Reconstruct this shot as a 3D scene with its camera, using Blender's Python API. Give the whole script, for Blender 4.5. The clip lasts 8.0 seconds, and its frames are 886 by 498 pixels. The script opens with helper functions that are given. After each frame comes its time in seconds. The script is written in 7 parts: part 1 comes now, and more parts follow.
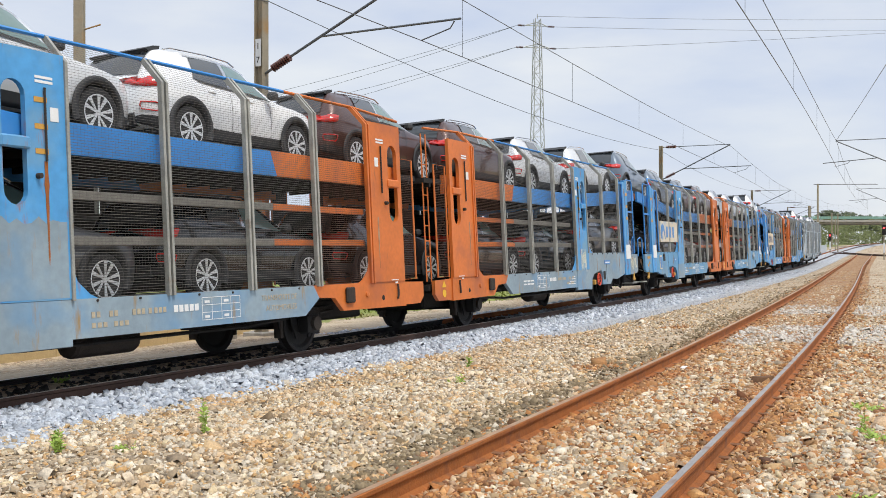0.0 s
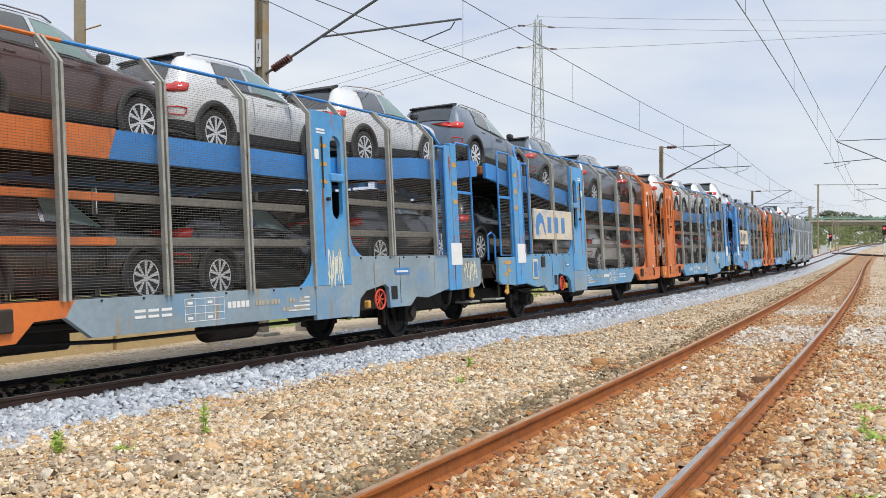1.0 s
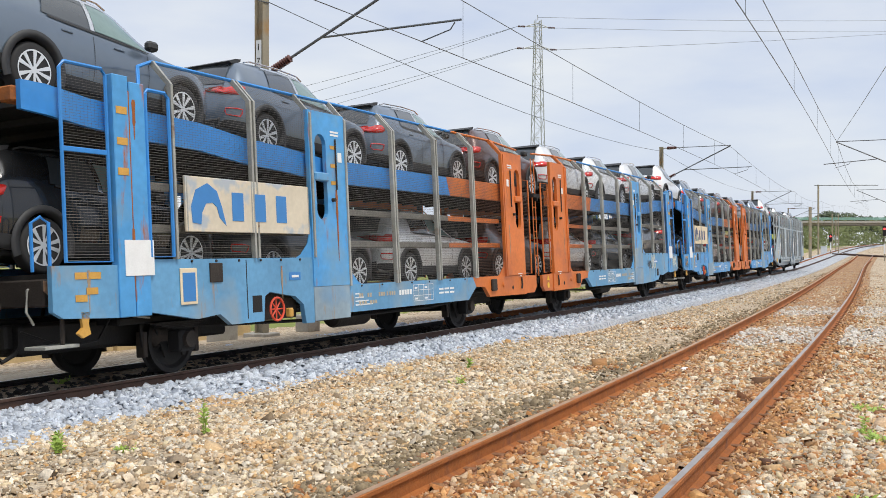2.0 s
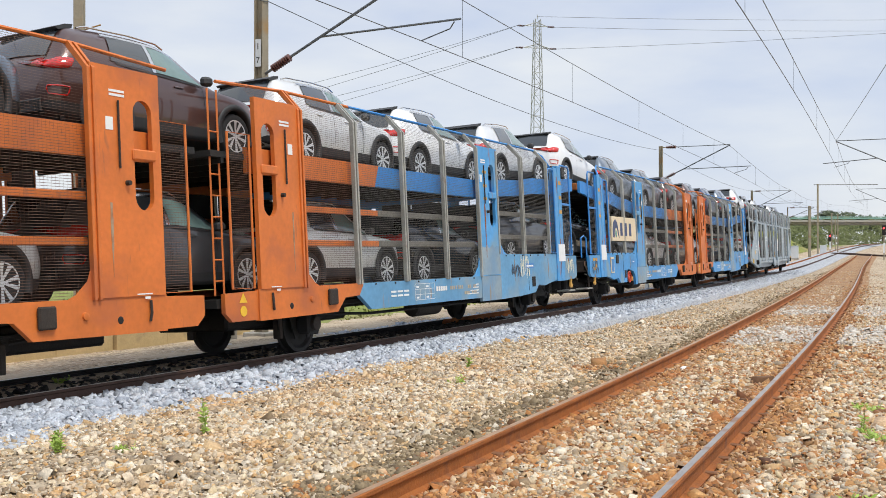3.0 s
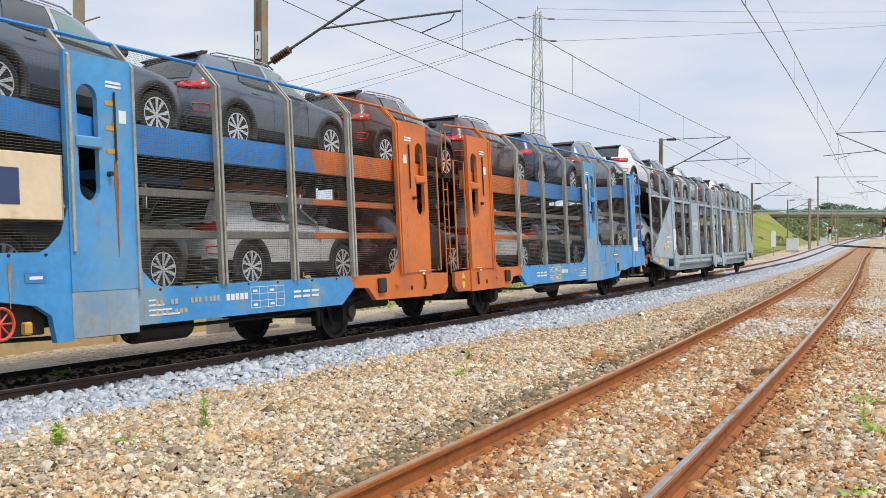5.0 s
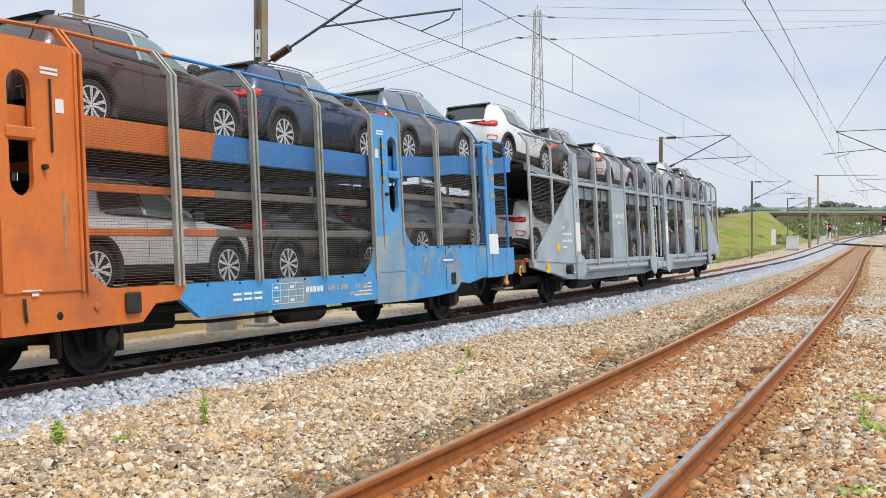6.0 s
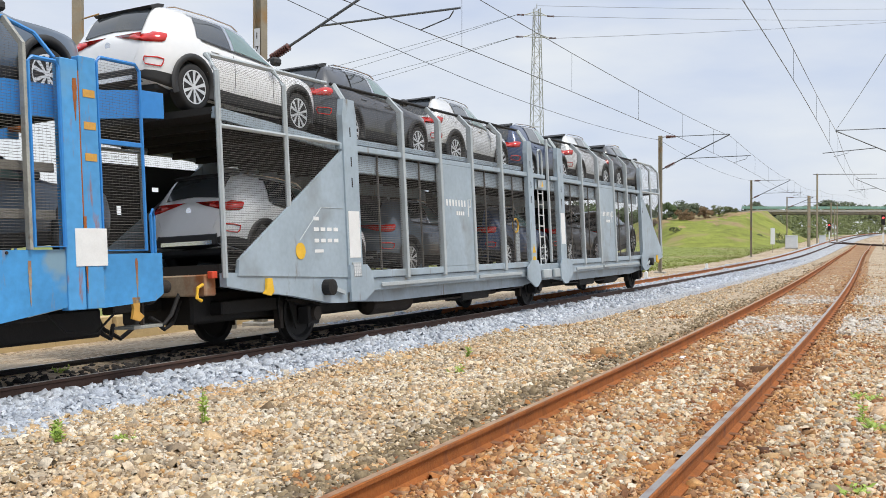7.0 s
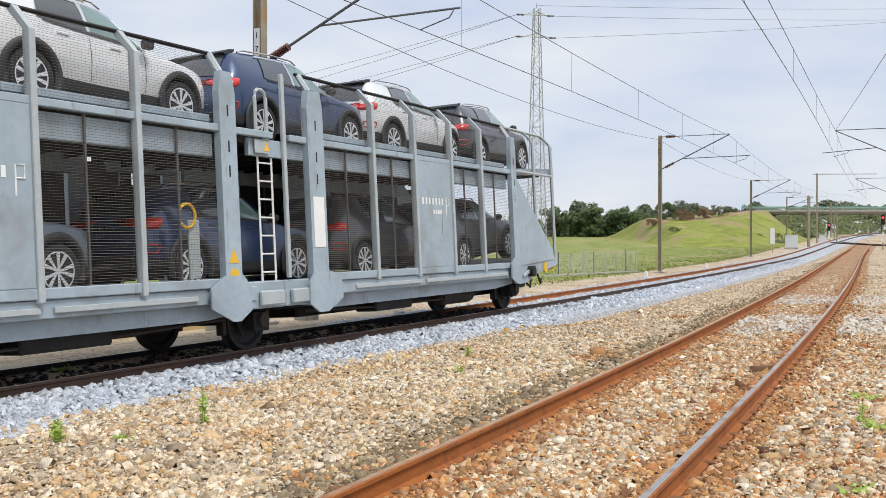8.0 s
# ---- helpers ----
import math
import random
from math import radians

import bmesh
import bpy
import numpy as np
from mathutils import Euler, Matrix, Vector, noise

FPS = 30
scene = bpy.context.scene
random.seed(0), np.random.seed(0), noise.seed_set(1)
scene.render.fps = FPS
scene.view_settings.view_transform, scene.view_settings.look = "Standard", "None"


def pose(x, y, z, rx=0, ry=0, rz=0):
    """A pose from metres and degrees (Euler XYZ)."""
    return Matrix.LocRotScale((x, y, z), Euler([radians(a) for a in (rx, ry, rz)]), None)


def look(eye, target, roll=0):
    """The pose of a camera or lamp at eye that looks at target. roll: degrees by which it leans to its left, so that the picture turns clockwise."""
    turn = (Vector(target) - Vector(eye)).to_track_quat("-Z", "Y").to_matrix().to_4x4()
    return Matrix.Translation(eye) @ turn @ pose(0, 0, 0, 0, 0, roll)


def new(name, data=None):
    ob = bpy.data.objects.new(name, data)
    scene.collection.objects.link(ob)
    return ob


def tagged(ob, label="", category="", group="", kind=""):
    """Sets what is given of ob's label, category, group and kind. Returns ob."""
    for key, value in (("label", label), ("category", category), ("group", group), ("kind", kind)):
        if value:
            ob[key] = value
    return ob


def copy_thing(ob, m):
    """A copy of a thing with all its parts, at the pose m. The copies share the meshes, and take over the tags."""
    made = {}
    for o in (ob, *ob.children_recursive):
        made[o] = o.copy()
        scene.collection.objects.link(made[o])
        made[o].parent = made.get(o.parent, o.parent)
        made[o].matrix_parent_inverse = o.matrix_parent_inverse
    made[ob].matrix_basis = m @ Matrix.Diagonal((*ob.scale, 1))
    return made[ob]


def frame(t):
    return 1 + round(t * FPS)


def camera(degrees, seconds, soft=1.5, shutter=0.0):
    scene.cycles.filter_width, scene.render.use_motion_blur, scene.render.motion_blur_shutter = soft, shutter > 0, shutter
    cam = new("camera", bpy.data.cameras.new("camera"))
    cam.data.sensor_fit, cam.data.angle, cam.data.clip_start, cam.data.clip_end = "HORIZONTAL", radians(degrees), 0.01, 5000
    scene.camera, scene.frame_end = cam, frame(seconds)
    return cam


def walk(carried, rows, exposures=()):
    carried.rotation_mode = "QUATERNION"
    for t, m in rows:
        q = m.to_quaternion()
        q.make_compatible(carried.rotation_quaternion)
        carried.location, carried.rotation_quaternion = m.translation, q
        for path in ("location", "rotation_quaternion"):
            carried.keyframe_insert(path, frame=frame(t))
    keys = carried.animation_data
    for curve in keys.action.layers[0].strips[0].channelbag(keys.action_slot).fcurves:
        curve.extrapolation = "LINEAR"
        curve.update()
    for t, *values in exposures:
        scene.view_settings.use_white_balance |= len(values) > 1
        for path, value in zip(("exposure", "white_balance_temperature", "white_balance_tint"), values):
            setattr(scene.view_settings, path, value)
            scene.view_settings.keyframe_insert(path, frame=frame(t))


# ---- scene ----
# ---------------- camera: held in the hand, tilting down slightly ----------------
F = 1810.8
EYE = (0.0, 0.0, 1.69)
cam = camera(46.82, 8.0, soft=0.85)


def aim(across, row):
    """The camera's pose when the picture stands `across` off to the right and its horizon lies on `row`."""
    return look(EYE, (-across * 20 / F, 20, EYE[2] - (441 - row) * 20 / F))


walk(cam, [(0.0, aim(1.6, 440.0)), (0.5, aim(1.3, 440.2)), (1.0, aim(2.2, 440.7)), (1.5, aim(2.6, 441.8)),
           (2.2, aim(2.2, 441.8)), (3.0, aim(1.5, 440.5)), (3.5, aim(1.2, 436.6)), (4.0, aim(1.2, 432.1)),
           (4.5, aim(1.5, 429.3)), (5.2, aim(1.5, 426.2)), (6.0, aim(1.4, 424.0)), (6.5, aim(1.1, 422.4)),
           (7.0, aim(0.3, 422.2)), (7.5, aim(0.0, 421.9)), (8.0, aim(0.0, 421.9))])

# ---------------- world and sun: bright overcast afternoon ----------------
SUN_UP, SUN_TURN = radians(62), radians(135)
world = bpy.data.worlds.new("sky")
scene.world = world
world.use_nodes = True
wn, wl = world.node_tree.nodes, world.node_tree.links
wn.clear()
sky = wn.new("ShaderNodeTexSky")
sky.sky_type, sky.sun_disc, sky.sun_elevation, sky.sun_rotation = "NISHITA", False, SUN_UP, SUN_TURN
sky_dim = wn.new("ShaderNodeMix")
sky_dim.data_type, sky_dim.blend_type = "RGBA", "MULTIPLY"
sky_dim.inputs[0].default_value = 1.0
sky_dim.inputs[7].default_value = (1.1, 1.1, 1.1, 1)
wl.new(sky.outputs[0], sky_dim.inputs[6])
wc = wn.new("ShaderNodeTexCoord")
wm = wn.new("ShaderNodeMapping")
wm.inputs["Scale"].default_value = (1.6, 1.6, 5.5)
wl.new(wc.outputs["Generated"], wm.inputs["Vector"])
cloud = wn.new("ShaderNodeTexNoise")
cloud.inputs["Scale"].default_value, cloud.inputs["Detail"].default_value = 1.7, 6
cloud.inputs["Roughness"].default_value = 0.52
wl.new(wm.outputs[0], cloud.inputs["Vector"])
ramp = wn.new("ShaderNodeValToRGB")
ramp.color_ramp.elements[0].position, ramp.color_ramp.elements[0].color = 0.36, (6.1, 6.85, 8.5, 1)
ramp.color_ramp.elements[1].position, ramp.color_ramp.elements[1].color = 0.62, (8.3, 8.6, 9.0, 1)
wl.new(cloud.outputs[0], ramp.inputs[0])
sky_mix = wn.new("ShaderNodeMix")
sky_mix.data_type = "RGBA"
sky_mix.inputs[0].default_value = 0.86
wl.new(sky_dim.outputs[2], sky_mix.inputs[6])
wl.new(ramp.outputs[0], sky_mix.inputs[7])
# an overcast sky is brighter overhead
up_part = wn.new("ShaderNodeSeparateXYZ")
wl.new(wc.outputs["Generated"], up_part.inputs[0])
zenith = wn.new("ShaderNodeMapRange")
zenith.inputs["From Min"].default_value, zenith.inputs["From Max"].default_value = 0.25, 1.0
zenith.inputs["To Min"].default_value, zenith.inputs["To Max"].default_value = 0.104, 0.14
wl.new(up_part.outputs["Z"], zenith.inputs["Value"])
bg = wn.new("ShaderNodeBackground")
wl.new(zenith.outputs[0], bg.inputs["Strength"])
wl.new(sky_mix.outputs[2], bg.inputs["Color"])
wout = wn.new("ShaderNodeOutputWorld")
wl.new(bg.outputs[0], wout.inputs["Surface"])

sun = new("sun", bpy.data.lights.new("sun", "SUN"))
sun.data.energy, sun.data.angle, sun.data.color = 3.0, radians(18), (1.0, 0.95, 0.86)
sun.matrix_world = look((0, 0, 30), (-math.sin(SUN_TURN) * 30 * math.cos(SUN_UP), -math.cos(SUN_TURN) * 30 * math.cos(SUN_UP), 30 - 30 * math.sin(SUN_UP)))
scene.view_settings.exposure = 0.0


# ---------------- materials ----------------
def mat(name, colour, rough=0.6, metal=0.0, vary=0.12, scale=6.0, bump=0.0, bump_scale=40.0, stain=None, stain_scale=1.5,
        stain_at=0.6, stain_soft=0.1, spread=0.0, stretch=(1, 1, 1), coat=0.0, rust=None, rust_at=0.62, rust_scale=3.0):
    """A painted, stony or metal surface: fine and coarse variation, stains of another colour, relief; spread: from piece to piece."""
    m = bpy.data.materials.new(name)
    m.use_nodes = True
    n, l = m.node_tree.nodes, m.node_tree.links
    b = n["Principled BSDF"]
    b.inputs["Roughness"].default_value, b.inputs["Metallic"].default_value = rough, metal
    b.inputs["Coat Weight"].default_value = coat
    co = n.new("ShaderNodeTexCoord")
    mp = n.new("ShaderNodeMapping")
    mp.inputs["Scale"].default_value = stretch
    l.new(co.outputs["Object"], mp.inputs["Vector"])
    base = n.new("ShaderNodeRGB")
    base.outputs[0].default_value = (*colour, 1)
    out = base.outputs[0]

    def noise_tex(sc, detail=5):
        t = n.new("ShaderNodeTexNoise")
        t.inputs["Scale"].default_value, t.inputs["Detail"].default_value = sc, detail
        l.new(mp.outputs[0], t.inputs["Vector"])
        return t.outputs[0]

    def value(fac, lo, hi, src):
        mr = n.new("ShaderNodeMapRange")
        mr.inputs["To Min"].default_value, mr.inputs["To Max"].default_value = lo, hi
        mr.inputs["From Min"].default_value, mr.inputs["From Max"].default_value = 0.25, 0.75
        l.new(fac, mr.inputs["Value"])
        hs = n.new("ShaderNodeHueSaturation")
        l.new(mr.outputs[0], hs.inputs["Value"])
        l.new(src, hs.inputs["Color"])
        return hs.outputs[0]

    if vary:
        out = value(noise_tex(scale), 1 - vary, 1 + vary, out)
        out = value(noise_tex(scale * 9, 3), 1 - vary * 0.6, 1 + vary * 0.6, out)
    if spread:
        oi = n.new("ShaderNodeObjectInfo")
        mr = n.new("ShaderNodeMapRange")
        mr.inputs["To Min"].default_value, mr.inputs["To Max"].default_value = 1 - spread, 1 + spread
        l.new(oi.outputs["Random"], mr.inputs["Value"])
        hs = n.new("ShaderNodeHueSaturation")
        l.new(mr.outputs[0], hs.inputs["Value"])
        l.new(out, hs.inputs["Color"])
        out = hs.outputs[0]
    if stain:
        cr = n.new("ShaderNodeMapRange")
        cr.inputs["From Min"].default_value, cr.inputs["From Max"].default_value = stain_at, stain_at + stain_soft
        l.new(noise_tex(stain_scale, 8), cr.inputs["Value"])
        mx = n.new("ShaderNodeMix")
        mx.data_type = "RGBA"
        l.new(cr.outputs[0], mx.inputs[0])
        l.new(out, mx.inputs[6])
        mx.inputs[7].default_value = (*stain, 1)
        out = mx.outputs[2]
    if rust:
        # streaks of rust or grime that run downwards
        run = n.new("ShaderNodeMapping")
        run.inputs["Scale"].default_value = (1.6, 1.6, 0.28)
        l.new(co.outputs["Object"], run.inputs["Vector"])
        tx = n.new("ShaderNodeTexNoise")
        tx.inputs["Scale"].default_value, tx.inputs["Detail"].default_value, tx.inputs["Roughness"].default_value = rust_scale, 9, 0.65
        l.new(run.outputs[0], tx.inputs["Vector"])
        rr = n.new("ShaderNodeMapRange")
        rr.inputs["From Min"].default_value, rr.inputs["From Max"].default_value = rust_at, rust_at + 0.10
        l.new(tx.outputs[0], rr.inputs["Value"])
        mx = n.new("ShaderNodeMix")
        mx.data_type = "RGBA"
        l.new(rr.outputs[0], mx.inputs[0])
        l.new(out, mx.inputs[6])
        mx.inputs[7].default_value = (*rust, 1)
        out = mx.outputs[2]
    l.new(out, b.inputs["Base Color"])
    if bump:
        bp = n.new("ShaderNodeBump")
        bp.inputs["Strength"].default_value, bp.inputs["Distance"].default_value = bump, 0.02
        l.new(noise_tex(bump_scale, 4), bp.inputs["Height"])
        l.new(bp.outputs[0], b.inputs["Normal"])
    return m


def glow(name, colour, strength):
    m = bpy.data.materials.new(name)
    m.use_nodes = True
    b = m.node_tree.nodes["Principled BSDF"]
    b.inputs["Base Color"].default_value = (*colour, 1)
    b.inputs["Emission Color"].default_value, b.inputs["Emission Strength"].default_value = (*colour, 1), strength
    return m


RUST = mat("rusty_rail", (0.29, 0.092, 0.017), 0.85, 0.0, 0.25, 3, 0.3, 60, (0.16, 0.06, 0.03), 5, 0.55, 0.2)
RAIL_TOP = mat("worn_rail_head", (0.42, 0.38, 0.35), 0.4, 0.7, 0.12, 4, stain=(0.32, 0.16, 0.08), stain_scale=3, stain_at=0.52, stain_soft=0.15)
RUSTY_TOP = mat("browned_rail_head", (0.42, 0.27, 0.16), 0.5, 0.4, 0.2, 4, stain=(0.34, 0.15, 0.06), stain_scale=3, stain_at=0.5, stain_soft=0.2)
DARK_RAIL = mat("oily_rail", (0.075, 0.04, 0.028), 0.65, 0.2, 0.2, 3, 0.2)
BLUE = mat("light_blue_wagon_paint", (0.055, 0.28, 0.60), 0.45, 0, 0.16, 1.3, 0.05, 30, (0.19, 0.31, 0.40), 1.1, 0.55, 0.08, 0.06, rust=(0.28, 0.20, 0.13), rust_at=0.61)

# ---------------- the line of the tracks ----------------
STEP = 0.5


def heading(s):
    return min(0.4971 - 0.00189 * s + 1.0e-5 * s * s, 0.66) if s < 165 else 0.4575


def rise(y):
    """The land climbs a little in the distance."""
    if y < 80:
        return 0.0
    if y < 150:
        return 2.45e-4 * (y - 80) ** 2
    return 1.2 + 2.2 * (1 - math.exp(-(y - 150) * 0.0343 / 2.2))


LINE = {}
px_, py_ = -12.03, -0.03
for k in range(0, 1400):
    LINE[k] = (px_, py_)
    h_ = heading((k + 0.5) * STEP)
    px_, py_ = px_ + math.sin(h_) * STEP, py_ + math.cos(h_) * STEP
px_, py_ = -12.03, -0.03
for k in range(0, -500, -1):
    LINE[k] = (px_, py_)
    h_ = heading((k - 0.5) * STEP)
    px_, py_ = px_ - math.sin(h_) * STEP, py_ - math.cos(h_) * STEP


def main_at(s, side=0.0, z=0.0):
    """A point s metres along the main line, `side` metres to its right, z over the rail heads."""
    k = math.floor(s / STEP)
    f = s / STEP - k
    (x0, y0), (x1, y1) = LINE[k], LINE[k + 1]
    x, y, p = x0 + (x1 - x0) * f, y0 + (y1 - y0) * f, heading(s)
    return Vector((x + side * math.cos(p), y - side * math.sin(p), z + rise(y)))


def cant(s):
    """The curve's superelevation, in radians: the rail on the outside of the bend lies higher."""
    return radians(2.2) * min(1, max(0, (115 - s) / 55))


def track_at(s, side=0.0, z=0.0):
    """A point on the canted track."""
    return main_at(s, side - z * math.sin(cant(s)), z + (side - 0.7) * math.sin(cant(s)))


def siding_x(y):
    """The centre of the rusty siding."""
    if y < 100:
        return -2.577 + 0.46703 * y - 8.142e-4 * y * y + 4.436e-6 * y ** 3
    return 40.42 + 0.4373 * (y - 100)


def siding_at(y, side=0.0, z=0.0):
    g = (siding_x(y + 0.2) - siding_x(y - 0.2)) / 0.4
    n = math.hypot(1, g)
    return Vector((siding_x(y) + side / n, y - side * g / n, z + 0.14 + 0.003 * max(0, y - 15) + rise(y)))


def main_side(x, y):
    """How far a place lies to the right of the main line."""
    s = (y + 0.03) * 1.11
    for _ in range(4):
        p = main_at(max(min(s, 690), -240))
        h = heading(s)
        s += (x - p.x) * math.sin(h) + (y - p.y) * math.cos(h)
        s = max(min(s, 690), -240)
    p, h = main_at(s), heading(s)
    return (x - p.x) * math.cos(h) - (y - p.y) * math.sin(h)


# ---------------- the train's run ----------------
def gone(t):
    late = curve_at([(0, 0.36), (0.5, 0.28), (1.0, 0.16), (1.5, 0.08), (3, 0.05), (4, 0.06), (6, 0.19), (8, 0.20)], t)
    return 11.99 * (t - 4) - 0.15 * (t - 4) ** 2 / 2 - late


def on_line(s0, s1, z0=0.0, z1=0.0, lean=0.0):
    """The pose of something that stands on the line with its ends at s0 and s1, z0 and z1 over the rails; its x axis points along the line.
    lean: how far the train leans into the bend, in radians, about the foot of its outer side."""
    a, b = main_at(s0), main_at(s1)
    d = b - a
    m = Matrix.Translation((a + b) / 2) @ pose(0, 0, 0, 0, -math.degrees(math.atan2(d.z, math.hypot(d.x, d.y))), math.degrees(math.atan2(d.y, d.x)))
    m = m @ Matrix.Translation((0, -0.6, 0)) @ Matrix.Rotation(-lean, 4, "X") @ Matrix.Translation((0, 0.6, 0))
    return m @ pose(0, 0, (z0 + z1) / 2, 0, -math.degrees(math.atan2(z1 - z0, s1 - s0)), 0)


RUNS = []

# ---------------- materials, continued ----------------
BLUE_CLEAN = mat("bright_blue_wagon_paint", (0.028, 0.215, 0.58), 0.42, 0, 0.12, 1.0, 0.05, 30, (0.08, 0.27, 0.57), 0.9, 0.55, 0.2, 0.05)
FADED = mat("faded_blue_grey_paint", (0.24, 0.315, 0.37), 0.6, 0, 0.16, 1.2, 0.06, 30, (0.13, 0.28, 0.46), 0.8, 0.54, 0.16, 0.06, rust=(0.31, 0.22, 0.11), rust_at=0.58)
WASHED_BLUE = mat("washed_blue_paint", (0.115, 0.30, 0.50), 0.55, 0, 0.16, 1.2, 0.06, 30, (0.22, 0.31, 0.38), 0.9, 0.54, 0.14, 0.06, rust=(0.30, 0.21, 0.12), rust_at=0.60)
BLUE_PANEL = mat("streaked_blue_paint", (0.07, 0.295, 0.60), 0.48, 0, 0.16, 1.0, 0.05, 30, (0.16, 0.32, 0.47), 0.9, 0.52, 0.14, 0.06, rust=(0.32, 0.12, 0.04), rust_at=0.585, rust_scale=3.2)
ORANGE = mat("orange_wagon_paint", (0.59, 0.155, 0.028), 0.5, 0, 0.14, 1.4, 0.05, 30, (0.42, 0.115, 0.04), 1.2, 0.55, 0.16, 0.05, rust=(0.22, 0.085, 0.045), rust_at=0.62)
GREY_PAINT = mat("grey_wagon_paint", (0.315, 0.385, 0.445), 0.45, 0, 0.12, 1.2, 0.04, 30, (0.23, 0.26, 0.28), 1.1, 0.55, 0.18, 0.03, rust=(0.20, 0.19, 0.17), rust_at=0.60)
GALV = mat("weathered_galvanised_steel", (0.35, 0.35, 0.32), 0.55, 0.25, 0.22, 4, 0.1, 40, (0.20, 0.13, 0.08), 3.0, 0.62, 0.1, 0.12)
GREY_POST = mat("grey_painted_post", (0.40, 0.44, 0.46), 0.45, 0.1, 0.10, 3, 0.05)
WIRE = mat("dull_mesh_wire", (0.125, 0.115, 0.105), 0.6, 0.3, 0.15, 8)
WIRE_ORANGE = mat("rusty_mesh_wire", (0.12, 0.065, 0.045), 0.65, 0.2, 0.15, 8)
RUSTED_PLATE = mat("rust_stained_plate", (0.34, 0.26, 0.18), 0.7, 0.1, 0.2, 3, 0.2, 40, (0.28, 0.10, 0.035), 2.0, 0.5, 0.15)
PERF = mat("perforated_steel", (0.22, 0.21, 0.185), 0.6, 0.3, 0.2, 14, 0.4, 90)
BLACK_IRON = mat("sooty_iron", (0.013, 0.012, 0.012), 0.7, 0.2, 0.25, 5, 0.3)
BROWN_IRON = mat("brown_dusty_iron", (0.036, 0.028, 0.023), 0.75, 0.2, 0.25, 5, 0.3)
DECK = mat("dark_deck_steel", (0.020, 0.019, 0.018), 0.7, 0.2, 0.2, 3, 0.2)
WHITE = mat("white_paint", (0.75, 0.76, 0.76), 0.5, 0, 0.06, 5)
CREAM = mat("cream_sign_board", (0.70, 0.58, 0.40), 0.5, 0, 0.08, 1.5, 0, 40, (0.45, 0.27, 0.12), 1.4, 0.62, 0.1)
WORN_CREAM = mat("worn_cream_board", (0.62, 0.55, 0.43), 0.6, 0, 0.1, 1.5, 0, 40, (0.40, 0.44, 0.48), 1.6, 0.52, 0.05)
NAVY = mat("navy_letter_paint", (0.035, 0.055, 0.14), 0.5, 0, 0.08, 5)
TEAL = mat("teal_paint", (0.05, 0.25, 0.22), 0.5, 0, 0.08, 5)
YELLOW = mat("yellow_paint", (0.75, 0.45, 0.03), 0.5, 0, 0.1, 5)
OCHRE = mat("ochre_paint", (0.55, 0.30, 0.06), 0.6, 0, 0.15, 8)
RED_PAINT = mat("red_paint", (0.62, 0.07, 0.03), 0.45, 0, 0.12, 8)
BUFF = mat("faded_buff_lettering", (0.42, 0.36, 0.26), 0.7, 0, 0.15, 12)
GRAFFITI = mat("pale_spray_paint", (0.72, 0.70, 0.55), 0.6, 0, 0.1, 12)
BLACK_SPRAY = mat("dark_spray_paint", (0.05, 0.06, 0.08), 0.6, 0, 0.1, 12)
SKY_BLUE = mat("blue_sticker", (0.04, 0.20, 0.50), 0.4, 0, 0.05, 8)
RUBBER = mat("tyre_rubber", (0.022, 0.022, 0.023), 0.8, 0, 0.15, 12)
CLAD = mat("black_plastic_cladding", (0.028, 0.029, 0.031), 0.6, 0, 0.1, 12)
ALLOY = mat("silver_alloy", (0.72, 0.73, 0.74), 0.28, 0.4, 0.05, 8)
ALLOY_DARK = mat("dark_alloy", (0.05, 0.05, 0.055), 0.45, 0.5, 0.05, 8)
GLASS = mat("tinted_car_glass", (0.045, 0.052, 0.058), 0.06, 0, 0.05, 2, coat=0.6)
CLEAR_GLASS = mat("light_car_glass", (0.14, 0.22, 0.21), 0.06, 0, 0.1, 2, coat=0.6)
TAIL = mat("red_lamp_lens", (0.55, 0.02, 0.015), 0.15, 0, 0.1, 9, coat=0.8)
CHROME = mat("chrome_trim", (0.7, 0.7, 0.7), 0.15, 0.95, 0.03, 8)
PAINT = {
    "white": mat("white_car_paint", (0.78, 0.79, 0.80), 0.28, 0.0, 0.03, 1, coat=0.8),
    "silver": mat("silver_car_paint", (0.66, 0.67, 0.675), 0.32, 0.2, 0.04, 1, coat=0.8),
    "bluegrey": mat("blue_grey_car_paint", (0.125, 0.16, 0.205), 0.28, 0.35, 0.04, 1, coat=0.8),
    "grey": mat("dark_grey_car_paint", (0.065, 0.068, 0.075), 0.28, 0.35, 0.04, 1, coat=0.8),
    "brown": mat("dark_brown_car_paint", (0.082, 0.044, 0.040), 0.28, 0.35, 0.04, 1, coat=0.8),
    "navy": mat("dark_blue_car_paint", (0.028, 0.050, 0.115), 0.28, 0.35, 0.04, 1, coat=0.8),
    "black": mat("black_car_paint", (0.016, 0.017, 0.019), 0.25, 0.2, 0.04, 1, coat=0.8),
}
CONCRETE = mat("weathered_concrete", (0.36, 0.34, 0.30), 0.85, 0, 0.14, 2.5, 0.3, 50, (0.22, 0.20, 0.17), 2, 0.58, 0.12)
OCHRE_WALL = mat("ochre_concrete", (0.50, 0.38, 0.20), 0.85, 0, 0.14, 2.5, 0.3, 50, (0.30, 0.23, 0.14), 1.5, 0.58, 0.12)
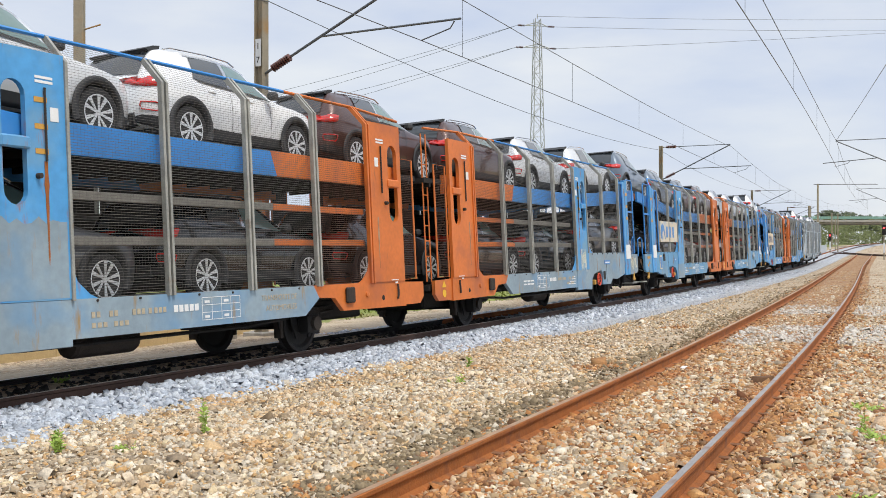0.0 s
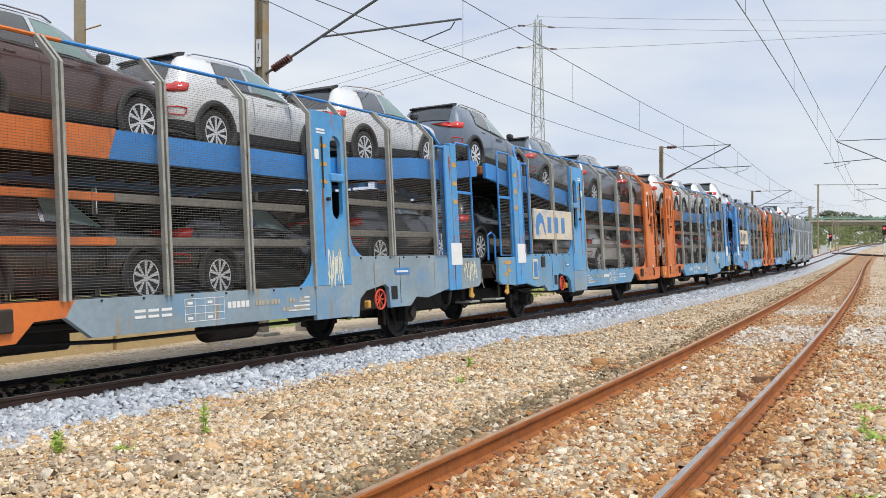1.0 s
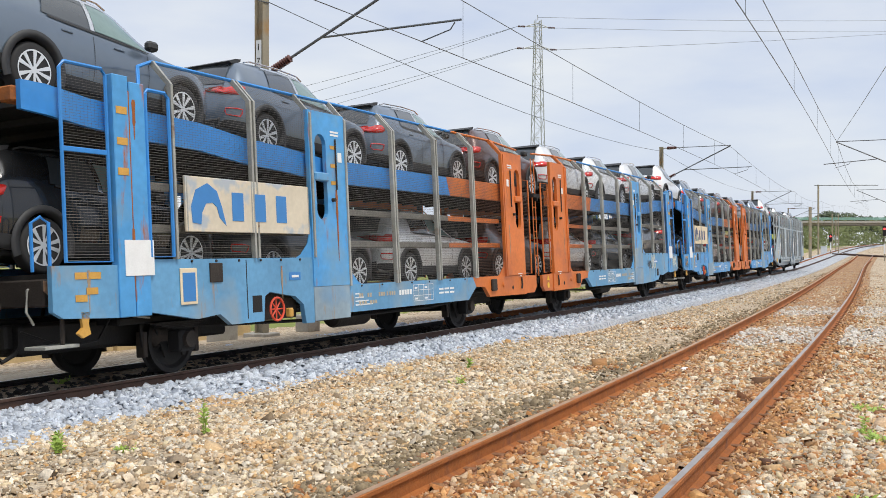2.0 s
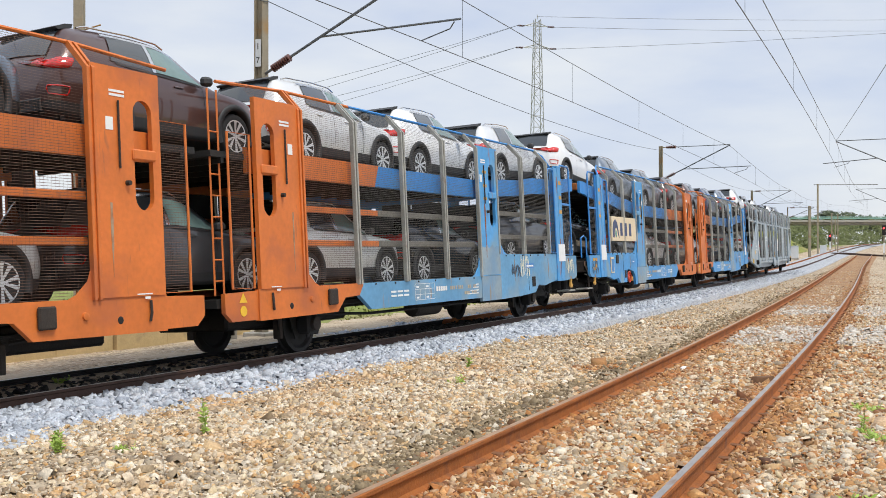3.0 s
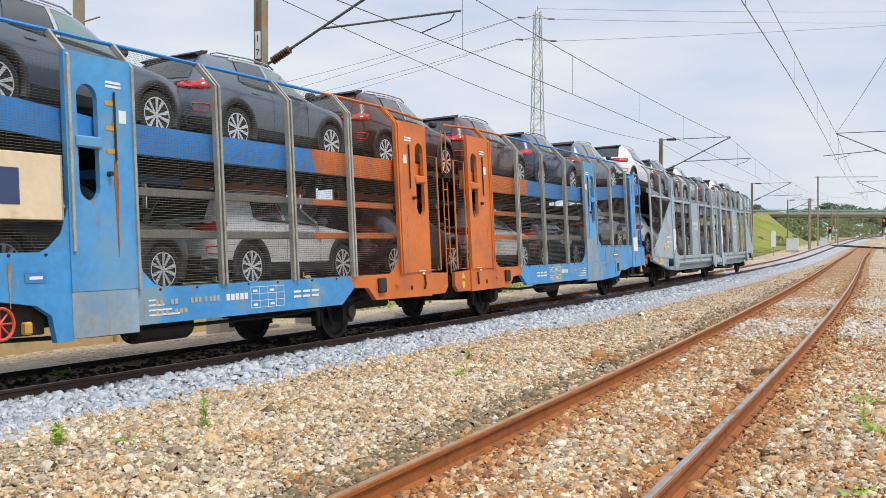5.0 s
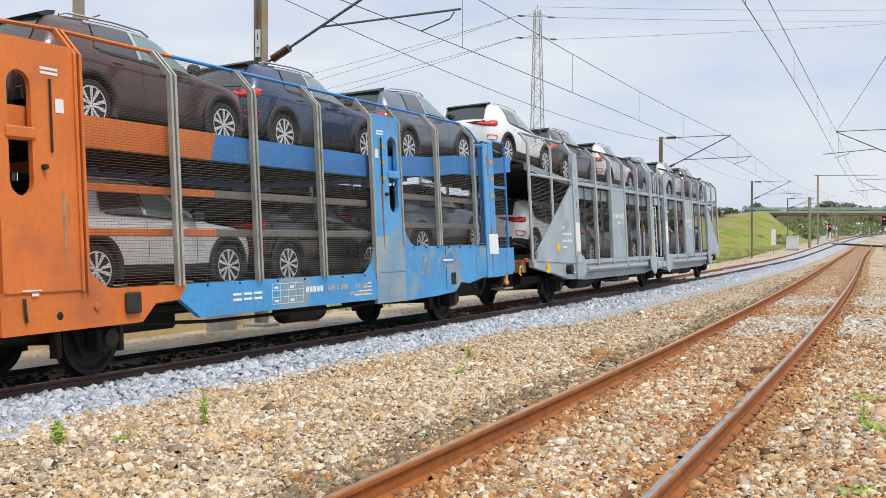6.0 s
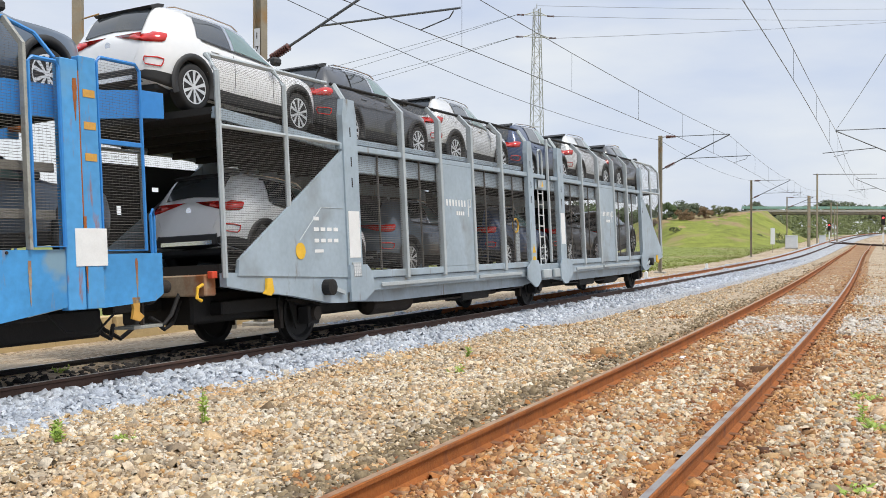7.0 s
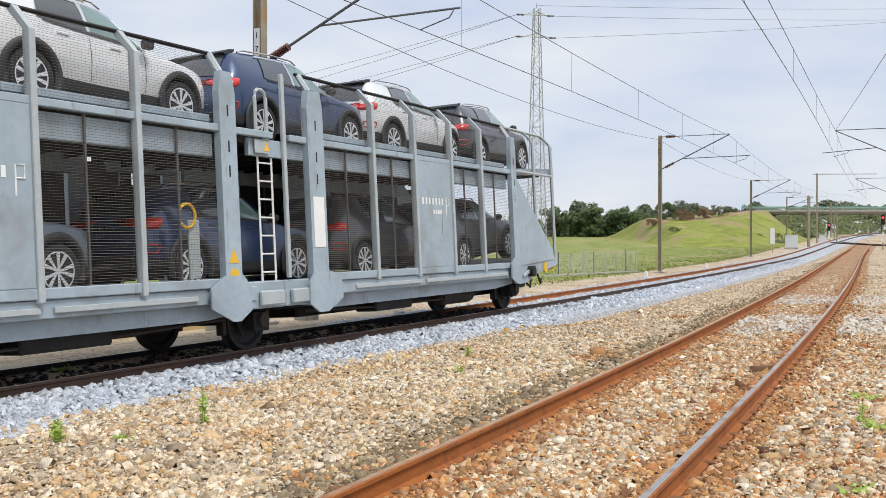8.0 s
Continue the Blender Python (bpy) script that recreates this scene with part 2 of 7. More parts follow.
MAST = mat("mast_steel", (0.30, 0.26, 0.19), 0.7, 0.2, 0.15, 3, 0.1, 40, (0.33, 0.20, 0.08), 1.2, 0.55, 0.12)
PYLON = mat("galvanised_lattice_steel", (0.40, 0.41, 0.40), 0.6, 0.3, 0.1, 3)
CABLE = mat("catenary_cable", (0.12, 0.13, 0.14), 0.5, 0.4, 0.1, 3)
CERAMIC = mat("brown_insulator", (0.11, 0.045, 0.035), 0.3, 0, 0.12, 8)
SLEEPER = mat("rust_stained_sleeper", (0.19, 0.085, 0.038), 0.85, 0, 0.2, 5, 0.3)
LEAF = mat("weed_leaf", (0.30, 0.42, 0.07), 0.6, 0, 0.25, 8)
TREE_LEAF = mat("dark_tree_leaf", (0.062, 0.10, 0.026), 0.65, 0, 0.3, 0.6, spread=0.15)
# grey-green needles for the skyline, distance haze mixed into the base colour
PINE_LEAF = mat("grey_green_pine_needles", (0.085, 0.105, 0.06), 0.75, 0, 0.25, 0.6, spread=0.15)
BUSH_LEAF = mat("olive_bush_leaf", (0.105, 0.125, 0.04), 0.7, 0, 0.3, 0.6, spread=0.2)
DRY_LEAF = mat("dry_brown_bush", (0.19, 0.12, 0.055), 0.75, 0, 0.25, 0.6)
BARK = mat("tree_bark", (0.10, 0.075, 0.05), 0.9, 0, 0.2, 6, 0.5)
PLASTER = mat("pale_cabinet_paint", (0.62, 0.64, 0.66), 0.6, 0, 0.05, 3)
GREEN_RAIL = mat("green_parapet_paint", (0.20, 0.36, 0.30), 0.6, 0, 0.1, 3)


def stones(name, colours, rough=0.85, stain=None):
    """Loose stones, each with a colour of its own out of a range."""
    m = bpy.data.materials.new(name)
    m.use_nodes = True
    n, l = m.node_tree.nodes, m.node_tree.links
    b = n["Principled BSDF"]
    b.inputs["Roughness"].default_value = rough
    g = n.new("ShaderNodeNewGeometry")
    cr = n.new("ShaderNodeValToRGB")
    cr.color_ramp.interpolation = "LINEAR"
    while len(cr.color_ramp.elements) < len(colours):
        cr.color_ramp.elements.new(0.5)
    for i, c in enumerate(colours):
        e = cr.color_ramp.elements[i]
        e.position, e.color = i / (len(colours) - 1), (*c, 1)
    l.new(g.outputs["Random Per Island"], cr.inputs[0])
    co = n.new("ShaderNodeTexCoord")
    t = n.new("ShaderNodeTexNoise")
    t.inputs["Scale"].default_value, t.inputs["Detail"].default_value = 45, 4
    l.new(co.outputs["Object"], t.inputs["Vector"])
    mr = n.new("ShaderNodeMapRange")
    mr.inputs["From Min"].default_value, mr.inputs["From Max"].default_value = 0.3, 0.7
    mr.inputs["To Min"].default_value, mr.inputs["To Max"].default_value = 0.75, 1.2
    l.new(t.outputs[0], mr.inputs["Value"])
    hs = n.new("ShaderNodeHueSaturation")
    l.new(mr.outputs[0], hs.inputs["Value"])
    l.new(cr.outputs[0], hs.inputs["Color"])
    out = hs.outputs[0]
    if stain:
        t2 = n.new("ShaderNodeTexNoise")
        t2.inputs["Scale"].default_value, t2.inputs["Detail"].default_value = 0.9, 5
        l.new(co.outputs["Object"], t2.inputs["Vector"])
        mr2 = n.new("ShaderNodeMapRange")
        mr2.inputs["From Min"].default_value, mr2.inputs["From Max"].default_value = 0.5, 0.68
        mr2.inputs["To Max"].default_value = 0.7
        l.new(t2.outputs[0], mr2.inputs["Value"])
        mx = n.new("ShaderNodeMix")
        mx.data_type, mx.blend_type = "RGBA", "MULTIPLY"
        mx.inputs[7].default_value = (*stain, 1)
        l.new(mr2.outputs[0], mx.inputs[0])
        l.new(out, mx.inputs[6])
        out = mx.outputs[2]
    l.new(out, b.inputs["Base Color"])
    return m


def pebbly(name, colours, cell=14.0, patch=None):
    """Packed small stones too far off to tell apart: cells of colour with relief."""
    m = bpy.data.materials.new(name)
    m.use_nodes = True
    n, l = m.node_tree.nodes, m.node_tree.links
    b = n["Principled BSDF"]
    b.inputs["Roughness"].default_value = 0.9
    co = n.new("ShaderNodeTexCoord")
    v = n.new("ShaderNodeTexVoronoi")
    v.inputs["Scale"].default_value = cell
    l.new(co.outputs["Object"], v.inputs["Vector"])
    sp = n.new("ShaderNodeSeparateColor")
    l.new(v.outputs["Color"], sp.inputs[0])
    cr = n.new("ShaderNodeValToRGB")
    while len(cr.color_ramp.elements) < len(colours):
        cr.color_ramp.elements.new(0.5)
    for i, c in enumerate(colours):
        e = cr.color_ramp.elements[i]
        e.position, e.color = i / (len(colours) - 1), (*c, 1)
    l.new(sp.outputs[0], cr.inputs[0])
    t = n.new("ShaderNodeTexNoise")
    t.inputs["Scale"].default_value, t.inputs["Detail"].default_value = 0.5, 7
    l.new(co.outputs["Object"], t.inputs["Vector"])
    out = cr.outputs[0]
    if patch:
        mr = n.new("ShaderNodeMapRange")
        mr.inputs["From Min"].default_value, mr.inputs["From Max"].default_value = 0.46, 0.6
        mr.inputs["To Max"].default_value = 0.75
        l.new(t.outputs[0], mr.inputs["Value"])
        mx = n.new("ShaderNodeMix")
        mx.data_type = "RGBA"
        mx.inputs[7].default_value = (*patch, 1)
        l.new(mr.outputs[0], mx.inputs[0])
        l.new(out, mx.inputs[6])
        out = mx.outputs[2]
    l.new(out, b.inputs["Base Color"])
    bp = n.new("ShaderNodeBump")
    bp.inputs["Strength"].default_value, bp.inputs["Distance"].default_value = 0.8, 0.03
    bp.invert = True
    l.new(v.outputs["Distance"], bp.inputs["Height"])
    l.new(bp.outputs[0], b.inputs["Normal"])
    return m


TAN_STONE = stones("tan_gravel_stone", [(0.60, 0.48, 0.30), (0.24, 0.17, 0.10), (0.70, 0.59, 0.42), (0.46, 0.26, 0.09), (0.78, 0.70, 0.57), (0.32, 0.26, 0.19), (0.58, 0.38, 0.18), (0.66, 0.59, 0.48), (0.20, 0.14, 0.08), (0.76, 0.68, 0.54)], stain=(0.88, 0.68, 0.46))
RUST_STONE = stones("rust_stained_stone", [(0.46, 0.21, 0.065), (0.17, 0.07, 0.03), (0.56, 0.33, 0.14), (0.38, 0.15, 0.04), (0.60, 0.45, 0.29), (0.24, 0.12, 0.055), (0.50, 0.27, 0.10), (0.10, 0.045, 0.02)], stain=(0.85, 0.52, 0.30))
GREY_STONE = stones("blue_grey_ballast_stone", [(0.45, 0.49, 0.56), (0.26, 0.29, 0.34), (0.54, 0.58, 0.64), (0.36, 0.40, 0.46), (0.60, 0.63, 0.68), (0.30, 0.32, 0.36)])
PALE_STONE = stones("pale_washed_stone", [(0.54, 0.48, 0.40), (0.62, 0.58, 0.53), (0.40, 0.33, 0.25), (0.58, 0.56, 0.54), (0.46, 0.36, 0.25)])
DIRTY_STONE = stones("dirt_darkened_stone", [(0.24, 0.18, 0.10), (0.12, 0.085, 0.05), (0.32, 0.25, 0.15), (0.18, 0.125, 0.065), (0.42, 0.34, 0.23)])
# oily stones, their colours lowered further to stand for the train's shade
OILY_SHADED_STONE = stones("oily_ballast_stone", [(0.045, 0.04, 0.037), (0.022, 0.02, 0.018), (0.08, 0.072, 0.065), (0.034, 0.03, 0.027)])
SOIL = pebbly("sandy_gravel_ground", [(0.22, 0.15, 0.085), (0.46, 0.36, 0.24), (0.11, 0.075, 0.04), (0.60, 0.50, 0.37), (0.34, 0.21, 0.10)], 19, (0.49, 0.40, 0.29))
BALLAST = pebbly("packed_grey_ballast", [(0.33, 0.36, 0.40), (0.45, 0.47, 0.51), (0.20, 0.215, 0.245), (0.50, 0.50, 0.49)], 15)
RUST_BED = pebbly("packed_rusty_ballast", [(0.26, 0.12, 0.045), (0.40, 0.22, 0.10), (0.13, 0.06, 0.028), (0.46, 0.33, 0.20)], 24, (0.36, 0.23, 0.12))
GRASS = mat("meadow_grass", (0.17, 0.20, 0.032), 0.9, 0, 0.32, 0.5, 0.6, 3.0, (0.25, 0.23, 0.09), 0.12, 0.50, 0.14)
BANK = mat("bright_bank_grass", (0.18, 0.205, 0.026), 0.9, 0, 0.35, 0.6, 0.8, 3.0, (0.26, 0.20, 0.09), 0.14, 0.50, 0.14)
DRY_GRASS = mat("dry_crest_grass", (0.27, 0.19, 0.09), 0.9, 0, 0.3, 0.6, 0.8, 3.0, (0.17, 0.18, 0.05), 0.2, 0.52, 0.14)


# ---------------- building helpers ----------------
def part(name, bm, material, parent=None, label=""):
    """One mesh object out of a bmesh, under a thing or a part."""
    me = bpy.data.meshes.new(name)
    bm.to_mesh(me)
    bm.free()
    me.materials.append(material)
    ob = new(name, me)
    if parent:
        ob.parent = parent
    return tagged(ob, label)


def share(ob, parent, m=None):
    """Another object on the same mesh, under a parent."""
    o = new(ob.name.split(".")[0], ob.data)
    o.parent = parent
    if m is not None:
        o.matrix_basis = m
    if "label" in ob:
        o["label"] = ob["label"]
    return o


def smooth(ob):
    ob.data.polygons.foreach_set("use_smooth", [True] * len(ob.data.polygons))
    return ob


def add_box(bm, x0, x1, y0, y1, z0, z1, bevel=0.0):
    vs = [bm.verts.new((x, y, z)) for z in (z0, z1) for x, y in ((x0, y0), (x1, y0), (x1, y1), (x0, y1))]
    faces = [bm.faces.new([vs[i] for i in q]) for q in ((3, 2, 1, 0), (4, 5, 6, 7), (0, 1, 5, 4), (1, 2, 6, 5), (2, 3, 7, 6), (3, 0, 4, 7))]
    if bevel:
        bmesh.ops.bevel(bm, geom=list({e for f in faces for e in f.edges}), offset=bevel, segments=1, affect="EDGES")
    return bm


def block(x0, x1, y0, y1, z0, z1, bevel=0.008):
    x0, x1, y0, y1, z0, z1 = min(x0, x1), max(x0, x1), min(y0, y1), max(y0, y1), min(z0, z1), max(z0, z1)
    return add_box(bmesh.new(), x0, x1, y0, y1, z0, z1, bevel)


def add_prism(bm, outline, y0, y1):
    """An outline in x and z, drawn out from y0 to y1."""
    a = [bm.verts.new((x, y0, z)) for x, z in outline]
    b = [bm.verts.new((x, y1, z)) for x, z in outline]
    bm.faces.new(a)
    bm.faces.new(b[::-1])
    for i in range(len(a)):
        j = (i + 1) % len(a)
        bm.faces.new((a[j], a[i], b[i], b[j]))
    return bm


def prism(outline, y0, y1):
    bm = add_prism(bmesh.new(), outline, y0, y1)
    bmesh.ops.recalc_face_normals(bm, faces=bm.faces)
    return bm


def add_tube(bm, points, r, sides=6, closed=False, taper=1.0):
    pts = [Vector(p) for p in points]
    rings = []
    n = len(pts)
    for i, p in enumerate(pts):
        a = pts[i - 1] if i or closed else p
        b = pts[(i + 1) % n] if i < n - 1 or closed else p
        d = (b - a).normalized()
        up = Vector((0, 0, 1)) if abs(d.z) < 0.9 else Vector((0, 1, 0))
        u = d.cross(up).normalized()
        w = u.cross(d)
        rr = r * (1 + (taper - 1) * i / max(1, n - 1))
        rings.append([bm.verts.new(p + (u * math.cos(2 * math.pi * k / sides) + w * math.sin(2 * math.pi * k / sides)) * rr) for k in range(sides)])
    for i in range(n if closed else n - 1):
        q, s = rings[i], rings[(i + 1) % n]
        for k in range(sides):
            bm.faces.new((q[k], q[(k + 1) % sides], s[(k + 1) % sides], s[k]))
    if not closed:
        bm.faces.new(rings[0][::-1])
        bm.faces.new(rings[-1])
    return bm


def tube(points, r, sides=6, closed=False, taper=1.0):
    return add_tube(bmesh.new(), points, r, sides, closed, taper)


def lathe(profile, centre=(0, 0, 0), sides=24, axis="y"):
    """A turned shape: profile of (radius, along), about the y axis or upright."""
    bm = bmesh.new()
    rings = []
    for r, a in profile:
        ring = []
        for k in range(sides):
            c, s = math.cos(2 * math.pi * k / sides) * r, math.sin(2 * math.pi * k / sides) * r
            ring.append(bm.verts.new(Vector(centre) + Vector((c, a, s) if axis == "y" else (c, s, a))))
        rings.append(ring)
    for i in range(len(rings) - 1):
        for k in range(sides):
            bm.faces.new((rings[i][k], rings[i][(k + 1) % sides], rings[i + 1][(k + 1) % sides], rings[i + 1][k]))
    bm.faces.new(rings[0][::-1])
    bm.faces.new(rings[-1])
    bmesh.ops.recalc_face_normals(bm, faces=bm.faces)
    return bm


def holed_plate(x0, x1, z0, z1, hx0, hx1, hz0, hz1, y0, y1):
    """A plate with a slot with round ends through it."""
    bm = bmesh.new()
    r = (hx1 - hx0) / 2
    cx = (hx0 + hx1) / 2
    inner, outer = [], []
    n = 8
    for cz, a0 in ((hz1 - r, 0.0), (hz0 + r, math.pi)):
        for k in range(n + 1):
            a = a0 + math.pi * k / n
            inner.append((cx + r * math.cos(a), cz + r * math.sin(a)))
    for k, (x, z) in enumerate(inner):
        top = k <= n
        j = k if top else k - n - 1
        if j == 0:
            outer.append((x1, hz1 - r) if top else (x0, hz0 + r))
        elif j == n:
            outer.append((x0, hz1 - r) if top else (x1, hz0 + r))
        else:
            f = (j - 1) / (n - 2)
            outer.append((x1 + (x0 - x1) * f, z1) if top else (x0 + (x1 - x0) * f, z0))
    vs = [[bm.verts.new((x, y, z)) for x, z in ring] for y in (y0, y1) for ring in (inner, outer)]
    m = len(inner)
    for k in range(m):
        j = (k + 1) % m
        bm.faces.new((vs[0][k], vs[0][j], vs[1][j], vs[1][k]))
        bm.faces.new((vs[2][j], vs[2][k], vs[3][k], vs[3][j]))
        bm.faces.new((vs[0][j], vs[0][k], vs[2][k], vs[2][j]))
        bm.faces.new((vs[1][k], vs[1][j], vs[3][j], vs[3][k]))
    bmesh.ops.recalc_face_normals(bm, faces=bm.faces)
    return bm


def wires(segments, r=None):
    """Straight wires, three-sided, in one mesh."""
    bm = bmesh.new()
    for a, b, r in segments:
        d = (b - a).normalized()
        up = Vector((0, 1, 0)) if abs(d.y) < 0.8 else Vector((0, 0, 1))
        u = d.cross(up).normalized() * r
        w = u.cross(d)
        ra = [bm.verts.new(a + o) for o in (u, -0.5 * u + 0.87 * w, -0.5 * u - 0.87 * w)]
        rb = [bm.verts.new(b + o) for o in (u, -0.5 * u + 0.87 * w, -0.5 * u - 0.87 * w)]
        for k in range(3):
            bm.faces.new((ra[k], ra[(k + 1) % 3], rb[(k + 1) % 3], rb[k]))
    return bm


def lettering(text, size, where, parent, material, label=""):
    """Words in the built-in font, standing on a side that faces -y; where: left end, depth, foot."""
    cu = bpy.data.curves.new("lettering", "FONT")
    cu.body, cu.size, cu.extrude = text, size, 0.002
    ob = bpy.data.objects.new("lettering", cu)
    me = bpy.data.meshes.new_from_object(ob)
    bpy.data.objects.remove(ob)
    me.transform(pose(*where, 90, 0, 0))
    me.materials.append(material)
    o = new("lettering", me)
    o.parent = parent
    return tagged(o, label)


def bars(rows, material, parent, name="marking_bar", label=""):
    """Writing that cannot be read: short flat bars; rows of (x0, x1, z0, z1, y)."""
    for x0, x1, z0, z1, y in rows:
        part(name, block(x0, x1, y - 0.003, y, z0, z1, 0), material, parent, label)


# ---------------- the ground ----------------
def ground_z(x, y):
    d = main_side(x, y)
    base = -0.24 + rise(max(y, 0))
    if abs(d) < 3.6 and y > 22:
        base -= 0.14 * (1 - min(1, max(0, (abs(d) - 2.4) / 1.2)))
    elif abs(d) < 3.2:
        base += 0.10 * (1 - min(1, max(0, (abs(d) - 1.9) / 0.9)))
    if -16 < d < -3.4:
        base -= 0.12 * min(1, (-3.4 - d) / 1.0)
    if d < -16:
        base -= 0.12
    g = x - siding_x(min(max(y, -20), 140))
    if d > 2.2:
        base += 0.17 * min(1, max(0, (d - 2.2) / 2.2))
        base += (0.003 * max(0, min(y, 110) - 15)) * min(1, max(0, (d - 2) / 3.0))
    if d > 2.4 and y < 60:
        base += 0.035 * noise.noise((x * 0.6, y * 0.6, 0)) + 0.015 * noise.noise((x * 2.1, y * 2.1, 3))
    if d < -25 and y > 60:
        base += 0.12 * noise.noise((x * 0.1, y * 0.1, 5))
    return base


def make_ground():
    def axis(parts_):
        out = []
        for a, b, n in parts_:
            out += [a + (b - a) * i / n for i in range(n)]
        return out + [parts_[-1][1]]
    xs = axis([(-1500, -200, 10), (-200, -40, 16), (-40, -14, 26), (-14, 14, 70), (14, 60, 62), (60, 130, 40), (130, 400, 14), (400, 1500, 8)])
    ys = axis([(-300, -20, 10), (-20, 0, 20), (0, 30, 70), (30, 120, 100), (120, 260, 50), (260, 600, 16), (600, 3000, 10)])
    bm = bmesh.new()
    grid = [[bm.verts.new((x, y, ground_z(x, y))) for x in xs] for y in ys]
    for j in range(len(ys) - 1):
        for i in range(len(xs) - 1):
            f = bm.faces.new((grid[j][i], grid[j][i + 1], grid[j + 1][i + 1], grid[j + 1][i]))
            x, y = (xs[i] + xs[i + 1]) / 2, (ys[j] + ys[j + 1]) / 2
            d = main_side(x, y)
            edge = 5.4 + 0.8 * noise.noise((x * 0.3, y * 0.3, 9)) if y > 24 else 30
            f.material_index = 1 if d < -edge or d > 60 or y > 240 and abs(d) > 12 else 0
            f.smooth = True
    ob = part("ground", bm, SOIL)
    ob.data.materials.append(GRASS)
    tagged(ob, "sandy gravel station ground with meadow beyond the line", "ground", kind="structure")


def sweep(at, span, outline):
    """An outline of (side, z) drawn along a track."""
    bm = bmesh.new()
    prev = None
    for a in span:
        ring = [bm.verts.new(at(a, sd, z)) for sd, z in outline]
        if prev:
            for i in range(len(ring)):
                j = (i + 1) % len(ring)
                bm.faces.new((prev[i], prev[j], ring[j], ring[i]))
        else:
            bm.faces.new(ring)
        prev = ring
    bm.faces.new(prev[::-1])
    bmesh.ops.recalc_face_normals(bm, faces=bm.faces)
    return bm


def rail_outline(o, h=0.155):
    return [(o - 0.065, -h), (o - 0.065, -h + 0.012), (o - 0.012, -h + 0.03), (o - 0.010, -0.045), (o - 0.035, -0.032), (o - 0.035, -0.006),
            (o - 0.028, -0.001), (o + 0.028, -0.001), (o + 0.035, -0.006), (o + 0.035, -0.032), (o + 0.010, -0.045), (o + 0.012, -h + 0.03), (o + 0.065, -h + 0.012), (o + 0.065, -h)]


def span(a, b, n):
    return [a + (b - a) * i / n for i in range(n + 1)]


def make_tracks():
    t = new("railway_track")
    tagged(t, "main line track on grey ballast with dark oily rails and a shade-darkened bed", "railway track", "tracks", "structure")
    for o in (-0.87, 0.87):
        smooth_span = span(-60, 330, 390)
        if o > 0:
            part("rail", sweep(track_at, smooth_span, rail_outline(o)), DARK_RAIL, t)
        else:
            # the train's shade is painted into this stretch: black here, rusty beyond
            part("rail", sweep(track_at, span(-60, 28, 88), rail_outline(o)), BLACK_IRON, t, "rail coloured black for the train's shade")
            part("rail", sweep(track_at, span(28, 330, 302), rail_outline(o)), RUST, t, "rusty rail")
        part("rail_head", sweep(track_at, smooth_span, [(o - 0.026, -0.002), (o - 0.026, 0.002), (o + 0.026, 0.002), (o + 0.026, -0.002)]), RAIL_TOP, t, "worn bright running surface")
    part("ballast_bed", sweep(track_at, span(-60, 330, 390), [(-2.3, -0.5), (-2.0, -0.20), (-1.2, -0.15), (1.2, -0.15), (1.75, -0.155), (2.5, -0.25), (2.6, -0.5)]), BALLAST, t, "pale blue-grey crushed stone")
    # dark strip: oil, with the train's shade put into the colour
    part("oil_stain", sweep(track_at, span(-60, 30, 90), [(-0.78, -0.16), (-0.78, -0.125), (0.78, -0.125), (0.78, -0.16)]), BROWN_IRON, t, "oily ballast between the rails with the train's shade painted in")
    s = new("railway_track")
    tagged(s, "rusty siding track half sunk in tan gravel", "railway track", "tracks", "structure")
    ysp = span(-8, 126, 178)
    for o in (-0.87, 0.87):
        part("rail", sweep(siding_at, ysp, rail_outline(o, 0.17)), RUST, s)
        part("rail_head", sweep(siding_at, ysp, [(o - 0.027, -0.002), (o - 0.027, 0.002), (o + 0.024, 0.002), (o + 0.024, -0.002)]), RAIL_TOP if o > 0 else RUSTY_TOP, s, "worn running surface")
    part("siding_bed", sweep(siding_at, ysp, [(-1.5, -0.5), (-1.35, -0.185), (-0.6, -0.165), (0.6, -0.165), (1.35, -0.185), (1.5, -0.5)]), RUST_BED, s, "rust stained gravel")
    first = None
    for k in range(196):
        y = 1.0 + 0.55 * k
        m = Matrix.Translation(siding_at(y, 0, 0)) @ pose(0, 0, 0, 0, 0, -math.degrees(math.atan((siding_x(y + 0.2) - siding_x(y - 0.2)) / 0.4)))
        if first is None:
            bm = bmesh.new()
            for o in (-1, 1):
                add_box(bm, o * 0.87 - 0.19, o * 0.87 + 0.19, -0.07, 0.07, -0.20, -0.166, 0.006)
                add_box(bm, o * 0.87 - 0.115, o * 0.87 + 0.115, -0.04, 0.04, -0.168, -0.142, 0.006)
            first = part("sleeper", bm, SLEEPER, s)
            first.matrix_basis = m
        else:
            share(first, s, m)
    # the crossover far off
    c = new("railway_track")
    tagged(c, "far crossover linking the siding with the main line", "railway track", "tracks", "structure")

    def cross(a, side, z):
        y = 134 - 21 * a
        return Vector((51.5 + 5.5 * a * a + side * 0.95, y + side * 0.3, z + 0.14 + 0.003 * (y - 15) + rise(y)))
    for o in (-0.87, 0.87):
        part("rail", sweep(cross, span(0, 1, 24), rail_outline(o)), DARK_RAIL, c)


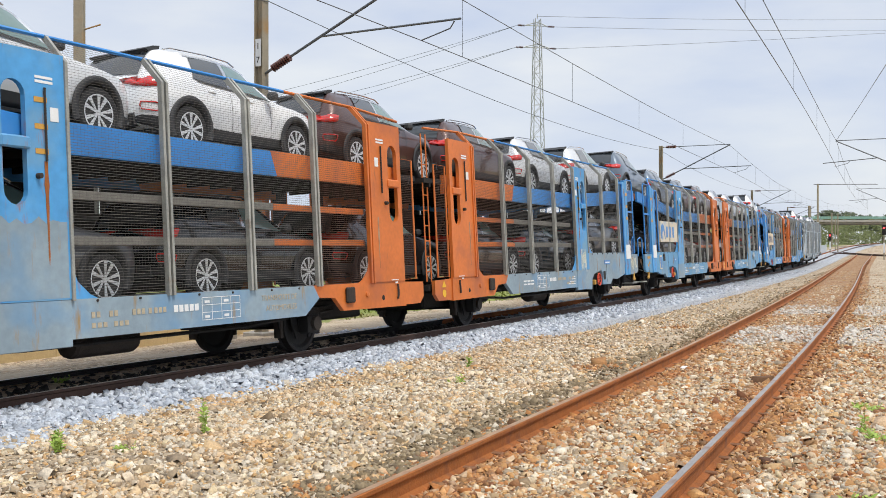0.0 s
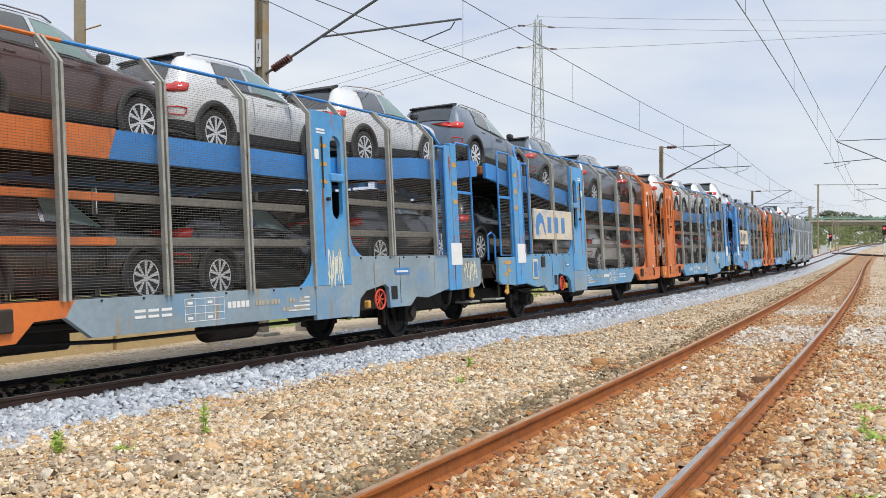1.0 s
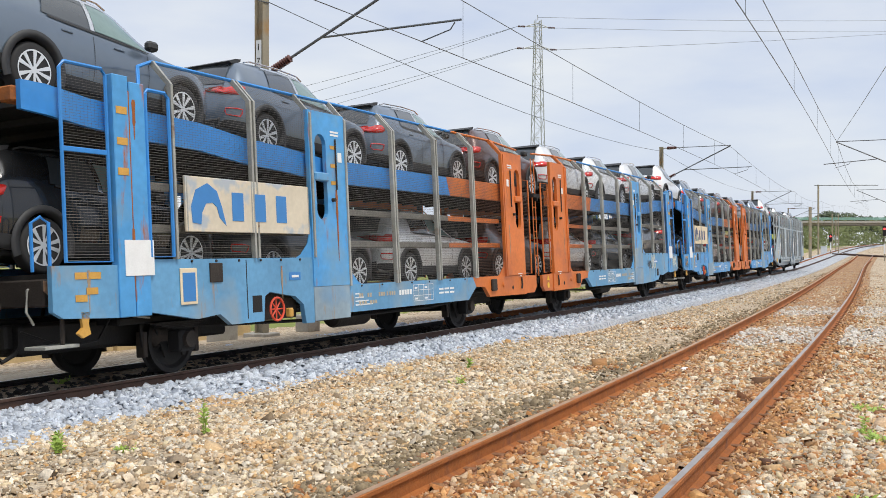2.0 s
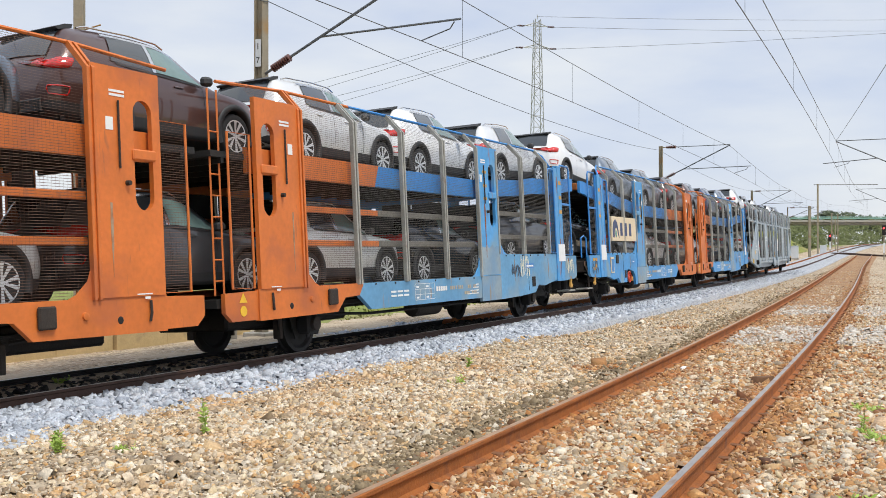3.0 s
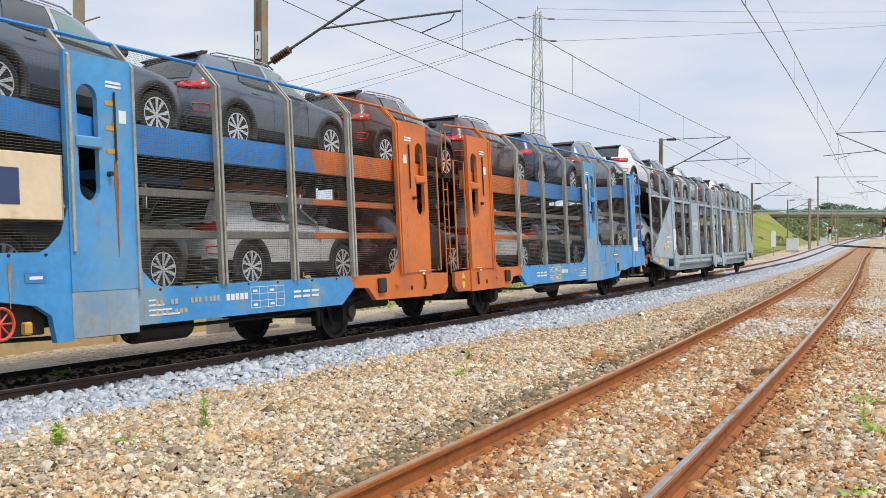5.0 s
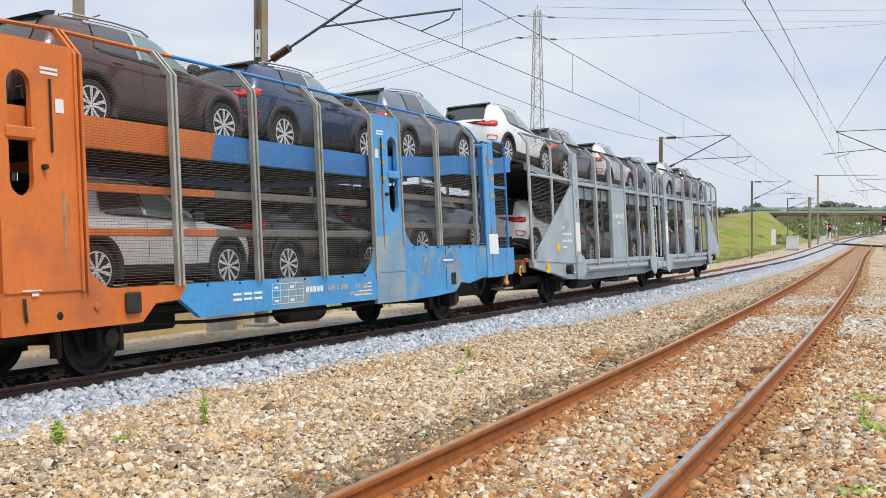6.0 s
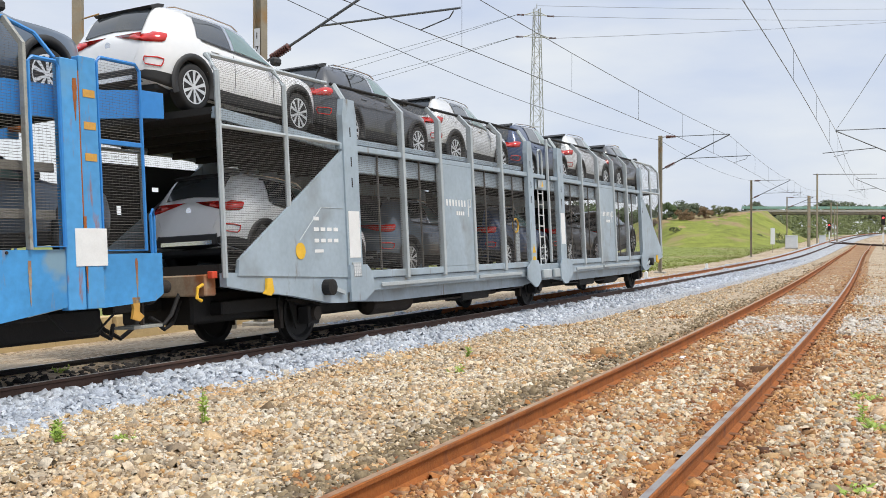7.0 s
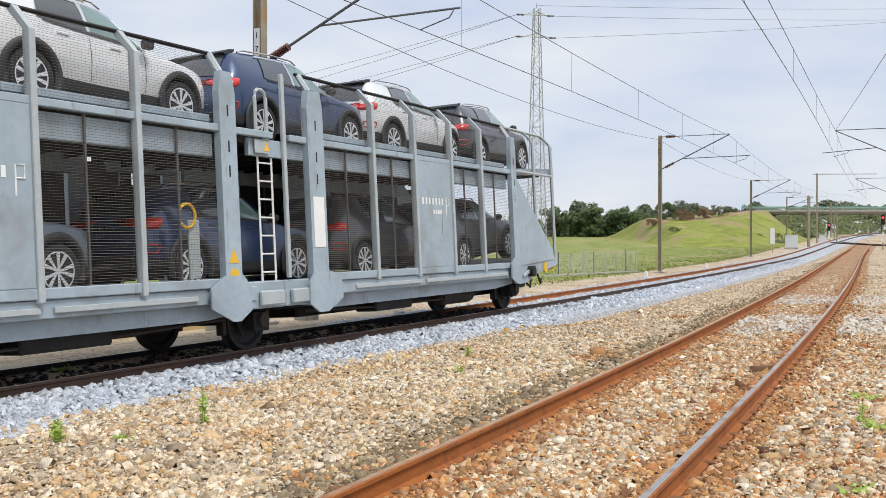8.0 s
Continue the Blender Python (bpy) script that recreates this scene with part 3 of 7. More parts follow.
def stone_field(name, places, size, material, label, flat=0.62, seed=1):
    """Many loose angular stones in one mesh: places of (x, y, z)."""
    rng = np.random.default_rng(seed)
    p = np.asarray(places)
    n = len(p)
    corner = np.array([[x, y, z] for z in (-1, 1) for y in (-1, 1) for x in (-1, 1)], float)
    v = corner[None] * (1 + rng.uniform(-0.6, 0.3, (n, 8, 3)))
    v[:, :, 2] *= flat
    v *= (size * rng.lognormal(0, 0.42, n) / 2)[:, None, None]
    ang = rng.uniform(0, 6.283, n)
    tilt, roll = rng.normal(0, 0.5, n), rng.normal(0, 0.5, n)
    x, y, z = v[..., 0], v[..., 1], v[..., 2]
    y, z = y * np.cos(tilt)[:, None] - z * np.sin(tilt)[:, None], y * np.sin(tilt)[:, None] + z * np.cos(tilt)[:, None]
    x, z = x * np.cos(roll)[:, None] + z * np.sin(roll)[:, None], -x * np.sin(roll)[:, None] + z * np.cos(roll)[:, None]
    x, y = x * np.cos(ang)[:, None] - y * np.sin(ang)[:, None], x * np.sin(ang)[:, None] + y * np.cos(ang)[:, None]
    v = np.stack([x, y, z], -1) + p[:, None, :]
    quad = np.array([[4, 5, 7, 6], [0, 1, 5, 4], [1, 3, 7, 5], [3, 2, 6, 7], [2, 0, 4, 6]])  # the underside lies in the ground
    faces = (quad[None] + (np.arange(n) * 8)[:, None, None]).reshape(-1, 4)
    me = bpy.data.meshes.new(name)
    me.vertices.add(n * 8)
    me.vertices.foreach_set("co", v.reshape(-1))
    me.loops.add(len(faces) * 4)
    me.loops.foreach_set("vertex_index", faces.reshape(-1).astype(np.int32))
    me.polygons.add(len(faces))
    me.polygons.foreach_set("loop_start", np.arange(len(faces), dtype=np.int32) * 4)
    me.update(calc_edges=True)
    me.materials.append(material)
    return tagged(new(name, me), label, "gravel", kind="stuff")


def make_stones():
    rnd = random.Random(4)
    tan, rust, dirty, pale = [], [], [], []
    # bands of distance with thinning numbers
    for y0, y1, density in ((4.6, 9, 1750), (9, 13, 1300), (13, 18, 600), (18, 28, 190), (28, 45, 62), (45, 70, 12)):
        x0, x1 = -0.46 * y1 - 1, 0.46 * y1 + 1
        for _ in range(int((y1 - y0) * (x1 - x0) * density)):
            x, y = rnd.uniform(x0, x1), rnd.uniform(y0, y1)
            if abs(x) > 0.455 * y + 0.6:
                continue
            d = main_side(x, y) if x < siding_x(y) - 1.5 else 9
            if d < 2.12:
                continue
            g = abs(x - siding_x(y)) * 0.905
            if abs(g - 0.87) < 0.085:
                continue
            if ((x + 3.5) / 1.2) ** 2 + ((y - 8.7) / 0.75) ** 2 < 1 + 0.6 * noise.noise((x * 1.5, y * 1.5, 4)) and rnd.random() < 0.9:
                continue
            if (18.4 < y + noise.noise((x, y, 5)) < 22.4 or 26 < y + noise.noise((x, y, 6)) < 30) and (g < 0.72 or x > siding_x(y) + 1.3) and rnd.random() < 0.7:
                pale.append((x, y, (siding_at(y).z - 0.168 if g < 1.4 else ground_z(x, y)) + rnd.uniform(0, 0.02)))
                continue
            thin = noise.noise((x * 0.35, y * 0.35, 7))
            if g > 1.5 and thin > 0.28 and rnd.random() < 0.72 and x < siding_x(y):
                continue
            if g > 1.6 and x > siding_x(y) and rnd.random() < 0.25:
                continue
            if g < 1.4:
                z = siding_at(y).z - 0.172
                red = abs(g - 0.87) < 0.28 + 0.2 * rnd.random() or rnd.random() < 0.3
                dark = x < siding_x(y) and g > 0.95 and y > 6.5 and rnd.random() < 0.65
                (dirty if dark else rust if red else tan).append((x, y, z + rnd.uniform(-0.012, 0.016)))
            else:
                z = ground_z(x, y)
                red = (x > siding_x(y) and rnd.random() < 0.3) or noise.noise((x * 0.5, y * 0.5, 17)) > 0.55
                dark = x < siding_x(y) and y > 6 and g < 1.45 + 0.5 * rnd.random() + 0.2 * noise.noise((y * 0.4, 2, 0))
                (dirty if dark else rust if red else tan).append((x, y, z + rnd.uniform(-0.008, 0.02)))
    stone_field("gravel", tan, 0.030, TAN_STONE, "tan, cream and grey angular gravel lying loose", seed=2)
    stone_field("rusty_gravel", rust, 0.031, RUST_STONE, "rust stained orange gravel beside the siding rails", seed=3)
    stone_field("dirty_gravel", dirty, 0.031, DIRTY_STONE, "dark dirty gravel along the siding shoulder", seed=4)
    stone_field("pale_gravel", pale, 0.036, PALE_STONE, "pale grey gravel strewn across the siding", seed=8)
    grey, oily = [], []
    for s0, s1, density in ((-2, 14, 640), (14, 30, 360), (30, 55, 120), (55, 95, 28)):
        for _ in range(int((s1 - s0) * 1.5 * density)):
            s, a = rnd.uniform(s0, s1), rnd.uniform(0.96, 2.45 if s0 < 14 else 2.4)
            z = -0.14 if a < 1.75 else -0.14 - (a - 1.75) * 0.2
            grey.append(track_at(s, a + 0.12 * noise.noise((s * 0.8, 0, 0)), z + rnd.uniform(-0.01, 0.025)))
        for _ in range(int((s1 - s0) * 1.3 * density * 0.4)):
            s, a = rnd.uniform(s0, s1), rnd.uniform(-2.3, -0.96)
            grey.append(track_at(s, a, -0.15 + rnd.uniform(-0.01, 0.025)))
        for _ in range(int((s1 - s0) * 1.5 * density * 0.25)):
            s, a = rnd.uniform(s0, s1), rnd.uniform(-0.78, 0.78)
            # painted shade and oil end here; the stones beyond are plain grey
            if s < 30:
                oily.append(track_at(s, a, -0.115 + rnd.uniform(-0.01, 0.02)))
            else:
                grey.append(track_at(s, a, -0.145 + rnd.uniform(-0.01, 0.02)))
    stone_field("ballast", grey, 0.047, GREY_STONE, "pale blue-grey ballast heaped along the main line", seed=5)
    stone_field("oily_ballast", oily, 0.05, OILY_SHADED_STONE, "oily ballast between the main line rails, coloured darker for the train's shade", seed=6)


# ---------------- the loaded cars ----------------
def curve_at(table, x):
    """A smooth curve through a short table of (x, value)."""
    if x <= table[0][0]:
        return table[0][1]
    if x >= table[-1][0]:
        return table[-1][1]
    for i in range(len(table) - 1):
        if x <= table[i + 1][0]:
            break
    (xa, a), (xb, b) = table[i], table[i + 1]
    ma = (b - table[i - 1][1]) / (xb - table[i - 1][0]) if i else (b - a) / (xb - xa)
    mb = (table[i + 2][1] - a) / (table[i + 2][0] - xa) if i + 2 < len(table) else (b - a) / (xb - xa)
    h = xb - xa
    t = (x - xa) / h
    return a * (2 * t ** 3 - 3 * t * t + 1) + h * ma * (t ** 3 - 2 * t * t + t) + b * (3 * t * t - 2 * t ** 3) + h * mb * (t ** 3 - t * t)


TOP = [(0, 0.62), (0.02, 0.80), (0.05, 0.97), (0.13, 1.08), (0.28, 1.34), (0.40, 1.48), (0.55, 1.53), (1.1, 1.562), (1.7, 1.57), (2.1, 1.54), (2.4, 1.44), (2.75, 1.235), (3.02, 1.065), (3.2, 1.02), (3.6, 0.97), (3.95, 0.89), (4.12, 0.78), (4.2, 0.62), (4.23, 0.5)]
BELT = [(0, 0.60), (0.02, 0.78), (0.06, 0.92), (0.2, 1.00), (0.6, 1.045), (1.3, 1.02), (2.2, 0.985), (3.0, 0.955), (3.6, 0.90), (3.95, 0.83), (4.12, 0.73), (4.2, 0.59), (4.23, 0.48)]
WIDE = [(0, 0.54), (0.03, 0.66), (0.12, 0.775), (0.25, 0.845), (0.4, 0.885), (0.8, 0.91), (1.5, 0.895), (2.6, 0.895), (3.3, 0.91), (3.7, 0.885), (3.98, 0.80), (4.14, 0.66), (4.23, 0.48)]
NARROW = [(0, 0.44), (0.06, 0.56), (0.13, 0.61), (0.3, 0.60), (0.46, 0.585), (0.7, 0.59), (1.5, 0.60), (2.1, 0.59), (2.4, 0.60), (2.75, 0.65), (3.02, 0.70), (3.3, 0.72), (3.8, 0.68), (4.1, 0.55), (4.23, 0.38)]
LOW = [(0, 0.40), (0.1, 0.34), (0.5, 0.26), (1.2, 0.22), (3.0, 0.22), (3.8, 0.24), (4.1, 0.27), (4.23, 0.33)]
MID_X = 2.095


def skin(x, v, out=0.0):
    """The car's outer skin on its side -y: x along from the tail, v up and round: 0 keel, 1 sill, 2 flank, 3 shoulder, 4 roof edge, 5 roof middle."""
    top, belt, wide, nar, low = (curve_at(t, x) for t in (TOP, BELT, WIDE, NARROW, LOW))
    belt = min(belt, top - 0.015)
    flank = low + (belt - low) * 0.55
    edge = max(belt + 0.008, top - 0.055)
    ring = [(0.0, low + 0.02), (wide - 0.07, low), (wide, flank), (wide - 0.045, belt), (min(nar, wide - 0.06), edge), (0.0, top)]
    i = min(int(v), 4)
    f = v - i
    (ya, za), (yb, zb) = ring[i], ring[i + 1]
    y, z = ya + (yb - ya) * f, za + (zb - za) * f
    if i == 1 or i == 2:
        y += 0.012 * math.sin(math.pi * f)
    if i == 3:
        y += 0.03 * math.sin(math.pi * f)
    if i == 4:
        z += 0.03 * math.sin(math.pi * f) * (1 if x > 0.4 else 0.3)
    if out:
        ny, nz = (zb - za), -(yb - ya)
        k = math.hypot(ny, nz) or 1
        y, z = y + out * abs(ny) / k * (1 if ny >= 0 else 1), z - out * nz / k * -1 * (1 if i >= 3 else 0)
    return Vector((x - MID_X, -y, z))


def skin_patch(bm, xs, vs, side, out=0.0, keep=None, shift=None):
    """A piece of the skin as a grid; side -1 or 1; shift moves x with v."""
    grid = []
    for x in xs:
        row = []
        for v in vs:
            p = skin(x + (shift(x, v) if shift else 0), v, out)
            row.append(bm.verts.new((p.x, p.y * (1 if side < 0 else -1), p.z)))
        grid.append(row)
    for i in range(len(xs) - 1):
        for j in range(len(vs) - 1):
            q = [grid[i][j], grid[i + 1][j], grid[i + 1][j + 1], grid[i][j + 1]]
            c = sum((w.co for w in q), Vector()) / 4
            if keep and not keep(c):
                continue
            f = bm.faces.new(q if side < 0 else q[::-1])
            f.smooth = True
    return grid


ARCH = 0.40


def off_wheels(c):
    return all(math.hypot(c.x + MID_X - w, c.z - 0.36) > ARCH or abs(c.y) < 0.45 for w in (0.80, 3.39))


def tail_x(z):
    """How far in from its tail the car's top line reaches the height z."""
    a, b = 0.0, 0.5
    for _ in range(30):
        m = (a + b) / 2
        a, b = (m, b) if curve_at(TOP, m) < z else (a, m)
    return a


def on_skin(x, z):
    """The place on the car's side at x along and z up."""
    a, b = 1.2, 4.9
    for _ in range(30):
        m = (a + b) / 2
        a, b = (m, b) if skin(x, m).z < z else (a, m)
    return skin(x, a)


def make_car(colour, words):
    car = new("car")
    tagged(car, words, "car", "new cars on the train")
    xs = [0.0, 0.01, 0.02, 0.035, 0.05, 0.08, 0.12, 0.18, 0.25, 0.33] + [0.38 + 0.035 * k for k in range(25)] + [1.3 + 0.115 * k for k in range(15)] + [2.97 + 0.035 * k for k in range(25)] + [3.88, 3.96, 4.02, 4.08, 4.13, 4.17, 4.2, 4.22, 4.23]
    vs = [0, 1, 1.12, 1.24, 1.36, 1.48, 1.6, 1.72, 1.84, 2, 2.14, 2.28, 2.42, 2.56, 2.7, 2.85, 3, 3.25, 3.5, 3.75, 4, 4.2, 4.5, 5]
    bm = bmesh.new()
    ends = []
    for side in (-1, 1):
        g = skin_patch(bm, xs, vs, side, keep=off_wheels)
        ends.append((g[0], g[-1]))
    for k in (0, 1):
        ring = ends[0][k][1:] + ends[1][k][1:][::-1]
        bm.faces.new(ring)
    loose = [v for v in bm.verts if not v.link_faces]
    bmesh.ops.delete(bm, geom=loose, context="VERTS")
    bmesh.ops.remove_doubles(bm, verts=bm.verts, dist=0.002)
    bmesh.ops.recalc_face_normals(bm, faces=bm.faces)
    part("body", bm, PAINT[colour], car)

    def rng(a, b, n):
        return [a + (b - a) * i / n for i in range(n + 1)]
    for side in (-1, 1):
        bm = bmesh.new()
        skin_patch(bm, rng(0.92, 1.70, 8), rng(3.10, 3.87, 4), side, 0.012, shift=lambda x, v: 0.16 * (v - 3.1) * max(0, (1.5 - x) / 0.58))
        part("rear_side_window", bm, GLASS, car)
        bm = bmesh.new()
        skin_patch(bm, rng(1.79, 2.72, 10), rng(3.12, 3.86, 4), side, 0.012, shift=lambda x, v: -0.62 * (v - 3.12) * max(0, (x - 1.95) / 0.77))
        part("front_side_window", bm, CLEAR_GLASS, car)
        bm = bmesh.new()
        skin_patch(bm, rng(1.71, 1.78, 1), rng(3.1, 3.9, 3), side, 0.014)
        part("pillar_trim", bm, CHROME, car)
        bm = bmesh.new()
        skin_patch(bm, rng(0.95, 2.35, 14), [3.88, 3.945], side, 0.014)
        part("window_trim", bm, CHROME, car)
        bm = bmesh.new()
        skin_patch(bm, rng(1.0, 2.74, 14), [3.03, 3.09], side, 0.013)
        part("belt_trim", bm, CLAD, car)
        bm = bmesh.new()
        last = None
        rows_ = [(None, 0.40, 0.955, 0.995), (None, 0.50, 0.92, 1.02), (None, 0.60, 0.895, 1.03), (0.055, 0, 0.885, 1.035), (0.10, 0, 0.88, 1.035), (0.16, 0, 0.88, 1.035), (0.22, 0, 0.885, 1.03), (0.27, 0, 0.91, 1.025), (0.31, 0, 0.985, 1.02)]
        for x, y, lo_, hi_ in rows_:
            ring = []
            for z, deep in ((lo_ - 0.004, -0.02), (lo_, 0.011), ((lo_ + hi_) / 2, 0.016), (hi_, 0.011), (hi_ + 0.004, -0.02)):
                if x is None:
                    p = (tail_x(z) - deep - MID_X, side * y, z)
                else:
                    q = on_skin(max(x, tail_x(z) + 0.004), z)
                    p = (q.x - deep * (1.1 if x < 0.12 else 0.1), side * (-q.y + deep * 1.1), z)
                ring.append(bm.verts.new(p))
            if last:
                for q in range(4):
                    bm.faces.new((last[q], last[q + 1], ring[q + 1], ring[q]))
            last = ring
        bmesh.ops.recalc_face_normals(bm, faces=bm.faces)
        smooth(part("tail_light", bm, TAIL, car, "red tail light lens"))
        bm = bmesh.new()
        skin_patch(bm, [0.0, 0.01, 0.02, 0.04, 0.08, 0.14, 0.22, 0.32, 0.45] + rng(0.5, 3.9, 96) + [3.98, 4.06, 4.14], [0.9, 1.0, 1.15, 1.3, 1.42], side, 0.014, keep=off_wheels)
        bmesh.ops.delete(bm, geom=[v for v in bm.verts if not v.link_faces], context="VERTS")
        part("sill_cladding", bm, CLAD, car)
        # wheel arches, wheels
        for w in (0.80, 3.39):
            bm = bmesh.new()
            last = None
            for k in range(19):
                a = math.pi * (-0.12 + 1.24 * k / 18)
                ring = []
                for r, o in ((ARCH - 0.03, -0.13), (ARCH - 0.03, 0.022), (ARCH + 0.045, 0.024), (ARCH + 0.06, 0.002)):
                    x, z = w + r * math.cos(a), 0.36 + r * math.sin(a)
                    fl = curve_at(WIDE, x) + o
                    ring.append(bm.verts.new((x - MID_X, side * fl, z)))
                if last:
                    for q in range(3):
                        bm.faces.new((last[q], last[q + 1], ring[q + 1], ring[q]))
                last = ring
            smooth(part("arch_cladding", bm, CLAD, car))
            tyre = smooth(part("wheel", lathe([(0.215, -0.085), (0.30, -0.105), (0.33, -0.09), (0.342, -0.06), (0.342, 0.06), (0.33, 0.09), (0.30, 0.105), (0.215, 0.1)], (0, 0, 0), 28), RUBBER, car, "black tyre"))
            tyre.location = (w - MID_X, side * 0.795, 0.342)
            rim = lathe([(0.22, -0.05), (0.246, -0.094), (0.238, -0.097), (0.22, -0.07), (0.19, -0.03), (0.05, -0.02)], (0, 0, 0), 28)
            ob = smooth(part("rim_well", rim, ALLOY_DARK, tyre))
            bm = bmesh.new()
            for k in range(10):
                a = 2 * math.pi * (k // 2) / 5 + (0.12 if k % 2 else -0.12)
                a2 = 2 * math.pi * (k // 2) / 5 + (0.27 if k % 2 else -0.27)
                c0, c1 = Vector((math.cos(a), 0, math.sin(a))), Vector((math.cos(a2), 0, math.sin(a2)))
                n0, n1 = Vector((-c0.z, 0, c0.x)), Vector((-c1.z, 0, c1.x))
                p = [c0 * 0.03 - n0 * 0.012, c0 * 0.03 + n0 * 0.012, c1 * 0.237 + n1 * 0.030, c1 * 0.237 - n1 * 0.024]
                front = [bm.verts.new(q + Vector((0, -0.085 if i < 2 else -0.096, 0))) for i, q in enumerate(p)]
                back = [bm.verts.new(q + Vector((0, -0.05, 0))) for q in p]
                bm.faces.new(front)
                for i in range(4):
                    bm.faces.new((front[i], back[i], back[(i + 1) % 4], front[(i + 1) % 4]))
            ring = [bm.verts.new((math.cos(2 * math.pi * k / 28) * r, -0.097, math.sin(2 * math.pi * k / 28) * r)) for r in (0.228, 0.246) for k in range(28)]
            for k in range(28):
                bm.faces.new((ring[k], ring[(k + 1) % 28], ring[28 + (k + 1) % 28], ring[28 + k]))
            hub = [bm.verts.new((math.cos(2 * math.pi * k / 12) * 0.045, -0.09, math.sin(2 * math.pi * k / 12) * 0.045)) for k in range(12)]
            bm.faces.new(hub)
            spokes = part("spokes", bm, ALLOY, tyre, "silver alloy spokes")
            if side > 0:
                for o in (ob, spokes):
                    o.rotation_euler = (0, 0, math.pi)
        bm = block(2.55 - MID_X, 2.73 - MID_X, side * 0.92, side * 1.06, 0.98, 1.11, 0.035)
        part("door_mirror", bm, CLAD, car, "black door mirror")
        for hx in (1.30, 2.18):
            p = skin(hx, 2.78)
            part("door_handle", block(p.x - 0.09, p.x + 0.09, -side * (p.y - 0.02), -side * (p.y + 0.012), p.z - 0.012, p.z + 0.014, 0.006), PAINT[colour], car)
        part("roof_rail", tube([(0.62 - MID_X, side * 0.57, 1.50), (0.75 - MID_X, side * 0.575, 1.54), (1.5 - MID_X, side * 0.585, 1.562), (2.05 - MID_X, side * 0.58, 1.545), (2.2 - MID_X, side * 0.575, 1.49)], 0.014, 6), CHROME if colour != "black" else CLAD, car)
        for dx in (1.74, 2.70):
            bm = bmesh.new()
            skin_patch(bm, [dx - 0.004, dx + 0.004], [1.45 + 0.15 * k for k in range(11)], side, 0.004)
            part("door_gap", bm, CLAD, car)
        # slanting lamp surround in the bumper's corner
        loop = []
        for x, z in ((0.035, 0.665), (0.15, 0.66), (0.235, 0.645), (0.225, 0.585), (0.20, 0.545), (0.12, 0.55), (0.045, 0.565), (0.03, 0.62)):
            q = on_skin(max(x, tail_x(z) + 0.004), z)
            loop.append((q.x - (0.012 if x < 0.12 else 0), side * (-q.y + 0.008), z))
        part("reflector_frame", tube(loop, 0.011, 5, True), TAIL, car, "red framed bumper reflector")
    # across the middle
    bm = bmesh.new()
    for side in (-1, 1):
        skin_patch(bm, rng(0.15, 0.43, 5), rng(4.12, 5, 4), side, 0.0)
    bmesh.ops.translate(bm, vec=(-0.012, 0, 0.01), verts=bm.verts)
    part("rear_window", bm, GLASS, car)
    bm = bmesh.new()
    for side in (-1, 1):
        skin_patch(bm, rng(2.32, 3.0, 7), rng(4.1, 5, 4), side, 0.0)
    bmesh.ops.translate(bm, vec=(0.006, 0, 0.01), verts=bm.verts)
    part("windscreen", bm, GLASS, car)
    part("spoiler", prism([(0.36 - MID_X, 1.44), (0.31 - MID_X, 1.47), (0.46 - MID_X, 1.53), (0.60 - MID_X, 1.55), (0.58 - MID_X, 1.50)], -0.54, 0.54), CLAD, car, "black roof spoiler")
    part("rear_bumper", prism([(-0.012 - MID_X, 0.36), (-0.02 - MID_X, 0.50), (0.03 - MID_X, 0.55), (0.2 - MID_X, 0.55), (0.25 - MID_X, 0.32)], -0.575, 0.575), CLAD, car, "black lower bumper")
    part("skid_plate", prism([(-0.02 - MID_X, 0.36), (-0.025 - MID_X, 0.42), (0.03 - MID_X, 0.43), (0.06 - MID_X, 0.35)], -0.5, 0.5), CHROME, car)
    part("badge", lathe([(0.05, 0), (0.05, 0.012)], (0, 0, 0), 16), CHROME, car).matrix_basis = pose(-0.0 - MID_X + 0.03, 0, 0.90, 0, 0, -90)
    part("floor_pan", block(0.2 - MID_X, 4.05 - MID_X, -0.72, 0.72, 0.22, 0.34, 0.03), CLAD, car)
    return car


# ---------------- the wagons ----------------
def upper_deck(d):
    return curve_at([(0, 3.03), (9.2, 3.03), (10.4, 3.13), (11.3, 3.17), (12.3, 3.28), (13.9, 3.33), (15.0, 3.45)], d)


def lower_deck(d):
    return curve_at([(0, 0.94), (9.5, 0.94), (11.8, 1.25), (14.0, 1.36), (15.0, 1.38)], d)


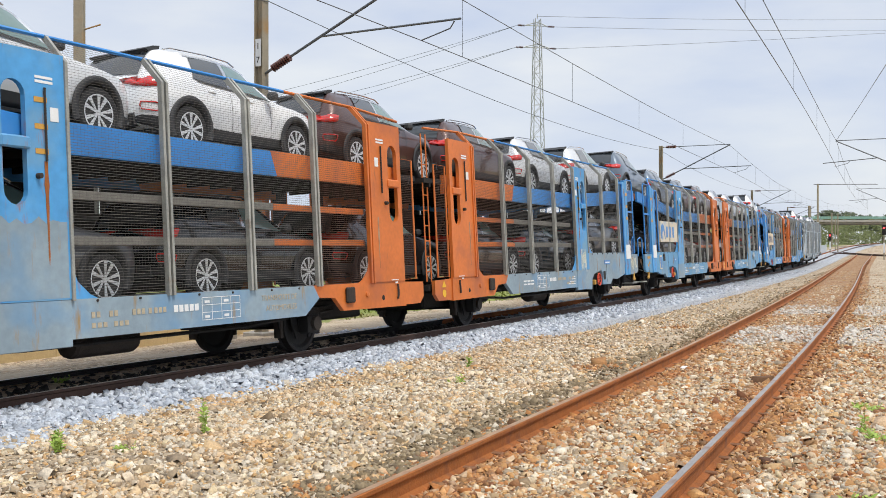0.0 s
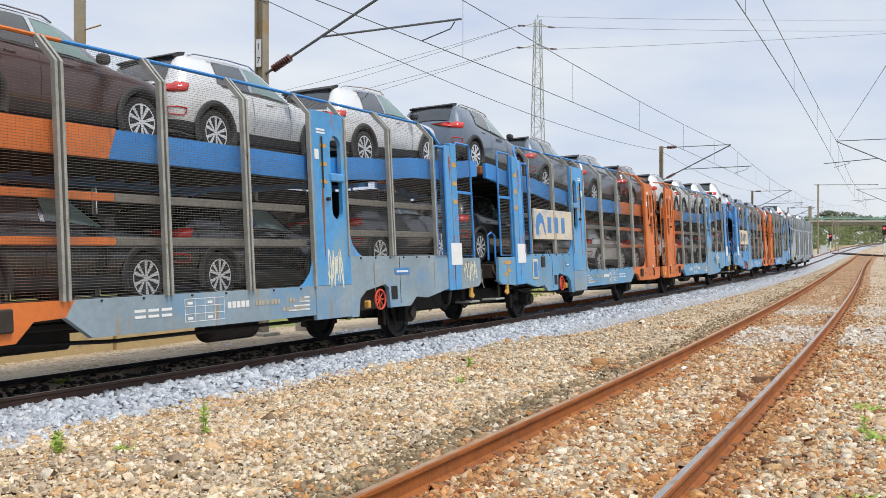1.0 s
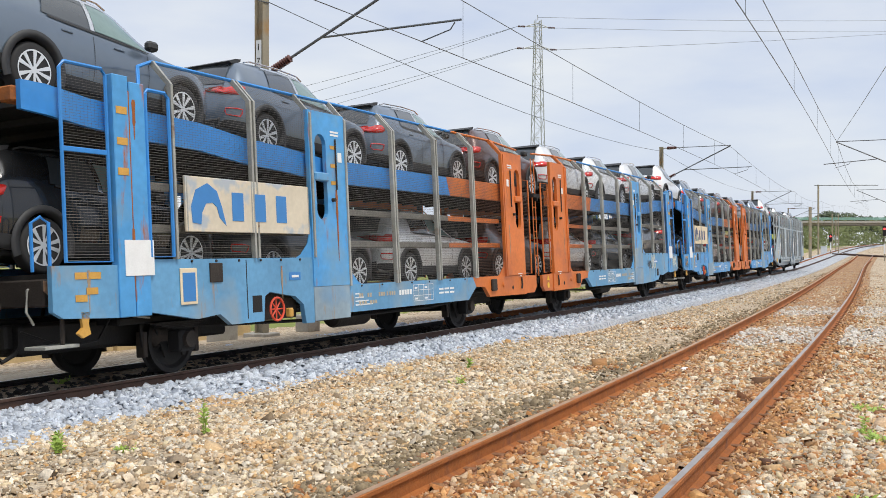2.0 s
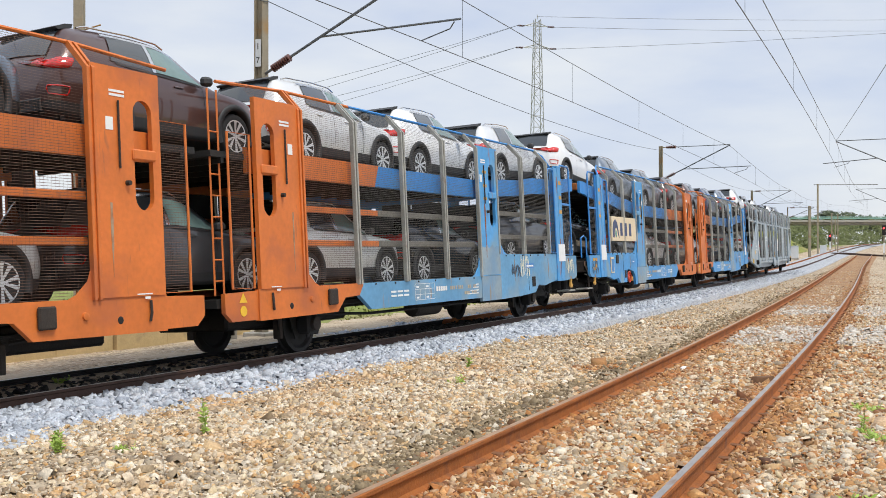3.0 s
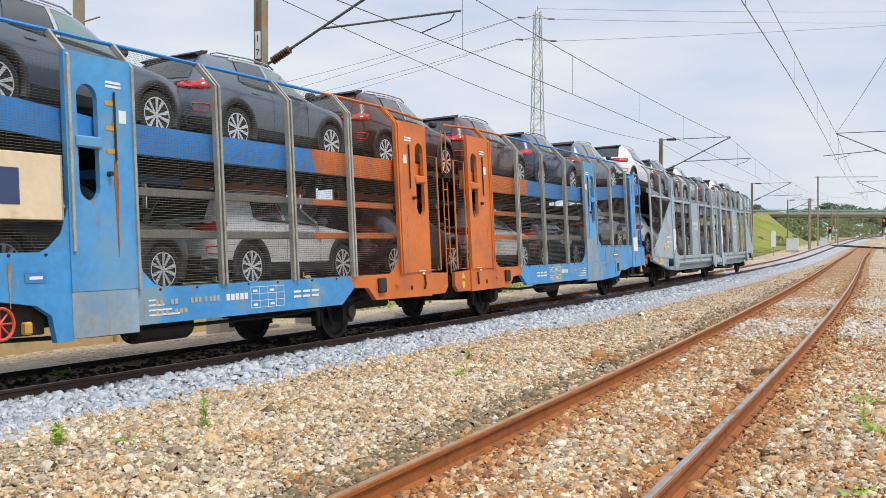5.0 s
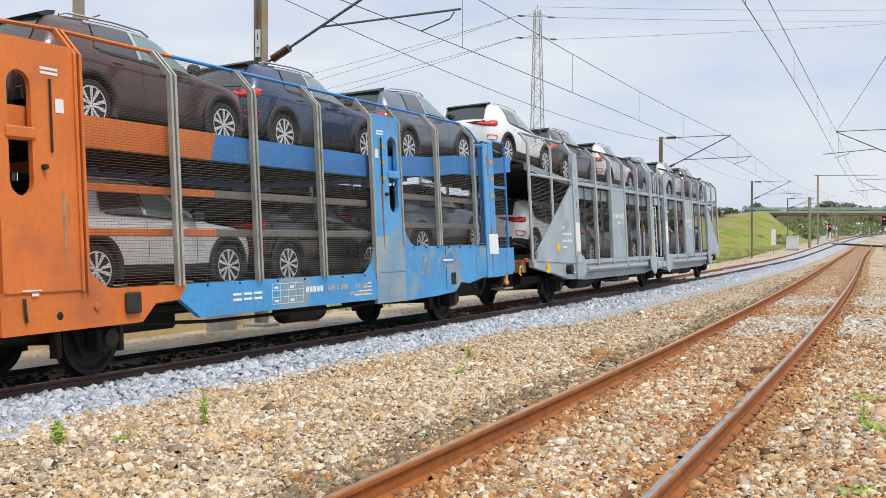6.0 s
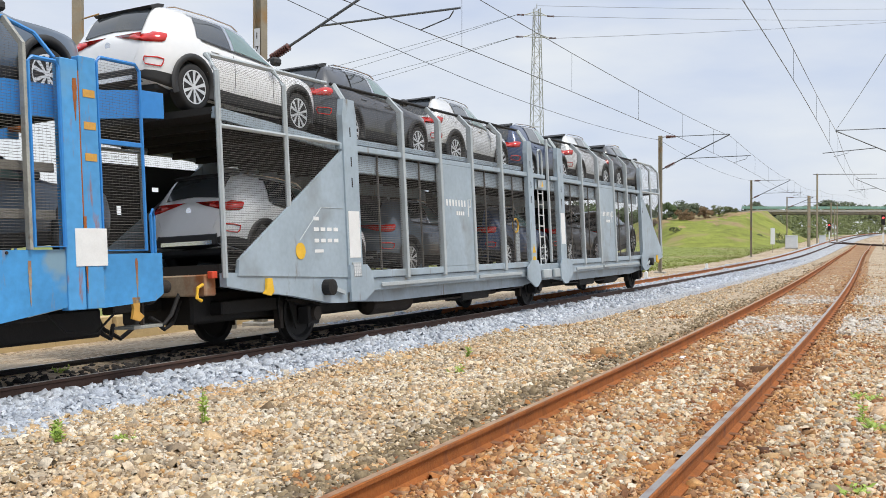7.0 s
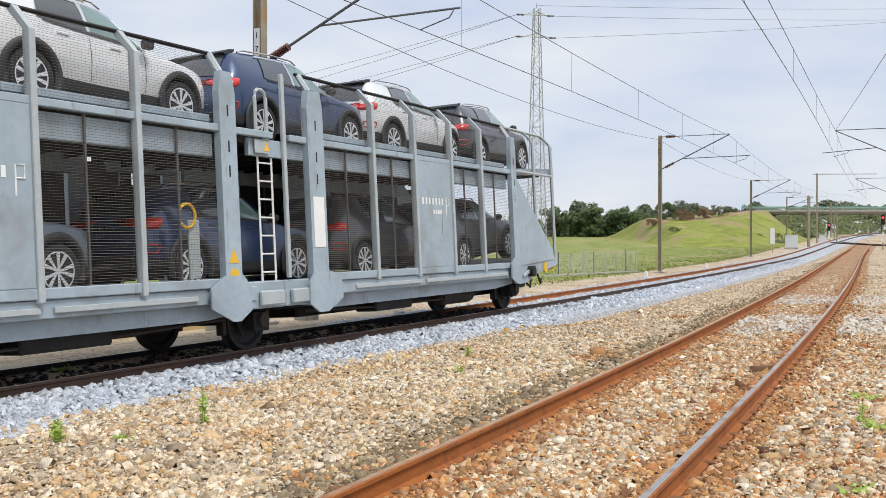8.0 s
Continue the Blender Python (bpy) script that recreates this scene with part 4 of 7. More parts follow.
def make_screen(parent, x0, x1, side, z0, z1, bend, top, wire, deep=1.46, inner=1.2, dense=False):
    """A mesh screen in one bay: upright from z0 to bend, then leaning in to the top. dense: an added dark sheet shuts
    out light on the side away from the platform.
    """
    a, b = min(x0, x1), max(x0, x1)
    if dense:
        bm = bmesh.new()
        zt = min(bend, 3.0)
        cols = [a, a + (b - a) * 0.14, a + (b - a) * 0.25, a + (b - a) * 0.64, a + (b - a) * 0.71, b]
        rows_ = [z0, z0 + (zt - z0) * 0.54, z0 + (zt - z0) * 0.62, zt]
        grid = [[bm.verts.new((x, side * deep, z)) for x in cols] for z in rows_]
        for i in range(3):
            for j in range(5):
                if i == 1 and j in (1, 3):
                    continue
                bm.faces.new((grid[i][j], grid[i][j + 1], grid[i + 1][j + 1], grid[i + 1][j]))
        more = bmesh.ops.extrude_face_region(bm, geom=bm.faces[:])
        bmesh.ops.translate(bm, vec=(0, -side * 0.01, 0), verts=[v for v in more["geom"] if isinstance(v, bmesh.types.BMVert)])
        part("sheet_screen", bm, DECK, parent, "added dark sheet with openings that shuts out light")
        z0 = 3.0
        if top <= 3.05:
            return
    seg = []
    z = z0
    while z < top:
        y = deep if z < bend else deep - (deep - inner) * (z - bend) / (top - bend)
        seg.append((Vector((a, side * y, z)), Vector((b, side * y, z)), 0.0032 if z < 3.0 else 0.0021))
        z += 0.033
    n = max(2, round((b - a) / 0.055))
    for k in range(n + 1):
        x = a + (b - a) * k / n
        seg.append((Vector((x, side * (deep + 0.003), z0)), Vector((x, side * (deep + 0.003), min(bend, z1))), 0.0008))
        if top > bend:
            seg.append((Vector((x, side * (deep + 0.003), bend)), Vector((x, side * inner, top)), 0.0011))
    return part("mesh_screen", wires(seg), wire, parent)


def wheelset(parent, x, r=0.45):
    prof = [(0.07, -0.95), (0.10, -0.94), (0.12, -0.90), (r - 0.10, -0.88), (r - 0.06, -0.93), (r, -0.93), (r + 0.004, -0.82), (r + 0.03, -0.80), (r + 0.03, -0.79), (r - 0.07, -0.79), (r - 0.12, -0.84), (0.10, -0.83), (0.085, -0.7)]
    prof += [(a, -b) for a, b in prof[::-1]]
    ob = part("wheelset", lathe(prof, (0, 0, 0), 32), BLACK_IRON, parent, "sooty steel wheels on an axle")
    for p in ob.data.polygons:
        p.use_smooth = False
    ob.location = (x, 0, r)
    SPIN.append((ob, x, r))
    for side in (-1, 1):
        part("axle_box", block(x - 0.16, x + 0.16, side * 0.98, side * 1.22, r - 0.16, r + 0.14, 0.03), BLACK_IRON, parent)
        part("axle_cap", lathe([(0.11, -0.04), (0.11, 0.04)], (x, side * 1.24, r), 16), BROWN_IRON, parent)
        bm = bmesh.new()
        for k in range(5):
            w = 0.62 - 0.11 * k
            add_box(bm, x - w, x + w, side * 1.02, side * 1.13, r + 0.14 + 0.022 * (4 - k), r + 0.16 + 0.022 * (4 - k))
        part("leaf_spring", bm, BLACK_IRON, parent)
        part("axle_guard", prism([(x - 0.42, 0.75), (x - 0.2, 0.22), (x - 0.14, 0.22), (x - 0.17, 0.72), (x + 0.17, 0.72), (x + 0.14, 0.22), (x + 0.2, 0.22), (x + 0.42, 0.75)], side * 0.96, side * 0.985), BLACK_IRON, parent)
        part("brake_hanger", tube([(x + r + 0.06, side * 0.9, 0.95), (x + r + 0.13, side * 0.92, 0.62), (x + r + 0.07, side * 0.9, 0.34)], 0.025, 5), BLACK_IRON, parent)
        part("brake_hanger", tube([(x - r - 0.06, side * 0.9, 0.95), (x - r - 0.13, side * 0.92, 0.62), (x - r - 0.07, side * 0.9, 0.34)], 0.025, 5), BLACK_IRON, parent)
        part("brake_block", block(x + r + 0.02, x + r + 0.10, side * 0.80, side * 0.94, r - 0.2, r + 0.14, 0.01), BROWN_IRON, parent)
        part("brake_block", block(x - r - 0.10, x - r - 0.02, side * 0.80, side * 0.94, r - 0.2, r + 0.14, 0.01), BROWN_IRON, parent)


SPIN = []
HALF = 7.55


def scribble(parent, x, z, w, h, y, material, seed):
    """A sprayed scrawl that says nothing."""
    rnd = random.Random(seed)
    bm = bmesh.new()
    n = 5
    for k in range(n):
        cx = x + w * (k + 0.5) / n
        pts = []
        for i in range(9):
            a = i / 8 * math.pi * rnd.choice((1.2, 1.8, 2.2))
            pts.append((cx + math.cos(a + k) * w / n * 0.55 * rnd.uniform(0.7, 1.2), y, z + h / 2 + math.sin(a + k * 2) * h * 0.5 * rnd.uniform(0.6, 1.1)))
        add_tube(bm, pts, 0.013, 4)
    bmesh.ops.scale(bm, vec=(1, 0.15, 1), space=Matrix.Translation((0, -y, 0)), verts=bm.verts)
    return part("graffiti", bm, material, parent, "sprayed scrawl")


def blue_wagon(mirror, sill, board, words, marks, tags, brake=True):
    """Half of an articulated two-deck car carrier: d counts from the joint; mirror: the joint lies at the far end."""
    g = -1 if mirror else 1
    wg = new("car_carrier_wagon")
    tagged(wg, words, "rail wagon", "car carrier wagons")

    def X(d):
        return g * (d - HALF)

    def P(outline):
        return [(X(d), z) for d, z in outline]
    BAYS = [(2.12, 3.75), (3.75, 5.45), (5.45, 7.15), (7.15, 8.80)]
    # decks
    ds = [0.15, 9.2, 9.8, 10.4, 11.3, 12.3, 13.0, 13.9, 14.9]
    part("upper_deck", prism(P([(d, upper_deck(d)) for d in ds] + [(d, upper_deck(d) - 0.09) for d in ds[::-1]]), -1.36, 1.36), DECK, wg)
    bm = bmesh.new()
    for k in range(24):
        d = 0.4 + 0.61 * k
        add_box(bm, X(d) - 0.03, X(d) + 0.03, -1.36, 1.36, upper_deck(d) - 0.17, upper_deck(d) - 0.085)
    part("deck_ribs", bm, DECK, wg)
    part("lower_deck", prism(P([(d, lower_deck(d)) for d in ds] + [(d, lower_deck(d) - 0.12) for d in ds[::-1]]), -1.36, 1.36), DECK, wg)
    part("centre_sill", block(X(0.1), X(14.9), -0.35, 0.35, 0.62, 0.86, 0.02), BLACK_IRON, wg)
    part("underframe", block(X(2.0), X(13.6), -1.05, 1.05, 0.70, 0.80, 0.02), BLACK_IRON, wg)
    part("air_tank", lathe([(0.05, -0.6), (0.17, -0.55), (0.19, -0.5), (0.19, 0.5), (0.17, 0.55), (0.05, 0.6)], (0, 0, 0), 16), BROWN_IRON, wg).matrix_basis = pose(X(7.6), -0.7, 0.5, 0, 0, 90)
    part("brake_hose", tube([(X(14.6), -0.6, 0.75), (X(14.85), -0.62, 0.45), (X(15.0), -0.6, 0.38), (X(15.15), -0.5, 0.55)], 0.03, 6), BLACK_IRON, wg, "black brake hose")
    part("signal_cable", tube([(X(13.6), -0.95, 0.86), (X(13.9), -1.0, 0.55), (X(14.4), -0.98, 0.50), (X(14.9), -0.8, 0.72)], 0.016, 5), BLACK_IRON, wg)
    part("brake_frame", block(X(11.0), X(14.8), -0.68, 0.68, 0.42, 0.80, 0.04), BLACK_IRON, wg)
    part("brake_frame", block(X(1.2), X(4.6), -0.68, 0.68, 0.44, 0.80, 0.04), BLACK_IRON, wg)
    part("draw_gear", block(X(13.2), X(14.9), -0.55, 0.55, 0.50, 0.80, 0.03), BLACK_IRON, wg)
    part("brake_cylinder", lathe([(0.04, -0.3), (0.15, -0.28), (0.16, 0.2), (0.05, 0.3)], (0, 0, 0), 14), BROWN_IRON, wg).matrix_basis = pose(X(12.6), -0.85, 0.52, 0, 0, 90)
    part("brake_pipe", tube([(X(2.5), -0.9, 0.62), (X(5.0), -0.95, 0.5), (X(9.0), -0.95, 0.5), (X(12.5), -0.9, 0.62)], 0.03, 6), BLACK_IRON, wg)
    for side in (-1, 1):
        near = side < 0
        y0, y1 = side * 1.50, side * 1.42
        # sills, orange by the joint
        part("side_sill", prism(P([(3.9, 1.06), (9.85, 1.06), (9.85, 0.60), (4.15, 0.60), (3.75, 0.86)]), y0, y1), sill, wg, "blue side beam with faded lettering")
        part("joint_sill", prism(P([(0.95, 1.06), (3.9, 1.06), (3.75, 0.86), (3.3, 0.84), (3.05, 0.62), (0.95, 0.60)]), y0, y1), ORANGE, wg, "orange side beam")
        part("joint_step", prism(P([(0.2, 1.02), (0.95, 1.04), (0.95, 0.62), (0.35, 0.62), (0.2, 0.75)]), side * 1.47, side * 1.40), ORANGE, wg)
        part("jacking_pocket", block(X(2.75), X(3.0), side * 1.50, side * 1.56, 0.74, 1.0, 0.02), BROWN_IRON, wg)
        part("drain_hole", lathe([(0.035, -0.004), (0.05, 0.004)], (X(1.75), side * 1.503, 0.78), 14), BLACK_IRON, wg)
        part("latch_lever", tube([(X(1.25), side * 1.52, 1.0), (X(1.25), side * 1.53, 0.84), (X(1.27), side * 1.52, 0.74)], 0.018, 6), BROWN_IRON, wg)
        part("tow_eye", lathe([(0.02, -0.02), (0.045, -0.015), (0.05, 0.01)], (X(2.3), side * 1.51, 0.86), 12), ORANGE, wg)
        if near:
            bars([(X(1.35) - 0.13, X(1.35) + 0.13, 1.075, 1.09, -1.522), (X(1.35), X(1.35) + 0.09, 1.02, 1.05, -1.522)], WHITE, wg)
            if g > 0:
                part("warning_sign", prism([(X(0.6) - 0.09, 0.88), (X(0.6) + 0.09, 0.88), (X(0.6), 1.02)], -1.472, -1.476), YELLOW, wg, "yellow warning triangle")
                part("warning_sign", lathe([(0.075, -0.003), (0.075, 0.003)], (X(0.6), -1.474, 0.76), 18), YELLOW, wg, "round yellow and red plate")
        end = [(9.85, 1.52), (9.85, 0.50), (10.08, 0.50), (10.14, 0.80), (10.35, 0.93), (11.0, 1.02), (11.12, 0.96), (11.16, 0.60), (11.9, 0.60), (12.15, 0.76), (12.6, 0.72), (13.5, 0.86), (13.5, 1.52)]
        if not brake:
            end = [(9.85, 1.52), (9.85, 0.52), (11.1, 0.55), (11.95, 0.60), (12.2, 0.78), (12.6, 0.74), (13.5, 0.86), (13.5, 1.52)]
        part("end_side_panel", prism(P(end), y0, y1), sill, wg, "blue low side panel with a brake niche")
        if brake:
            part("niche_back", block(X(10.1), X(11.2), side * 1.30, side * 1.33, 0.6, 1.0, 0.01), BROWN_IRON, wg)
        part("step_recess", block(X(11.2 if brake else 11.75), X(11.42 if brake else 11.97), side * 1.495, side * 1.506, 0.74, 0.98, 0.004), BLACK_IRON, wg)
        part("panel_seam", block(X(11.53), X(11.545), side * 1.501, side * 1.504, 0.66, 1.5, 0), DECK, wg)
        for d in (10.2, 10.7, 11.2, 11.7, 12.2, 12.7):
            part("bolt", lathe([(0.018, -0.008), (0.018, 0.008)], (X(d), side * 1.508, 1.49), 8), BROWN_IRON, wg)
        for d in (4.3, 5.0, 5.9, 6.6, 7.7, 8.4):
            part("bolt", lathe([(0.016, -0.008), (0.016, 0.008)], (X(d), side * 1.508, 1.03), 8), BROWN_IRON, wg)
        # brake wheel
        if brake:
            pts = [(X(10.82) + 0.17 * math.cos(2 * math.pi * k / 20), side * 1.49, 0.76 + 0.17 * math.sin(2 * math.pi * k / 20)) for k in range(20)]
            bm = tube(pts, 0.018, 6, True)
            for k in range(4):
                a = math.pi * k / 4
                add_tube(bm, [(X(10.82) - 0.16 * math.cos(a), side * 1.47, 0.76 - 0.16 * math.sin(a)), (X(10.82) + 0.16 * math.cos(a), side * 1.47, 0.76 + 0.16 * math.sin(a))], 0.012, 5)
            part("brake_wheel", bm, RED_PAINT, wg, "red hand brake wheel")
            part("valve", block(X(10.5), X(10.4), side * 1.40, side * 1.50, 0.62, 0.76, 0.02), OCHRE, wg, "ochre valve")
        # upper side beams
        part("joint_deck_beam", prism(P([(0.9, 3.13), (4.75, 3.13), (4.6, 2.75), (0.9, 2.75)]), side * 1.40, side * 1.34), ORANGE, wg)
        db = [4.75, 9.2, 10.4, 11.3, 12.3, 13.0, 13.6]
        part("deck_beam", prism(P([(d, upper_deck(d) + 0.10) for d in db] + [(d, upper_deck(d) - 0.28) for d in db[::-1][:-1]] + [(4.6, 2.75)]), side * 1.40, side * 1.34), BLUE_CLEAN, wg, "bright blue deck edge beam")
        part("end_deck_beam", prism(P([(d, upper_deck(d) + 0.09) for d in (13.6, 14.3, 14.95)] + [(15.3, upper_deck(15) + 0.09), (15.3, upper_deck(15) - 0.24)] + [(d, upper_deck(d) - 0.26) for d in (14.95, 14.3, 13.6)]), side * 1.40, side * 1.33), BLUE_CLEAN, wg)
        # perforated guard rails
        for z in (1.74, 2.28):
            part("guard_rail", block(X(4.7), X(8.8), side * 1.33, side * 1.38, z - 0.055, z + 0.055, 0.01), PERF, wg, "grey perforated guard rail")
            part("guard_rail", block(X(9.85), X(13.5), side * 1.33, side * 1.38, z + 0.18 - 0.055, z + 0.18 + 0.055, 0.01), PERF, wg, "grey perforated guard rail")
            part("guard_rail", block(X(2.1), X(4.7), side * 1.33, side * 1.38, z - 0.05, z + 0.05, 0.01), ORANGE, wg)
        # solid panels with slots
        part("slotted_panel", holed_plate(*sorted((X(0.98), X(2.12))), 1.06, 3.86, *sorted((X(1.12), X(1.44))), 2.12, 3.50, side * 1.52, side * 1.45), ORANGE, wg, "orange panel with a long slot")
        part("slotted_panel", holed_plate(*sorted((X(8.80), X(9.85))), 1.06, 3.86, *sorted((X(9.36), X(9.68))), 2.12, 3.50, side * 1.52, side * 1.45), BLUE_PANEL, wg, "blue rust-streaked panel with a long slot")
        part("panel_foot", block(X(8.80), X(9.85), side * 1.515, side * 1.44, 0.52, 1.06, 0.006), FADED, wg, "pale grey repainted foot")
        for d, e in ((1.28, 1), (9.52, -1)):
            part("slot_bar", block(X(d - 0.2), X(d + 0.2), side * 1.50, side * 1.555, 2.74, 2.88, 0.02), BLUE_PANEL if d > 5 else ORANGE, wg)
            part("latch_rod", tube([(X(d + 0.42 * e), side * 1.54, 2.62), (X(d + 0.42 * e), side * 1.54, 3.45)], 0.014, 6), BROWN_IRON, wg)
            part("latch_knob", lathe([(0.03, -0.04), (0.035, 0.04)], (X(d + 0.3 * e), side * 1.54, 2.45), 10), BROWN_IRON, wg)
            for z in (2.70, 2.98, 3.28) if d > 5 else ():
                part("height_mark", block(X(d + 0.46 * e), X(d + 0.28 * e), side * 1.522 - 0.004, side * 1.522 + 0.004, z, z + 0.06, 0), OCHRE, wg, "ochre height mark")
            bars([(X(d + 0.55 * e), X(d + 0.3 * e), 3.50 + 0.05 * k, 3.53 + 0.05 * k, side * 1.522 + (0 if near else 0.004)) for k in range(2)], WHITE, wg)
            part("label_plate", block(X(d + 0.62 * e), X(d + 0.50 * e), side * 1.52, side * 1.527, 3.08, 3.24, 0.002), WHITE, wg, "small white plate")
            # leaning head over the panel
            a, b = (0.98, 2.12) if d < 5 else (8.80, 9.85)
            make_screen(wg, X(a), X(b), side, 3.86, 3.86, 3.86, 4.12, WIRE_ORANGE if d < 5 else WIRE)
        # posts: outer flange and bent head
        for d in (2.12, 3.75, 5.45, 7.15, 8.78, 9.80, 11.3, 13.0):
            zb = 1.04 if d < 9.5 else 1.52
            slim = d in (8.78, 9.80, 13.0)
            bm = bmesh.new()
            for o in (0.0,) if slim else (-0.042, 0.042):
                add_box(bm, X(d) + o - 0.022, X(d) + o + 0.022, min(side * 1.55, side * 1.47), max(side * 1.55, side * 1.47), zb, 3.80, 0.006)
                vs = [(X(d) + o + e, side * yy, zz) for e in (-0.022, 0.022) for yy, zz in ((1.55, 3.79), (1.47, 3.79), (1.17, 4.12), (1.25, 4.14))]
                q = [bm.verts.new(p) for p in vs]
                for f in ((0, 1, 2, 3), (7, 6, 5, 4), (0, 4, 5, 1), (1, 5, 6, 2), (2, 6, 7, 3), (3, 7, 4, 0)):
                    bm.faces.new([q[i] for i in f])
            bmesh.ops.recalc_face_normals(bm, faces=bm.faces)
            part("post", bm, ORANGE if d < 3 else GALV, wg, "orange painted post with a bent head" if d < 3 else "weathered steel post with a bent head")
        # top rails
        part("top_rail", tube([(X(4.1), side * 1.21, 4.13), (X(13.0), side * 1.21, 4.13), (X(13.35), side * 1.3, 4.0), (X(13.5), side * 1.44, 3.72)], 0.026, 6), BLUE_CLEAN, wg)
        part("joint_top_rail", tube([(X(0.5), side * 1.21, 4.05), (X(2.1), side * 1.21, 4.13), (X(4.1), side * 1.21, 4.13)], 0.026, 6), ORANGE, wg)
        # screens
        for a, b in BAYS:
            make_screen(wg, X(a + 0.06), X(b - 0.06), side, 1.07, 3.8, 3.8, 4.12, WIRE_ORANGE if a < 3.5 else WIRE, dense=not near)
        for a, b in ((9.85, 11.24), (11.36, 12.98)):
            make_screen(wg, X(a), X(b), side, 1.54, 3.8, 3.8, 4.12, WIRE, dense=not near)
        for d in (2.12, 8.8, 9.85):
            s = 1 if d != 8.8 else -1
            zb = 1.06 if d < 9.5 else 1.52
            part("corner_plate", prism(P([(d, zb), (d + 0.42 * s, zb), (d + 0.3 * s, zb + 0.05), (d + 0.12 * s, zb + 0.2), (d, zb + 0.5)]), side * 1.495, side * 1.48), ORANGE if d < 5 else BLUE_PANEL, wg)
        # narrow gate and end column
        fr = [(X(13.06), side * 1.52, 1.55), (X(13.06), side * 1.52, 3.6), (X(13.12), side * 1.52, 3.66), (X(13.44), side * 1.52, 3.66), (X(13.48), side * 1.52, 3.6), (X(13.48), side * 1.52, 1.55)]
        part("gate_frame", tube(fr, 0.026, 6, True), BLUE_CLEAN, wg, "blue tubular gate frame")
        make_screen(wg, X(13.08), X(13.46), side, 1.56, 3.62, 3.64, 3.64, WIRE, 1.50, dense=not near)
        part("end_column", block(X(13.5), X(13.76), side * 1.53, side * 1.40, 0.82, 3.72, 0.01), BLUE_PANEL, wg, "blue rust-streaked end column")
        part("end_column", block(X(13.78), X(14.04), side * 1.53, side * 1.40, 0.82, 3.78, 0.01), BLUE_PANEL, wg, "blue rust-streaked end column")
        part("column_slot", block(X(13.75), X(13.79), side * 1.52, side * 1.42, 1.8, 3.6, 0.002), RUST, wg, "rusted gap")
        part("notice_plate", block(X(13.44 if mirror else 13.62), X(13.94 if mirror else 14.10), side * 1.53, side * 1.539, 1.32, 1.76, 0.002), WHITE, wg, "white blank notice plate")
        for z in (2.55, 2.92, 3.30):
            part("height_mark", block(X(13.82), X(14.0), side * 1.532 - 0.004, side * 1.532 + 0.004, z, z + 0.09, 0), OCHRE, wg, "ochre height mark")
        part("end_panel", prism(P([(14.04, 1.46), (15.05, 1.46), (15.05, 0.94), (14.9, 0.86), (14.04, 0.82)]), side * 1.50, side * 1.43), sill, wg)
        fr = [(X(14.1), side * 1.47, 1.5), (X(14.1), side * 1.47, 3.75), (X(14.16), side * 1.47, 3.82), (X(14.74), side * 1.47, 3.82), (X(14.81), side * 1.47, 3.74), (X(14.81), side * 1.47, 1.5)]
        part("gate_frame", tube(fr, 0.024, 6, True), BLUE_CLEAN, wg, "blue tubular gate frame")
        part("gate_bar", block(X(14.1), X(14.81), side * 1.46, side * 1.48, 2.78, 2.84, 0.006), BLUE_CLEAN, wg)
        make_screen(wg, X(14.12), X(14.79), side, 1.52, 3.8, 3.8, 3.8, WIRE, 1.47, dense=not near)
        part("deck_hinge", block(X(15.1), X(15.36), side * 1.325, side * 1.12, upper_deck(14.9) - 0.14, upper_deck(14.9) + 0.04, 0.02), RUST, wg, "rusty deck hinge")
        part("grab_handle", tube([(X(14.98), side * 1.40, 1.3), (X(14.98), side * 1.40, 1.95), (X(15.06), side * 1.36, 2.02), (X(15.14), side * 1.30, 1.95), (X(15.14), side * 1.30, 1.4)], 0.022, 6), BLUE_CLEAN, wg, "blue bent grab handle")
        part("step", block(X(14.6), X(15.1), side * 1.42, side * 1.08, 0.52, 0.56, 0.006), GALV, wg)
        part("step_bracket", tube([(X(14.8), side * 1.36, 0.54), (X(14.8), side * 1.36, 0.95)], 0.028, 6), BROWN_IRON, wg)
        part("tow_hook", prism(P([(14.5, 0.92), (14.64, 0.92), (14.62, 0.74), (14.7, 0.68), (14.62, 0.62), (14.5, 0.66), (14.53, 0.78)]), side * 1.50, side * 1.46), OCHRE, wg, "orange tow hook")
        part("end_gusset", prism(P([(14.2, 1.30), (15.02, 1.30), (15.02, 1.18), (14.75, 0.98), (14.2, 0.98)]), side * 1.36, side * 1.33), RUSTED_PLATE, wg, "rust-stained bare end plate")
        part("uncoupling_rod", tube([(X(14.9), side * 1.05, 1.25), (X(15.02), side * 1.07, 1.2), (X(15.05), side * 1.08, 0.95), (X(14.95), side * 1.08, 0.8)], 0.016, 6), GALV, wg)
        part("brake_rod", tube([(X(13.2), side * 1.2, 0.78), (X(14.5), side * 1.15, 0.95)], 0.014, 5), GALV, wg)
        part("end_sill", block(X(14.7), X(15.0), side * 1.30, side * 0.2, 1.0, 1.32, 0.02), BROWN_IRON, wg)
        # joint end gate
        fr = [(X(0.42), side * 1.44, 1.08), (X(0.42), side * 1.44, 3.3), (X(0.92), side * 1.44, 3.3), (X(0.92), side * 1.44, 1.08)]
        part("gate_frame", tube(fr, 0.02, 6, True), ORANGE, wg, "orange gate frame")
        make_screen(wg, X(0.44), X(0.9), side, 1.1, 3.28, 3.28, 3.28, WIRE_ORANGE, 1.44, dense=not near)
        bm = bmesh.new()
